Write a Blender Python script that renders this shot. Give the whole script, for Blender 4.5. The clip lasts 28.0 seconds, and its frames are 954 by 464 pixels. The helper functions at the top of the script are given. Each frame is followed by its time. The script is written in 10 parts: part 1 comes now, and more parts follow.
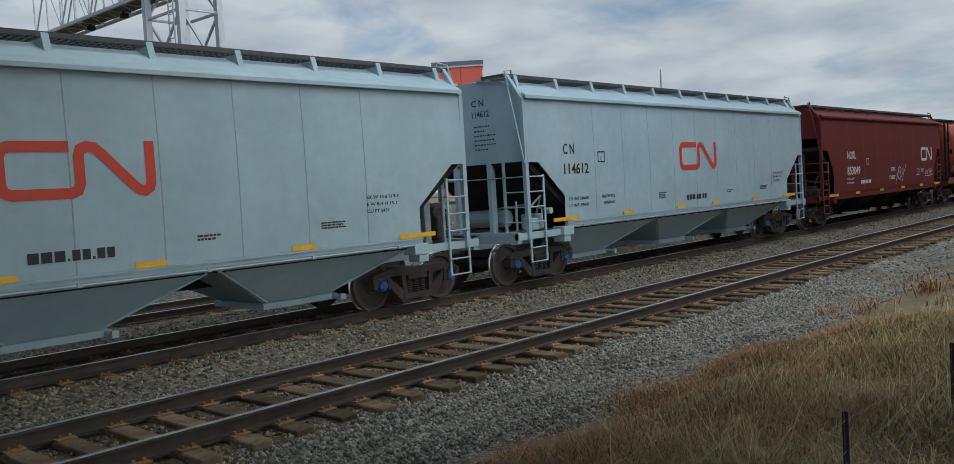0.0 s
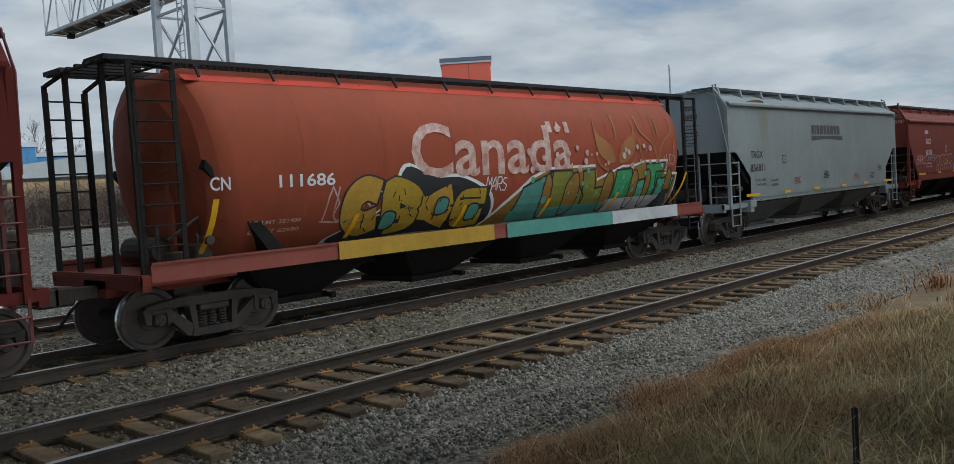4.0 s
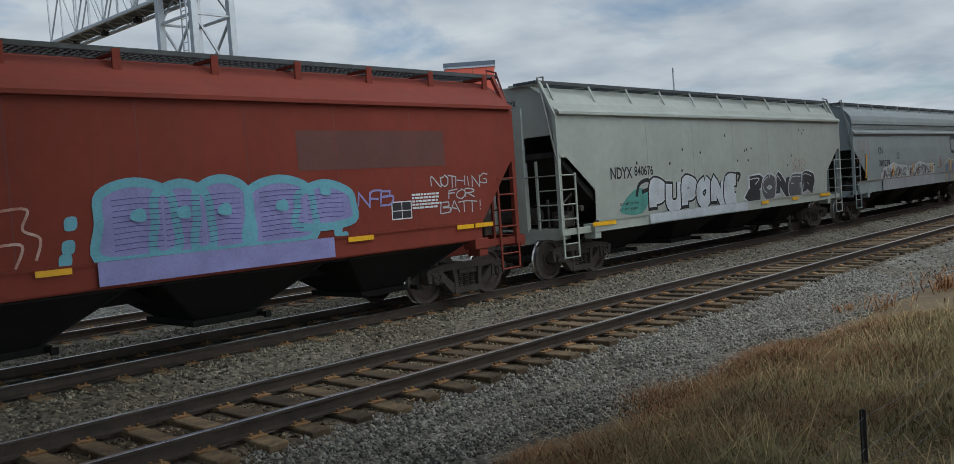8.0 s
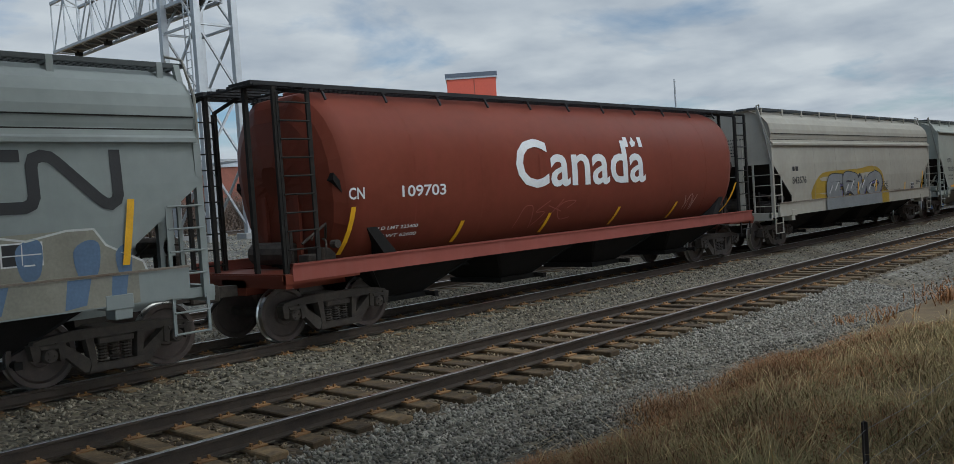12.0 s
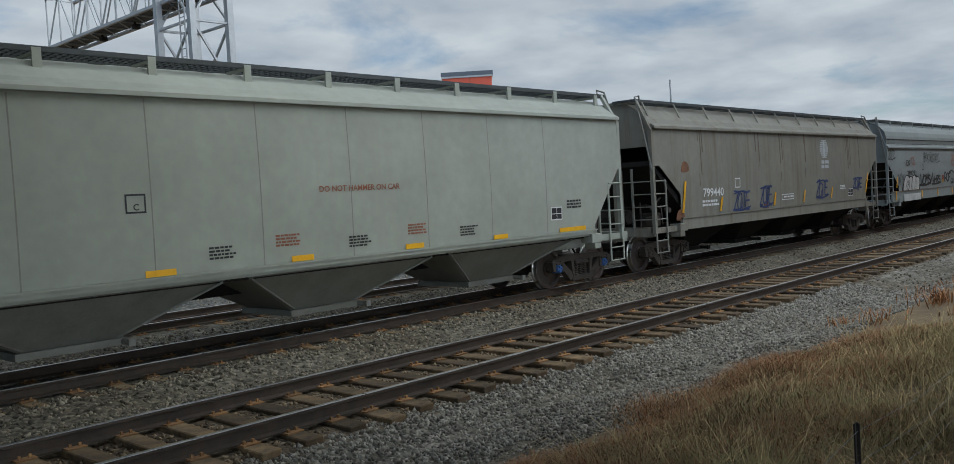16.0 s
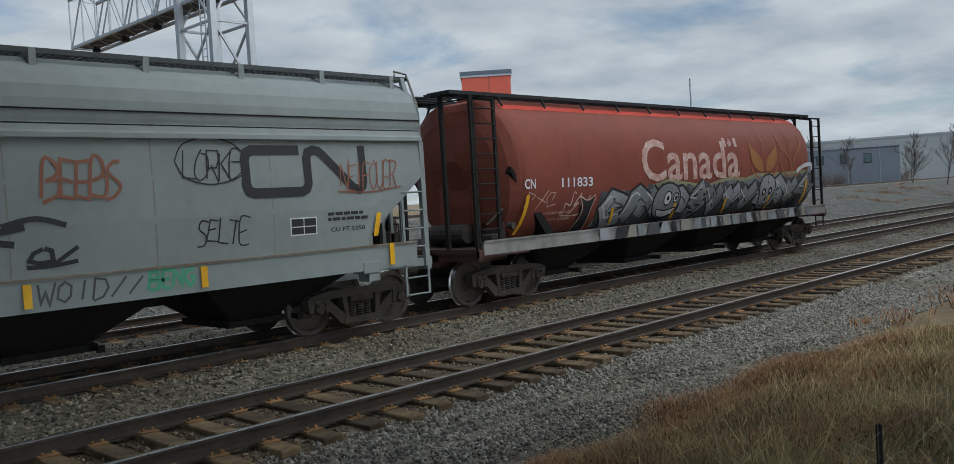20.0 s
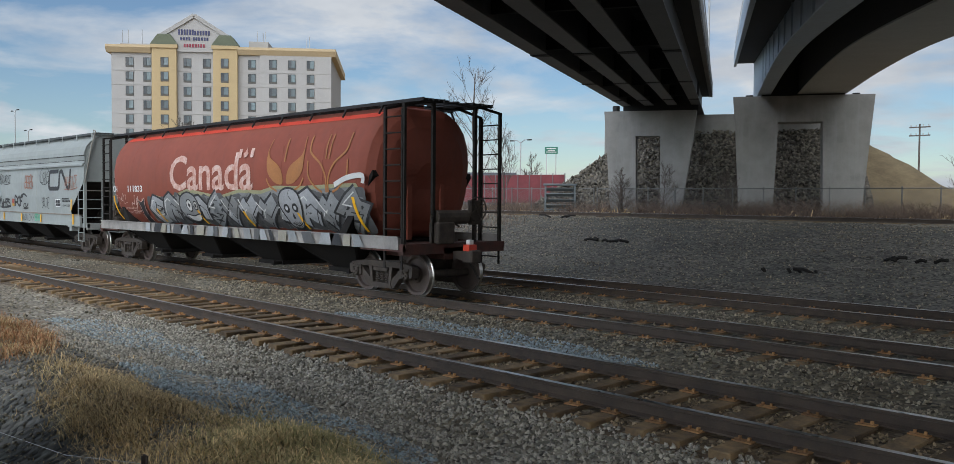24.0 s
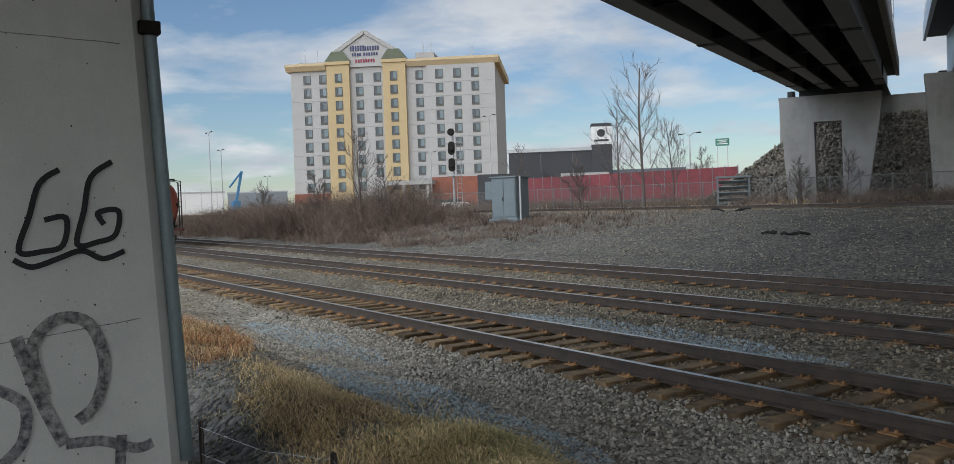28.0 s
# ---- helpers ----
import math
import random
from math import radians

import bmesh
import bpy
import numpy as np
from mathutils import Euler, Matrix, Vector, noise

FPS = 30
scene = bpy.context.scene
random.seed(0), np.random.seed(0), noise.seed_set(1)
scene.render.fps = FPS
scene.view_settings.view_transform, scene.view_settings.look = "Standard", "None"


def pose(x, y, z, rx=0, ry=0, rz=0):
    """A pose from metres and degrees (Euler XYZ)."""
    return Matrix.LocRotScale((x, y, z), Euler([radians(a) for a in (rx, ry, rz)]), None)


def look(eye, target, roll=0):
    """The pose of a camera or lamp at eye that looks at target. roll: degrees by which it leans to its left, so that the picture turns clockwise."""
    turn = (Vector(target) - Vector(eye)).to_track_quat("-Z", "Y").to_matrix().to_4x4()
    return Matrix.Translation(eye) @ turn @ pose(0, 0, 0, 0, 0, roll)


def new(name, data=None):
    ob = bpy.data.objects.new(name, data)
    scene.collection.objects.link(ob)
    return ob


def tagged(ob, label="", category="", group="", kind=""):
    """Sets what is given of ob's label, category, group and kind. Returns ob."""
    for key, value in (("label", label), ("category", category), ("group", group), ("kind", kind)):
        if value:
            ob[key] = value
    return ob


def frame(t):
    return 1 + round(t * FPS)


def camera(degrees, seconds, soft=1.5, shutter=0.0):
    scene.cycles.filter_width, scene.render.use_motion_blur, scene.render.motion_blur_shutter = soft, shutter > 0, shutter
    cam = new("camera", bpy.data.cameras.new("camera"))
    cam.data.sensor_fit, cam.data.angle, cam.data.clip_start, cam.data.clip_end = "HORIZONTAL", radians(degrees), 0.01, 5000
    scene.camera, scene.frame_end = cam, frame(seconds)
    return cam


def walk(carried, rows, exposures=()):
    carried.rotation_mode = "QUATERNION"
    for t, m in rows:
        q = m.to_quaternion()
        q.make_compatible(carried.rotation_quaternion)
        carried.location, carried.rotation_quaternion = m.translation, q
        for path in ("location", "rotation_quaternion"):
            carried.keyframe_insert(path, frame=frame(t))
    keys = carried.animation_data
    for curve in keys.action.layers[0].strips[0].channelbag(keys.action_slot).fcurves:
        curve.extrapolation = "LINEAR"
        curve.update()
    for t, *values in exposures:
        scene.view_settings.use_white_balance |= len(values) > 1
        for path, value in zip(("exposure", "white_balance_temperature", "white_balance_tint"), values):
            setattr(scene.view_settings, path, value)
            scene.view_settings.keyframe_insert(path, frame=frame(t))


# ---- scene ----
# Camera: hand-held at one spot beside the line, panning from the oncoming train to the departing one.
EYE = (0.0, 0.0, 2.101)
cam = camera(57.33, 28.0, soft=0.7)
TURNS = (
    (0.0, -48.14, -2.75, 3.43),
    (0.5, -48.04, -2.78, 3.43),
    (1.0, -47.89, -2.81, 3.42),
    (1.5, -47.82, -2.85, 3.52),
    (2.0, -47.64, -2.91, 3.52),
    (2.5, -47.52, -2.94, 3.49),
    (4.5, -47.61, -2.99, 3.55),
    (5.0, -47.49, -2.99, 3.50),
    (5.5, -47.35, -2.98, 3.42),
    (6.0, -47.48, -3.00, 3.36),
    (6.5, -47.48, -2.98, 3.60),
    (7.0, -47.40, -2.95, 3.85),
    (7.5, -47.35, -2.83, 4.00),
    (8.0, -47.29, -2.67, 4.02),
    (8.5, -47.37, -2.59, 4.05),
    (9.0, -47.30, -2.47, 4.02),
    (9.5, -47.22, -2.35, 4.13),
    (10.0, -47.50, -2.34, 4.10),
    (10.5, -47.58, -2.25, 4.00),
    (11.0, -47.42, -2.13, 3.95),
    (11.5, -47.32, -2.04, 3.86),
    (12.0, -47.20, -1.99, 3.84),
    (12.5, -47.14, -1.96, 3.75),
    (14.5, -46.91, -1.99, 3.54),
    (15.0, -46.98, -1.99, 3.53),
    (15.5, -46.95, -2.01, 3.43),
    (16.0, -47.53, -2.07, 3.39),
    (16.5, -47.49, -2.07, 3.38),
    (17.0, -47.36, -2.10, 3.36),
    (17.5, -47.17, -2.10, 3.39),
    (18.0, -47.02, -2.08, 3.43),
    (18.5, -46.88, -2.10, 3.52),
    (19.0, -46.71, -2.07, 3.46),
    (19.5, -46.49, -2.05, 3.50),
    (20.0, -46.30, -2.06, 3.40),
    (20.5, -46.03, -2.08, 3.29),
    (21.0, -46.00, -1.95, 2.90),
    (21.5, -39.50, -1.85, 2.40),
    (22.0, -21.60, -1.70, 1.80),
    (22.5, -1.70, -1.43, 1.24),
    (23.0, 20.50, -1.80, 1.06),
    (23.5, 37.31, -2.07, -0.55),
    (24.0, 46.13, -2.09, -0.48),
    (24.2, 48.76, -2.05, -0.52),
    (24.5, 52.71, -1.97, -0.63),
    (25.0, 53.27, -1.77, -0.28),
    (25.5, 54.22, -1.81, 0.18),
    (26.0, 55.60, -1.80, 1.32),
    (26.5, 56.73, -2.08, 1.86),
    (27.0, 56.87, -2.08, 2.02),
    (27.5, 56.99, -1.96, 2.07),
    (28.0, 57.08, -1.93, 1.95),
)
walk(cam, [(t, pose(*EYE, 90 + pitch, roll, yaw)) for t, yaw, pitch, roll in TURNS],
     exposures=[(0.0, -0.08, 6200, 5), (21.0, -0.08, 6200, 5), (22.5, -0.02, 6350, 7), (24.0, 0.0, 6500, 9), (28.0, 0.0, 6500, 9)])

# World and light: bright overcast with breaks of blue, sun veiled behind the camera.
SUN_AZ, SUN_EL = 168.0, 38.0


def make_world():
    w = bpy.data.worlds.new("overcast_sky")
    scene.world = w
    w.use_nodes = True
    n, l = w.node_tree.nodes, w.node_tree.links
    n.clear()
    out = n.new("ShaderNodeOutputWorld")
    bg = n.new("ShaderNodeBackground")
    sky = n.new("ShaderNodeTexSky")
    sky.sky_type = "NISHITA"
    sky.sun_disc = False
    sky.sun_elevation = radians(SUN_EL)
    sky.sun_rotation = radians(SUN_AZ)
    sky.dust_density = 0.3
    sky.ozone_density = 2.5
    skys = n.new("ShaderNodeVectorMath")
    skys.operation = "MULTIPLY"
    skys.inputs[1].default_value = (0.084, 0.091, 0.098)
    l.new(sky.outputs[0], skys.inputs[0])
    tc = n.new("ShaderNodeTexCoord")
    sep = n.new("ShaderNodeSeparateXYZ")
    l.new(tc.outputs["Generated"], sep.inputs[0])
    # cloud deck: project the direction on a plane overhead
    zz = n.new("ShaderNodeMath"); zz.operation = "MAXIMUM"; zz.inputs[1].default_value = 0.0
    l.new(sep.outputs["Z"], zz.inputs[0])
    za = n.new("ShaderNodeMath"); za.operation = "ADD"; za.inputs[1].default_value = 0.16
    l.new(zz.outputs[0], za.inputs[0])
    dx = n.new("ShaderNodeMath"); dx.operation = "DIVIDE"
    dy = n.new("ShaderNodeMath"); dy.operation = "DIVIDE"
    l.new(sep.outputs["X"], dx.inputs[0]); l.new(za.outputs[0], dx.inputs[1])
    l.new(sep.outputs["Y"], dy.inputs[0]); l.new(za.outputs[0], dy.inputs[1])
    com = n.new("ShaderNodeCombineXYZ")
    l.new(dx.outputs[0], com.inputs[0]); l.new(dy.outputs[0], com.inputs[1])
    noi = n.new("ShaderNodeTexNoise")
    noi.inputs["Scale"].default_value = 1.15
    noi.inputs["Detail"].default_value = 9.0
    noi.inputs["Roughness"].default_value = 0.56
    noi.inputs["Distortion"].default_value = 0.25
    l.new(com.outputs[0], noi.inputs["Vector"])
    # more cloud towards +X
    grad = n.new("ShaderNodeMath"); grad.operation = "MULTIPLY_ADD"
    grad.inputs[1].default_value = 0.10; grad.inputs[2].default_value = 0.06
    l.new(sep.outputs["X"], grad.inputs[0])
    add = n.new("ShaderNodeMath"); add.operation = "ADD"
    l.new(noi.outputs["Fac"], add.inputs[0]); l.new(grad.outputs[0], add.inputs[1])
    ramp = n.new("ShaderNodeValToRGB")
    ramp.color_ramp.elements[0].position = 0.43
    ramp.color_ramp.elements[1].position = 0.60
    l.new(add.outputs[0], ramp.inputs[0])
    # cloud brightness varies
    noi2 = n.new("ShaderNodeTexNoise")
    noi2.inputs["Scale"].default_value = 2.6
    noi2.inputs["Detail"].default_value = 6.0
    l.new(com.outputs[0], noi2.inputs["Vector"])
    ramp2 = n.new("ShaderNodeValToRGB")
    ramp2.color_ramp.elements[0].position = 0.3
    ramp2.color_ramp.elements[0].color = (0.46, 0.51, 0.59, 1)
    ramp2.color_ramp.elements[1].position = 0.7
    ramp2.color_ramp.elements[1].color = (0.74, 0.77, 0.81, 1)
    l.new(noi2.outputs["Fac"], ramp2.inputs[0])
    mix = n.new("ShaderNodeMix"); mix.data_type = "RGBA"
    l.new(ramp.outputs[0], mix.inputs["Factor"])
    l.new(skys.outputs[0], mix.inputs["A"]); l.new(ramp2.outputs[0], mix.inputs["B"])
    # clouds away to -X stand in full light
    lit = n.new("ShaderNodeMapRange")
    lit.inputs["From Min"].default_value = -0.1
    lit.inputs["From Max"].default_value = -0.8
    lit.inputs["To Min"].default_value = 1.0
    lit.inputs["To Max"].default_value = 1.14
    l.new(sep.outputs["X"], lit.inputs["Value"])
    lits = n.new("ShaderNodeVectorMath"); lits.operation = "SCALE"
    l.new(mix.outputs["Result"], lits.inputs[0]); l.new(lit.outputs[0], lits.inputs["Scale"])
    # thin cloud glows round the veiled sun
    gl = n.new("ShaderNodeVectorMath"); gl.operation = "DOT_PRODUCT"
    e = radians(22)
    gl.inputs[1].default_value = (math.sin(radians(SUN_AZ)) * math.cos(e), math.cos(radians(SUN_AZ)) * math.cos(e), math.sin(e))
    l.new(tc.outputs["Generated"], gl.inputs[0])
    gm = n.new("ShaderNodeMapRange")
    gm.interpolation_type = "SMOOTHSTEP"
    gm.inputs["From Min"].default_value = 0.05
    gm.inputs["From Max"].default_value = 1.0
    gm.inputs["To Min"].default_value = 1.0
    gm.inputs["To Max"].default_value = 3.7
    l.new(gl.outputs["Value"], gm.inputs["Value"])
    glow = n.new("ShaderNodeVectorMath"); glow.operation = "SCALE"
    l.new(lits.outputs[0], glow.inputs[0]); l.new(gm.outputs[0], glow.inputs["Scale"])
    l.new(glow.outputs[0], bg.inputs["Color"])
    bg.inputs["Strength"].default_value = 0.85
    l.new(bg.outputs[0], out.inputs[0])


make_world()
sun = new("sun", bpy.data.lights.new("sun", "SUN"))
sun.data.energy = 1.55
sun.data.angle = radians(75)
sun.data.color = (1.0, 0.965, 0.92)
_a, _e = radians(SUN_AZ), radians(SUN_EL)
sun.matrix_basis = look((math.sin(_a) * math.cos(_e) * 100, math.cos(_a) * math.cos(_e) * 100, math.sin(_e) * 100), (0, 0, 0))


# Materials
def mat(name, col, rough=0.7, metal=0.0, col2=None, scale=3.0, amount=0.5, fine=40.0, bump=0.1, streak=None, island=0.0, obj=0.0, spec=0.5):
    """A surface with blotches (col to col2), a fine grain with relief, and, if given, downward streaks of another colour."""
    m = bpy.data.materials.new(name)
    m.use_nodes = True
    n, l = m.node_tree.nodes, m.node_tree.links
    p = n["Principled BSDF"]
    p.inputs["Roughness"].default_value = rough
    p.inputs["Metallic"].default_value = metal
    p.inputs["Specular IOR Level"].default_value = spec
    tc = n.new("ShaderNodeTexCoord")
    col2 = col2 or tuple(c * 0.72 for c in col)
    n1 = n.new("ShaderNodeTexNoise")
    n1.inputs["Scale"].default_value = scale
    n1.inputs["Detail"].default_value = 5
    n1.inputs["Roughness"].default_value = 0.62
    l.new(tc.outputs["Object"], n1.inputs["Vector"])
    r1 = n.new("ShaderNodeValToRGB")
    r1.color_ramp.elements[0].position = 0.5 - 0.28 * (1 - amount * 0.5)
    r1.color_ramp.elements[1].position = 0.5 + 0.28 * (1 - amount * 0.5)
    r1.color_ramp.elements[0].color = (*col2, 1)
    r1.color_ramp.elements[1].color = (*col, 1)
    l.new(n1.outputs["Fac"], r1.inputs[0])
    c = r1.outputs[0]
    n2 = n.new("ShaderNodeTexNoise")
    n2.inputs["Scale"].default_value = fine
    n2.inputs["Detail"].default_value = 4
    l.new(tc.outputs["Object"], n2.inputs["Vector"])
    mr = n.new("ShaderNodeMapRange")
    mr.inputs["To Min"].default_value = 1 - 0.35 * amount
    mr.inputs["To Max"].default_value = 1 + 0.35 * amount
    l.new(n2.outputs["Fac"], mr.inputs["Value"])
    sc = n.new("ShaderNodeVectorMath"); sc.operation = "SCALE"
    l.new(c, sc.inputs[0]); l.new(mr.outputs[0], sc.inputs["Scale"])
    c = sc.outputs[0]
    if island or obj:
        if island:
            g = n.new("ShaderNodeNewGeometry"); src, k = g.outputs["Random Per Island"], island
        else:
            g = n.new("ShaderNodeObjectInfo"); src, k = g.outputs["Random"], obj
        m2 = n.new("ShaderNodeMapRange")
        m2.inputs["To Min"].default_value = 1 - k
        m2.inputs["To Max"].default_value = 1 + k
        l.new(src, m2.inputs["Value"])
        s2 = n.new("ShaderNodeVectorMath"); s2.operation = "SCALE"
        l.new(c, s2.inputs[0]); l.new(m2.outputs[0], s2.inputs["Scale"])
        c = s2.outputs[0]
    if streak:
        mp = n.new("ShaderNodeMapping")
        mp.inputs["Scale"].default_value = (1.3, 1.3, 0.09)
        l.new(tc.outputs["Object"], mp.inputs[0])
        n3 = n.new("ShaderNodeTexNoise")
        n3.inputs["Scale"].default_value = 2.6
        n3.inputs["Detail"].default_value = 7
        n3.inputs["Roughness"].default_value = 0.7
        l.new(mp.outputs[0], n3.inputs["Vector"])
        r3 = n.new("ShaderNodeValToRGB")
        r3.color_ramp.elements[0].position = 0.50
        r3.color_ramp.elements[1].position = 0.78
        r3.color_ramp.elements[1].color = (0.75, 0.75, 0.75, 1)
        l.new(n3.outputs["Fac"], r3.inputs[0])
        mx = n.new("ShaderNodeMix"); mx.data_type = "RGBA"
        l.new(r3.outputs[0], mx.inputs["Factor"])
        l.new(c, mx.inputs["A"])
        mx.inputs["B"].default_value = (*streak, 1)
        c = mx.outputs["Result"]
    l.new(c, p.inputs["Base Color"])
    rr = n.new("ShaderNodeMapRange")
    rr.inputs["To Min"].default_value = max(0.05, rough - 0.12)
    rr.inputs["To Max"].default_value = min(1, rough + 0.12)
    l.new(n1.outputs["Fac"], rr.inputs["Value"])
    l.new(rr.outputs[0], p.inputs["Roughness"])
    if bump:
        b = n.new("ShaderNodeBump")
        b.inputs["Strength"].default_value = bump
        b.inputs["Distance"].default_value = 0.02
        l.new(n2.outputs["Fac"], b.inputs["Height"])
        l.new(b.outputs[0], p.inputs["Normal"])
    return m


def stone_mat(name, stops, scale, bump=0.6, patch=None):
    """Loose stone: cells of random grey and brown with relief, and larger patches of another tone."""
    m = bpy.data.materials.new(name)
    m.use_nodes = True
    n, l = m.node_tree.nodes, m.node_tree.links
    p = n["Principled BSDF"]
    p.inputs["Roughness"].default_value = 0.92
    tc = n.new("ShaderNodeTexCoord")
    v = n.new("ShaderNodeTexVoronoi")
    v.inputs["Scale"].default_value = scale
    v.inputs["Randomness"].default_value = 1.0
    l.new(tc.outputs["Object"], v.inputs["Vector"])
    sep = n.new("ShaderNodeSeparateColor")
    l.new(v.outputs["Color"], sep.inputs[0])
    r = n.new("ShaderNodeValToRGB")
    r.color_ramp.elements[0].color = (*stops[0], 1)
    r.color_ramp.elements[1].color = (*stops[-1], 1)
    for k, s in enumerate(stops[1:-1]):
        e = r.color_ramp.elements.new((k + 1) / (len(stops) - 1))
        e.color = (*s, 1)
    l.new(sep.outputs[0], r.inputs[0])
    n1 = n.new("ShaderNodeTexNoise")
    n1.inputs["Scale"].default_value = 0.35
    n1.inputs["Detail"].default_value = 6
    l.new(tc.outputs["Object"], n1.inputs["Vector"])
    r1 = n.new("ShaderNodeValToRGB")
    r1.color_ramp.elements[0].position = 0.42
    r1.color_ramp.elements[1].position = 0.62
    l.new(n1.outputs["Fac"], r1.inputs[0])
    mx = n.new("ShaderNodeMix"); mx.data_type = "RGBA"; mx.blend_type = "MULTIPLY"
    l.new(r1.outputs[0], mx.inputs["Factor"])
    l.new(r.outputs[0], mx.inputs["A"])
    mx.inputs["B"].default_value = (*(patch or (0.72, 0.66, 0.58)), 1)
    n2 = n.new("ShaderNodeTexNoise")
    n2.inputs["Scale"].default_value = 2.2
    n2.inputs["Detail"].default_value = 9
    n2.inputs["Roughness"].default_value = 0.7
    l.new(tc.outputs["Object"], n2.inputs["Vector"])
    q2 = n.new("ShaderNodeMapRange")
    q2.inputs["From Min"].default_value = 0.3
    q2.inputs["From Max"].default_value = 0.7
    q2.inputs["To Min"].default_value = 0.62
    q2.inputs["To Max"].default_value = 1.32
    l.new(n2.outputs["Fac"], q2.inputs["Value"])
    sc = n.new("ShaderNodeVectorMath"); sc.operation = "SCALE"
    l.new(mx.outputs["Result"], sc.inputs[0]); l.new(q2.outputs[0], sc.inputs["Scale"])
    l.new(sc.outputs[0], p.inputs["Base Color"])
    d = n.new("ShaderNodeMapRange")
    d.inputs["From Max"].default_value = 0.7 
    d.inputs["To Min"].default_value = 1.0
    d.inputs["To Max"].default_value = 0.0
    l.new(v.outputs["Distance"], d.inputs["Value"])
    b = n.new("ShaderNodeBump")
    b.inputs["Strength"].default_value = bump
    b.inputs["Distance"].default_value = 0.03
    l.new(d.outputs[0], b.inputs["Height"])
    l.new(b.outputs[0], p.inputs["Normal"])
    return m


M = {}
M["ballast"] = stone_mat("ballast", [(0.045, 0.039, 0.03), (0.19, 0.172, 0.132), (0.28, 0.255, 0.20), (0.12, 0.107, 0.08), (0.42, 0.385, 0.31)], 16)
M["ballast_dirty"] = stone_mat("dirty_ballast", [(0.032, 0.028, 0.020), (0.125, 0.110, 0.078), (0.19, 0.168, 0.122), (0.08, 0.070, 0.050), (0.29, 0.26, 0.195)], 16)
M["ballast_rusty"] = stone_mat("rust_stained_ballast", [(0.035, 0.025, 0.015), (0.125, 0.092, 0.054), (0.19, 0.145, 0.09), (0.08, 0.053, 0.03), (0.28, 0.23, 0.16)], 16)
# shade under the passing train, put into the stone colour
M["ballast_shade"] = stone_mat("shade_dark_ballast", [(0.016, 0.014, 0.011), (0.07, 0.06, 0.043), (0.11, 0.095, 0.07), (0.042, 0.036, 0.026), (0.16, 0.14, 0.105)], 16)
M["stone_dirty"] = mat("dirty_ballast_stone", (0.245, 0.212, 0.152), 0.9, scale=9, island=0.75, fine=60, bump=0.3)
M["stone_rusty"] = mat("rust_stained_stone", (0.24, 0.18, 0.11), 0.9, scale=9, island=0.75, fine=60, bump=0.3)
M["stone"] = mat("ballast_stone", (0.33, 0.305, 0.25), 0.9, scale=9, island=0.62, fine=60, bump=0.3)
M["blue_stone"] = mat("fresh_ballast_stone", (0.285, 0.335, 0.345), 0.9, scale=9, island=0.5, fine=60, bump=0.3)
M["soil"] = stone_mat("gravel_soil", [(0.028, 0.026, 0.021), (0.105, 0.096, 0.079), (0.195, 0.18, 0.15), (0.062, 0.057, 0.047)], 13, 0.9, (0.74, 0.78, 0.78))
M["steel_rail"] = mat("rusty_rail", (0.085, 0.062, 0.045), 0.75, 0.2, (0.045, 0.034, 0.026), 4, 0.7, 60, 0.2)
M["rail_head"] = mat("worn_rail_head", (0.60, 0.585, 0.56), 0.30, 1.0, (0.42, 0.40, 0.37), 6, 0.4, 80, 0.05)
M["tie"] = mat("weathered_tie", (0.235, 0.155, 0.075), 0.9, 0, (0.065, 0.046, 0.029), 3, 0.8, 22, 0.5, obj=0.6)
M["plate"] = mat("rusty_plate", (0.36, 0.20, 0.075), 0.85, 0.0, (0.22, 0.11, 0.05), 8, 0.7, 60, 0.2, obj=0.3)
M["concrete"] = mat("concrete", (0.29, 0.285, 0.265), 0.85, 0, (0.20, 0.197, 0.187), 0.9, 0.5, 30, 0.12, streak=(0.30, 0.30, 0.29))
M["pillar"] = mat("pillar_concrete", (0.78, 0.79, 0.73), 0.8, 0, (0.62, 0.635, 0.59), 1.1, 0.32, 60, 0.10, streak=(0.66, 0.67, 0.63))
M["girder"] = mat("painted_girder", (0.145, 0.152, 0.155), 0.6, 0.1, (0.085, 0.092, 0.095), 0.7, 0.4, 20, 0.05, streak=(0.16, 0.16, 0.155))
# near-black copy of the girder paint: shade under the bridges put into colour
M["girder_shade"] = mat("shade_dark_steel", (0.034, 0.036, 0.037), 0.8, 0.1, (0.022, 0.023, 0.024), 0.7, 0.4, 20, 0.05)
M["galv"] = mat("galvanised_steel", (0.46, 0.47, 0.47), 0.55, 0.6, (0.36, 0.37, 0.37), 3, 0.4, 50, 0.05)
M["black"] = mat("grime_and_shade_black", (0.018, 0.017, 0.016), 0.85, 0, (0.03, 0.026, 0.022), 4, 0.6, 40, 0.15, spec=0.2)
# near-black finish for centre sills, most hoppers and roof joints
M["underside"] = mat("near_black_underframe", (0.022, 0.020, 0.019), 0.9, 0.0, (0.014, 0.013, 0.012), 3, 0.5, 40, 0.1, spec=0.15)
M["truck"] = mat("dusty_cast_steel", (0.078, 0.062, 0.049), 0.85, 0.1, (0.036, 0.029, 0.024), 5, 0.7, 45, 0.2)
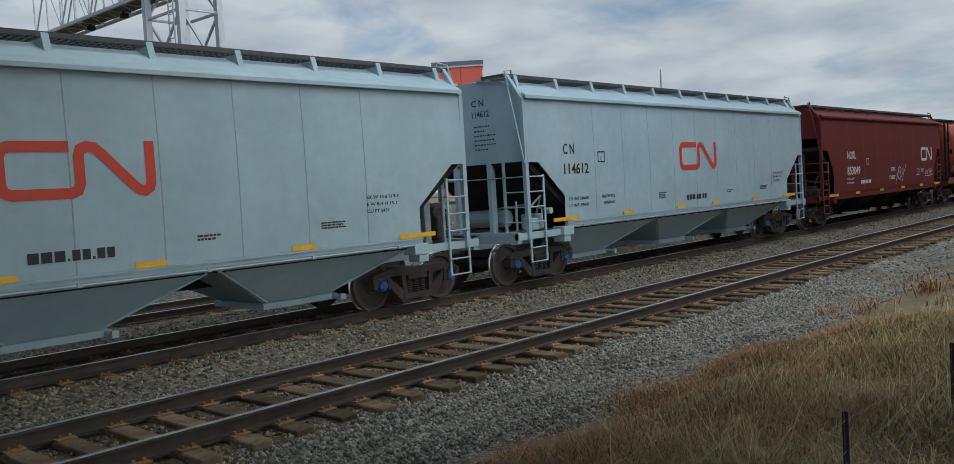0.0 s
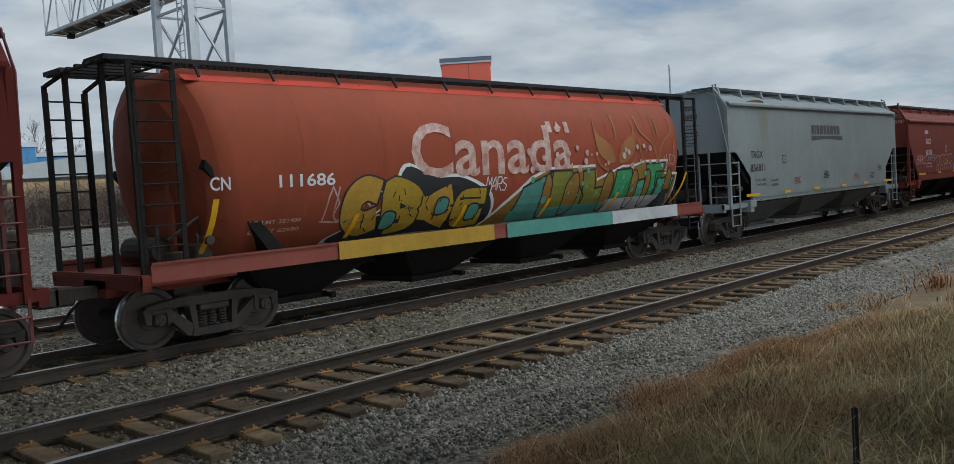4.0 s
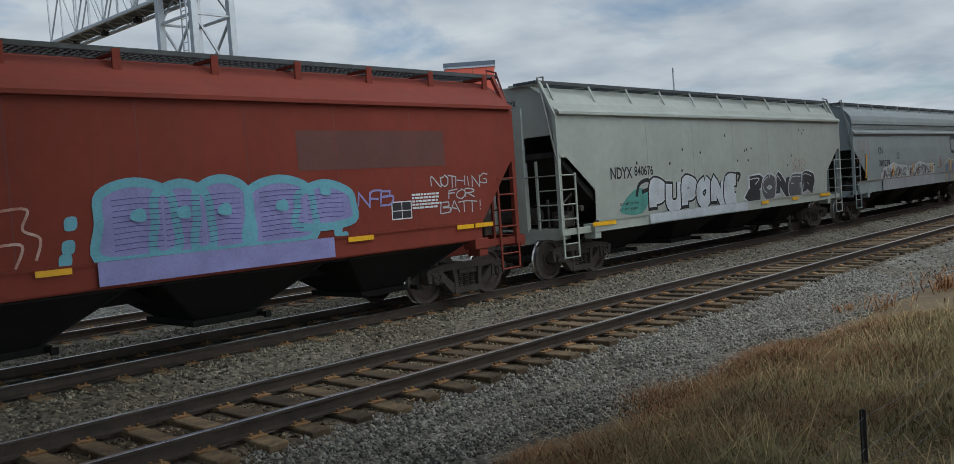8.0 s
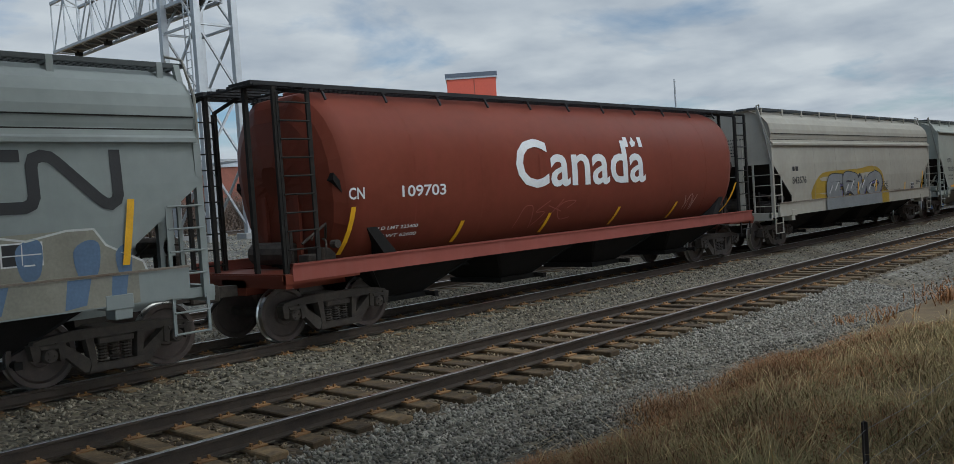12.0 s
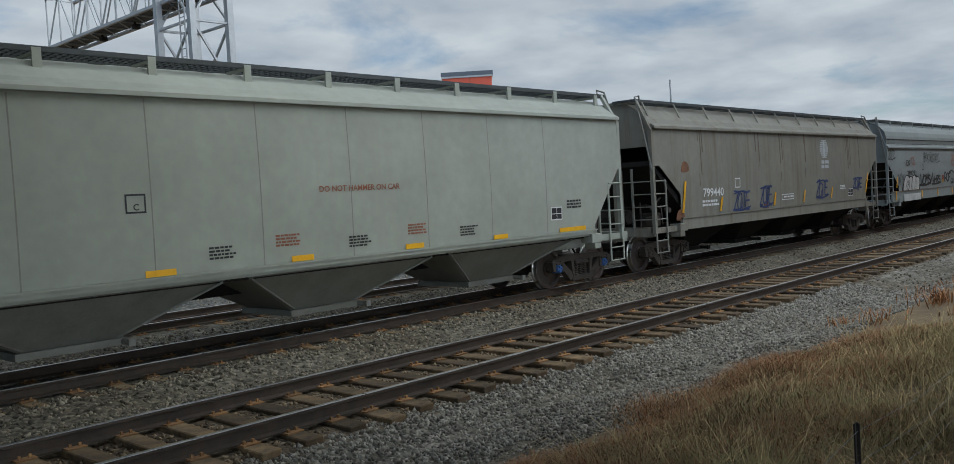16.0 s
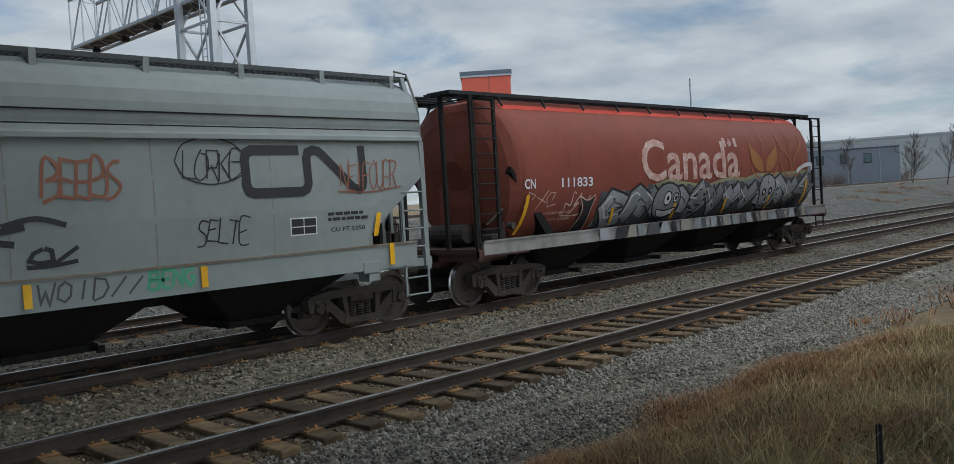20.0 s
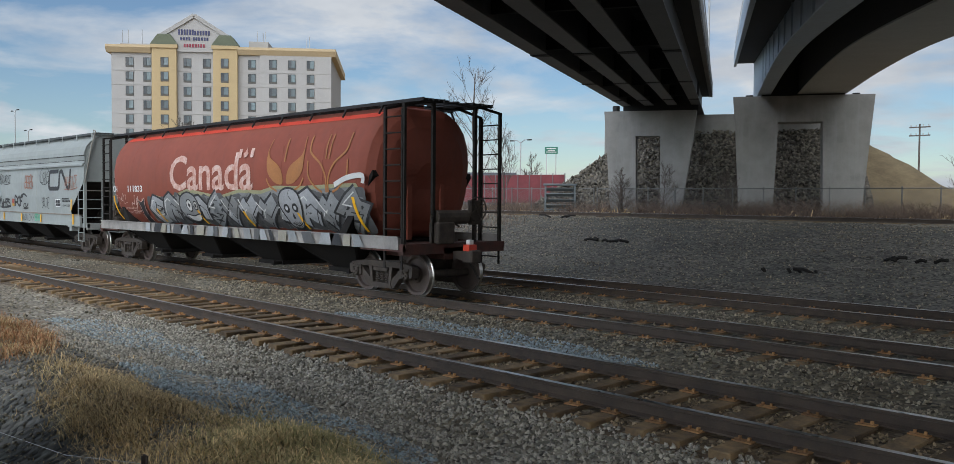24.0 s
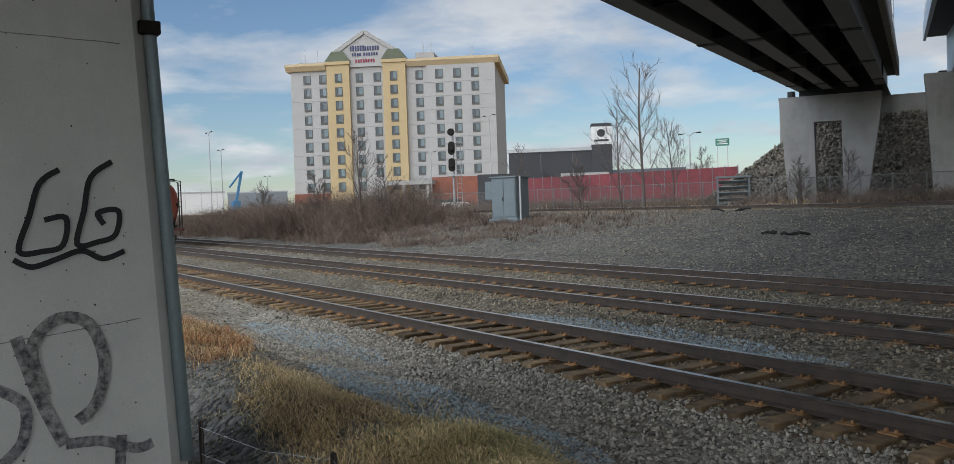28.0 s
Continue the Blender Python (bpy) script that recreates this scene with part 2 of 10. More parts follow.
M["wheel"] = mat("rusty_wheel", (0.11, 0.085, 0.072), 0.7, 0.3, (0.07, 0.052, 0.045), 5, 0.6, 45, 0.1)
M["tread"] = mat("polished_tread", (0.55, 0.53, 0.5), 0.3, 1.0, (0.45, 0.43, 0.4), 5, 0.3, 45, 0.02)
M["bluecap"] = mat("blue_bearing_cap", (0.05, 0.13, 0.34), 0.55, 0, None, 8, 0.5)
M["yellow"] = mat("reflective_yellow", (0.85, 0.46, 0.01), 0.5, 0, (0.72, 0.36, 0.01), 6, 0.4, 60, 0.02)
M["white"] = mat("white_paint", (0.74, 0.74, 0.72), 0.6, 0, (0.6, 0.6, 0.58), 4, 0.4)
M["cream"] = mat("faded_lettering", (0.60, 0.46, 0.40), 0.6, 0, (0.40, 0.17, 0.12), 5, 0.9, 30)
M["ink"] = mat("black_lettering", (0.025, 0.025, 0.027), 0.6, 0, None, 4, 0.3)
M["orange"] = mat("orange_red_paint", (0.60, 0.055, 0.025), 0.5, 0, (0.5, 0.045, 0.02), 3, 0.3)
M["brick"] = mat("red_brick", (0.28, 0.10, 0.065), 0.9, 0, (0.2, 0.075, 0.05), 1.0, 0.5, 8, 0.1)
M["rust"] = mat("rust", (0.22, 0.10, 0.05), 0.9, 0, (0.12, 0.06, 0.035), 4, 0.8, 30, 0.3)
M["grass_tan"] = mat("tan_matted_grass", (0.47, 0.34, 0.19), 0.9, 0, (0.28, 0.19, 0.095), 1.2, 0.8, 30, 0, island=0.4, spec=0.1)
M["grass"] = mat("dry_grass", (0.62, 0.47, 0.26), 0.9, 0, (0.38, 0.27, 0.135), 1.2, 0.8, 30, 0, island=0.4, spec=0.1)
M["brush"] = mat("bare_brush", (0.235, 0.180, 0.145), 0.95, 0, (0.105, 0.078, 0.062), 0.6, 0.8, 10, 0, island=0.4, spec=0.1)
M["weed"] = mat("red_brown_weed", (0.45, 0.23, 0.11), 0.95, 0, (0.22, 0.115, 0.06), 1.0, 0.8, 10, 0, island=0.4, spec=0.1)
M["bark"] = mat("bark", (0.12, 0.10, 0.085), 0.95, 0, (0.075, 0.062, 0.055), 3, 0.6, 20, 0.3)
M["glass_dark"] = mat("unlit_window_glass", (0.05, 0.06, 0.065), 0.1, 0.0, (0.03, 0.036, 0.04), 0.5, 0.5, 5, 0.0, obj=0.4, spec=0.5)
M["glass"] = mat("dark_window_glass", (0.105, 0.155, 0.16), 0.10, 0.0, (0.06, 0.09, 0.10), 0.5, 0.5, 5, 0.0, obj=0.5, spec=0.8)


def paint(name, col, grime, rough=0.65):
    return mat(name, col, rough, 0, tuple(c * 0.80 for c in col), 0.7, 0.30, 5, 0.0, streak=grime, spec=0.08)


# Mesh helpers
def finish(name, bm, material, parent=None, label="", smooth=False):
    me = bpy.data.meshes.new(name)
    bmesh.ops.recalc_face_normals(bm, faces=bm.faces)
    bm.to_mesh(me)
    bm.free()
    me.materials.append(material)
    if smooth:
        for f in me.polygons:
            f.use_smooth = True
    ob = new(name, me)
    if parent:
        ob.parent = parent
    if label:
        ob["label"] = label
    return ob


part = finish


def share(name, me, parent, m):
    ob = new(name, me)
    ob.parent = parent
    ob.matrix_basis = m
    return ob


def empty(name, label="", category="", group="", kind="", at=(0, 0, 0)):
    ob = new(name)
    ob.location = at
    return tagged(ob, label, category, group, kind)


def box(bm, x0, x1, y0, y1, z0, z1, bev=0.0):
    vs = [bm.verts.new((x, y, z)) for x in (x0, x1) for y in (y0, y1) for z in (z0, z1)]
    fs = [bm.faces.new([vs[i] for i in f]) for f in ((0, 1, 3, 2), (4, 6, 7, 5), (0, 4, 5, 1), (2, 3, 7, 6), (0, 2, 6, 4), (1, 5, 7, 3))]
    if bev:
        es = list({e for f in fs for e in f.edges})
        bmesh.ops.bevel(bm, geom=es, offset=bev, segments=1, affect="EDGES")
    return vs


def boxm(x0, x1, y0, y1, z0, z1, bev=0.0):
    bm = bmesh.new()
    box(bm, x0, x1, y0, y1, z0, z1, bev)
    return bm


def beam(bm, a, b, w, h=None, up=(0, 0, 1)):
    """A bar of section w by h from a to b."""
    a, b = Vector(a), Vector(b)
    h = h or w
    d = (b - a).normalized()
    u = Vector(up)
    if abs(d.dot(u)) > 0.95:
        u = Vector((0, 1, 0)) if abs(d.y) < 0.9 else Vector((1, 0, 0))
    s = d.cross(u).normalized()
    t = s.cross(d)
    vs = [bm.verts.new(p + s * i * w / 2 + t * j * h / 2) for p in (a, b) for i, j in ((-1, -1), (1, -1), (1, 1), (-1, 1))]
    for f in ((0, 1, 2, 3), (7, 6, 5, 4), (0, 4, 5, 1), (1, 5, 6, 2), (2, 6, 7, 3), (3, 7, 4, 0)):
        bm.faces.new([vs[i] for i in f])


def tube(bm, pts, r, seg=8, r2=None):
    """A round bar along points, tapering to r2."""
    pts = [Vector(p) for p in pts]
    rings = []
    for i, p in enumerate(pts):
        d = (pts[min(i + 1, len(pts) - 1)] - pts[max(i - 1, 0)]).normalized()
        u = Vector((0, 0, 1)) if abs(d.z) < 0.9 else Vector((1, 0, 0))
        s = d.cross(u).normalized()
        t = s.cross(d)
        rr = r + ((r2 if r2 is not None else r) - r) * i / max(1, len(pts) - 1)
        rings.append([bm.verts.new(p + (s * math.cos(a) + t * math.sin(a)) * rr) for a in [2 * math.pi * k / seg for k in range(seg)]])
    for a, b in zip(rings, rings[1:]):
        for k in range(seg):
            bm.faces.new((a[k], a[(k + 1) % seg], b[(k + 1) % seg], b[k]))
    bm.faces.new(rings[0][::-1])
    bm.faces.new(rings[-1])


def prism(bm, pts, axis, a, b):
    """Extrude a polygon: pts in the plane across the axis, from a to b along it."""
    def v(p, c):
        return {"x": (c, p[0], p[1]), "y": (p[0], c, p[1]), "z": (p[0], p[1], c)}[axis]
    A = [bm.verts.new(v(p, a)) for p in pts]
    B = [bm.verts.new(v(p, b)) for p in pts]
    bm.faces.new(A)
    bm.faces.new(B[::-1])
    for i in range(len(pts)):
        j = (i + 1) % len(pts)
        bm.faces.new((A[i], B[i], B[j], A[j]))


def lathe(bm, prof, seg, axis_y=True):
    """Revolve (radius, y) points about the y axis."""
    rings = []
    for r, y in prof:
        rings.append([bm.verts.new((r * math.cos(a), y, r * math.sin(a))) for a in [2 * math.pi * k / seg for k in range(seg)]])
    for a, b in zip(rings, rings[1:]):
        for k in range(seg):
            bm.faces.new((a[k], b[k], b[(k + 1) % seg], a[(k + 1) % seg]))
    bm.faces.new(rings[0])
    bm.faces.new(rings[-1][::-1])


def cloud_mesh(name, verts, faces, material):
    me = bpy.data.meshes.new(name)
    verts = np.asarray(verts, np.float32)
    faces = np.asarray(faces, np.int32)
    k = faces.shape[1]
    me.vertices.add(len(verts))
    me.vertices.foreach_set("co", verts.ravel())
    me.loops.add(faces.size)
    me.loops.foreach_set("vertex_index", faces.ravel())
    me.polygons.add(len(faces))
    me.polygons.foreach_set("loop_start", np.arange(0, faces.size, k, dtype=np.int32))
    me.polygons.foreach_set("loop_total", np.full(len(faces), k, np.int32))
    me.update(calc_edges=True)
    me.materials.append(material)
    return me

# Ground and tracks. X runs along the line, Y across it, z = 0 on the near track's rail tops.
GAUGE = 1.507
TRACKS = {"near": (7.648, 0.0), "train": (12.264, 0.0), "far": (16.902, 0.0), "upper": (38.4, 1.46)}
T2C = TRACKS["train"][0] + GAUGE / 2
SLOPE = [(-400, 0.6), (-3, 0.45), (0.5, 0.38), (3.2, 0.10), (5.2, -0.30), (6.3, -0.38), (6.9, -0.27), (7.3, -0.225), (9.6, -0.225), (10.2, -0.25), (10.9, -0.33), (11.4, -0.20), (14.7, -0.20), (15.5, -0.27),
        (16.2, -0.20), (19.4, -0.20), (20.5, -0.30), (24.0, 0.05), (28.5, 0.75), (32.5, 1.10), (37.0, 1.25), (41.5, 1.25), (44.0, 1.05), (60.0, 1.3), (3000, 1.3)]


def ground_z(x, y):
    z = np.interp(y, [k[0] for k in SLOPE], [k[1] for k in SLOPE])
    # hollow round the near bridge pier
    dip = np.clip((-4.2 - x) / 2.6, 0, 1) * np.clip((3.7 - y) / 1.8, 0, 1) * np.clip((x + 40) / 12, 0, 1)
    z = z - 0.78 * dip * dip * (3 - 2 * dip)
    rough = np.where((y > 6.3) & (y < 20), 0.012, 0.05)
    w = np.sin(x * 0.9 + np.sin(y * 1.3) * 1.7) * np.sin(y * 1.1 + x * 0.23) + 0.5 * np.sin(x * 2.3 + y * 1.9) * np.sin(x * 0.31 - y * 2.7)
    return z + w * rough


def make_ground():
    xs = np.concatenate([[-3000, -1200, -500, -250, -150], np.arange(-100, 100.1, 0.8), [150, 250, 500, 1200, 3000]])
    ys = np.concatenate([[-3000, -800, -300, -100, -40, -15], np.arange(-8, 6, 0.5), np.arange(6, 22, 0.25), np.arange(22, 46, 0.8), [50, 60, 80, 110, 160, 250, 500, 1200, 3000]])
    X, Y = np.meshgrid(xs, ys)
    Z = ground_z(X, Y)
    n, m = len(xs), len(ys)
    i = (np.arange(m - 1)[:, None] * n + np.arange(n - 1)[None]).ravel()
    faces = np.stack([i, i + 1, i + n + 1, i + n], 1)
    me = cloud_mesh("ground", np.stack([X.ravel(), Y.ravel(), Z.ravel()], 1), faces, M["soil"])
    me.materials.append(M["ballast"])
    me.materials.append(M["earth"])
    me.materials.append(M["ballast_rusty"])
    me.materials.append(M["ballast_dirty"])
    me.materials.append(M["ballast_shade"])
    yc = ((Y[:-1, :-1] + Y[1:, 1:]) / 2).ravel()
    idx = np.where((yc > 5.2) & (yc < 20.6), 1, np.where((yc < 5.2) | (yc > 41), 2, 0))
    idx = np.where((yc > 7.1) & (yc < 9.75), 3, np.where((yc > 9.75) & (yc < 20.6), 4, idx))
    # strip between the train track's rails gets the shade-dark stone
    idx = np.where((yc > 12.3) & (yc < 13.8), 5, idx)
    xc = ((X[:-1, :-1] + X[1:, 1:]) / 2).ravel()
    idx = np.where((yc < 5.2) & (xc < -3.5) & (xc > -60), 0, idx)
    idx = np.where((yc > 36.5) & (yc < 42), 1, idx)
    me.polygons.foreach_set("material_index", idx.astype(np.int32))
    me.polygons.foreach_set("use_smooth", np.ones(len(faces), bool))
    tagged(new("ground", me), "gravel and dry earth ground with ballasted railway strip", "ground", kind="structure")


M["earth"] = mat("dry_earth", (0.27, 0.195, 0.10), 0.95, 0, (0.15, 0.10, 0.055), 1.5, 0.8, 25, 0.3)
make_ground()

RAIL = [(-0.07, -0.172), (0.07, -0.172), (0.07, -0.155), (0.012, -0.135), (0.012, -0.045), (0.036, -0.035), (0.036, -0.004), (0.030, 0.0), (-0.030, 0.0), (-0.036, -0.004), (-0.036, -0.035), (-0.012, -0.045), (-0.012, -0.135), (-0.07, -0.155)]


def make_rail(track, y, z, x0, x1):
    bm = bmesh.new()
    prism(bm, [(y + a, z + b) for a, b in RAIL], "x", x0, x1)
    ob = part("rail", bm, M["steel_rail"], track)
    ob.data.materials.append(M["rail_head"])
    for f in ob.data.polygons:
        c = sum((ob.data.vertices[v].co.z for v in f.vertices), 0.0) / len(f.vertices)
        if len(f.vertices) == 4 and c > z - 0.003:
            f.material_index = 1
    return ob


TIE_X = {}


def make_track(key, label, tie_z, spacing, near, plates):
    y, z = TRACKS[key]
    x0, x1 = -260.0, 320.0
    tr = tagged(empty("track_" + key), label, "railway track", kind="structure")
    make_rail(tr, y, z, x0, x1)
    make_rail(tr, y + GAUGE, z, x0, x1)
    rng = random.Random(key)
    bm = bmesh.new()
    box(bm, -0.115, 0.115, -1.30, 1.30, -0.17, 0.0, 0.012)
    tie = bpy.data.meshes.new("tie")
    bm.to_mesh(tie); bm.free()
    tie.materials.append(M["tie"])
    bm = bmesh.new()
    box(bm, -0.10, 0.10, -0.17, 0.17, 0.0, 0.014)
    for sx in (-0.05, 0.05):
        for sy in (-0.10, 0.10):
            box(bm, sx - 0.013, sx + 0.013, sy - 0.016, sy + 0.016, 0.012, 0.045)
    plate = bpy.data.meshes.new("tie_plate")
    bm.to_mesh(plate); bm.free()
    plate.materials.append(M["plate"])
    yc = y + GAUGE / 2
    rest_v, rest_f = [], []
    x = x0
    while x < x1:
        xx = x + rng.uniform(-0.04, 0.04)
        rz = rng.uniform(-1.5, 1.5)
        zz = z + tie_z + rng.uniform(-0.012, 0.006)
        yo = rng.uniform(-0.07, 0.07)
        if near[0] < xx < near[1]:
            t = share("tie", tie, tr, pose(xx, yc + yo, zz, rng.uniform(-0.5, 0.5), rng.uniform(-2, 2), rz))
            if plates:
                for k in (0, 1):
                    share("tie_plate", plate, t, pose(0, -GAUGE / 2 + k * GAUGE - yo, 0.002))
        else:
            b = len(rest_v)
            for sx in (-0.115, 0.115):
                for sy in (-1.3, 1.3):
                    for sz in (-0.17, 0):
                        rest_v.append((xx + sx, yc + yo + sy, zz + sz))
            rest_f += [(b, b + 1, b + 3, b + 2), (b + 4, b + 6, b + 7, b + 5), (b, b + 4, b + 5, b + 1), (b + 2, b + 3, b + 7, b + 6), (b + 1, b + 5, b + 7, b + 3)]
        x += spacing
    ob = new("far_ties", cloud_mesh("far_ties", rest_v, rest_f, M["tie"]))
    ob.parent = tr
    tagged(ob, kind="stuff")


make_track("near", "near railway track with rusty rails on weathered wooden ties", -0.172, 0.52, (-55, 78), True)
make_track("train", "middle railway track with ties half sunk in ballast", -0.185, 0.56, (-30, 25), True)
make_track("far", "third railway track with ties sunk in ballast", -0.185, 0.56, (-35, 15), True)
make_track("upper", "upper railway track on a low bank", -0.185, 0.56, (-30, 5), False)


# Loose ballast stones
def stones(name, n, yr, xr, size, material, label, seed, keep=None):
    rng = np.random.default_rng(seed)
    x = rng.uniform(*xr, n)
    y = rng.uniform(*yr, n)
    if keep is not None:
        k = keep(x, y)
        x, y = x[k], y[k]
        n = len(x)
    z = ground_z(x, y)
    base = np.array([(1, 0, 0), (0, 1, 0), (-1, 0, 0), (0, -1, 0), (0, 0, 1), (0, 0, -1)], float)
    tri = np.array([(0, 1, 4), (1, 2, 4), (2, 3, 4), (3, 0, 4), (1, 0, 5), (2, 1, 5), (3, 2, 5), (0, 3, 5)])
    s = rng.uniform(size[0], size[1], (n, 1, 1)) * rng.uniform(0.6, 1.25, (n, 6, 1))
    v = base[None] * s
    v += rng.normal(0, 0.22, (n, 6, 3)) * s
    a = rng.uniform(0, 2 * np.pi, n)
    c, sn = np.cos(a)[:, None], np.sin(a)[:, None]
    b = rng.uniform(-0.7, 0.7, n)
    cb, sb = np.cos(b)[:, None], np.sin(b)[:, None]
    vy, vz = v[:, :, 1] * cb - v[:, :, 2] * sb, v[:, :, 1] * sb + v[:, :, 2] * cb
    vx = v[:, :, 0] * c - vy * sn
    vy = v[:, :, 0] * sn + vy * c
    V = np.stack([vx + x[:, None], vy + y[:, None], vz + z[:, None] + 0.006], 2).reshape(-1, 3)
    F = (tri[None] + (np.arange(n) * 6)[:, None, None]).reshape(-1, 3)
    tagged(new(name, cloud_mesh(name, V, F, material)), label, "gravel", kind="stuff")


def off_rails(x, y):
    ok = np.ones_like(x, bool)
    for k in ("near", "train", "far"):
        for g in (0, GAUGE):
            ok &= np.abs(y - TRACKS[k][0] - g) > 0.16
    ok &= ~((y > 12.3) & (y < 13.8) & (np.sin(x * 7.3) * np.sin(y * 9.1) > -0.55))
    return ok


def shoulder(x, y):
    tie = (np.abs((x + 260 + 0.26) % 0.52 - 0.26) < 0.13) & (y > 7.1) & (y < 9.7)
    return off_rails(x, y) & ~tie

# The train
RT = 0.457
SIDE = {}


def surf(style, z):
    """Half width of a car's side at height z."""
    if style == "cyl":
        c, ry, rz = 2.62, 1.60, 1.66
        t = max(-1.0, min(1.0, (z - c) / rz))
        return max(0.05, ry * (1 - abs(t) ** 2.6) ** (1 / 2.2))
    if style == "curve":
        if z <= 3.25:
            return 1.52 + 0.07 * math.sin(math.pi * min(1, max(0, (z - 1.1) / 2.3)))
        if z <= 3.72:
            return 1.54 + 0.02 * math.sin((z - 3.25) * 26)
        t = (z - 3.72) / 0.72
        return 1.52 * math.sqrt(max(0.0, 1 - (t * 0.97) ** 2))
    e = STY[style]["eave"]
    if z <= e:
        return 1.55 + 0.035 * math.sin(math.pi * (z - 1.1) / 2.9)
    t = (z - e) / (STY[style]["top"] + 0.02 - e)
    return 1.56 - 0.72 * (0.35 * t + 0.65 * t * t)


STY = {
    "curve": dict(zs=[1.15, 1.6, 2.1, 2.65, 3.0, 3.25, 3.30, 3.42, 3.48, 3.60, 3.72, 3.9, 4.08, 4.22, 4.33], xe=7.92, cut=6.65, zc=2.65, zk=1.62, lip=0.02, eave=3.25),
    "cyl": dict(zs=[1.2, 1.3, 1.5, 1.8, 2.2, 2.6, 3.0, 3.4, 3.7, 3.9, 4.03, 4.13, 4.2], xe=7.0, cut=6.6, zc=2.6, zk=1.2, lip=0.1, eave=4.03),
}


def flat_style(name, eave, xe, cut, zc, zk, lip, top=4.31):
    up = [eave + (top - eave) * k for k in (0.35, 0.7, 1.0)]
    STY[name] = dict(zs=[1.15, 1.6, 2.1, 2.65, 3.2, eave - 0.25, eave, *up], xe=xe, cut=cut, zc=zc, zk=zk, lip=lip, eave=eave, top=top)


flat_style("flat", 4.0, 7.72, 6.45, 2.62, 1.86, 0.42, 4.41)
flat_style("flatm", 3.95, 7.80, 6.75, 2.75, 1.95, 0.52)
flat_style("flatr", 3.73, 7.80, 6.70, 2.65, 1.40, 0.14)
flat_style("flatc", 3.83, 7.80, 6.70, 2.65, 1.40, 0.14)
flat_style("flats", 3.67, 8.05, 6.80, 2.70, 1.95, 0.30)


def body_mesh(style, L):
    """Shell of a hopper: closed sides and roof, ends raked back below."""
    S = STY[style]
    xe = S["xe"] + (L - 17.4) / 2
    cut = S["cut"] + (L - 17.4) / 2
    bm = bmesh.new()
    zs = S["zs"]
    if style == "cyl":
        # barrel with dished heads; the side sheets end on a slant
        rings = []
        half = ((0.16, 0.20), (0.15, 0.45), (0.10, 0.70), (0.0, 0.86), (-0.14, 0.955), (-0.34, 0.995), (-0.40, 1.0))
        ends = [(-xe - d, k) for d, k in half] + [(0.0, 1.0)] + [(xe + d, k) for d, k in reversed(half)]
        for x, k in ends:
            side = -1 if x < 0 else 1
            def at(z):
                lean = 0.0 if x == 0 else side * 0.20 * (z - 3.2) / 1.4 * (k if k > 0.9 else 0.6)
                return x + lean
            ring = [bm.verts.new((at(z), -surf(style, z) * k, 2.62 + (z - 2.62) * k)) for z in zs]
            ring += [bm.verts.new((at(z), surf(style, z) * k, 2.62 + (z - 2.62) * k)) for z in reversed(zs)]
            rings.append(ring)
        n = len(rings[0])
        for a, b in zip(rings, rings[1:]):
            for i in range(n):
                bm.faces.new((a[i], b[i], b[(i + 1) % n], a[(i + 1) % n]))
        bm.faces.new(rings[0]); bm.faces.new(rings[-1])
        return bm
    cols = []
    half = [(cut, zs[0]), (cut + 0.004, S["zk"]), (xe - S["lip"], S["zc"] - 0.05), (xe - S["lip"] + 0.06, S["zc"]), (xe, S["zc"])]
    for x, zb in [(-a, b) for a, b in reversed(half)] + [(-cut * 0.5, zs[0]), (0, zs[0]), (cut * 0.5, zs[0])] + half:
        ring = []
        for z in zs:
            zz = max(z, zb)
            ring.append(bm.verts.new((x, -surf(style, zz), zz)))
        ring.append(bm.verts.new((x, 0, zs[-1] + 0.05)))
        for z in reversed(zs):
            zz = max(z, zb)
            ring.append(bm.verts.new((x, surf(style, zz), zz)))
        cols.append(ring)
    n = len(cols[0])
    for a, b in zip(cols, cols[1:]):
        for i in range(n - 1):
            bm.faces.new((a[i], b[i], b[i + 1], a[i + 1]))
    for ring in (cols[0], cols[-1]):
        k = sum(1 for z in zs if z < S["zc"])
        bm.faces.new(ring[k:n - k])
    bmesh.ops.remove_doubles(bm, verts=bm.verts, dist=0.0005)
    return bm


def slope_mesh(style, L):
    """Raked end sheets and the belly under the shell."""
    S = STY[style]
    xe = S["xe"] + (L - 17.4) / 2 - 0.02
    cut = S["cut"] + (L - 17.4) / 2 - 0.02
    bm = bmesh.new()
    for s in (-1, 1):
        w = 1.47
        prism(bm, [(s * xe, S["zc"] + 0.02), (s * (xe - 0.02), S["zc"] + 0.14), (s * (cut - 1.0), 1.2), (s * (cut - 0.75), 1.12)], "y", -w, w)
        # shear plate that closes the side below the knee
        prism(bm, [(s * (cut - 0.9), 1.14), (s * (cut + 0.0), 1.14), (s * (cut + 0.0), S["zk"] - 0.02), (s * (cut - 0.5), S["zk"] + 0.05)], "y", -0.5, 0.5)
    box(bm, -cut + 0.2, cut - 0.2, -1.40, 1.40, 1.10, 1.2)
    return bm


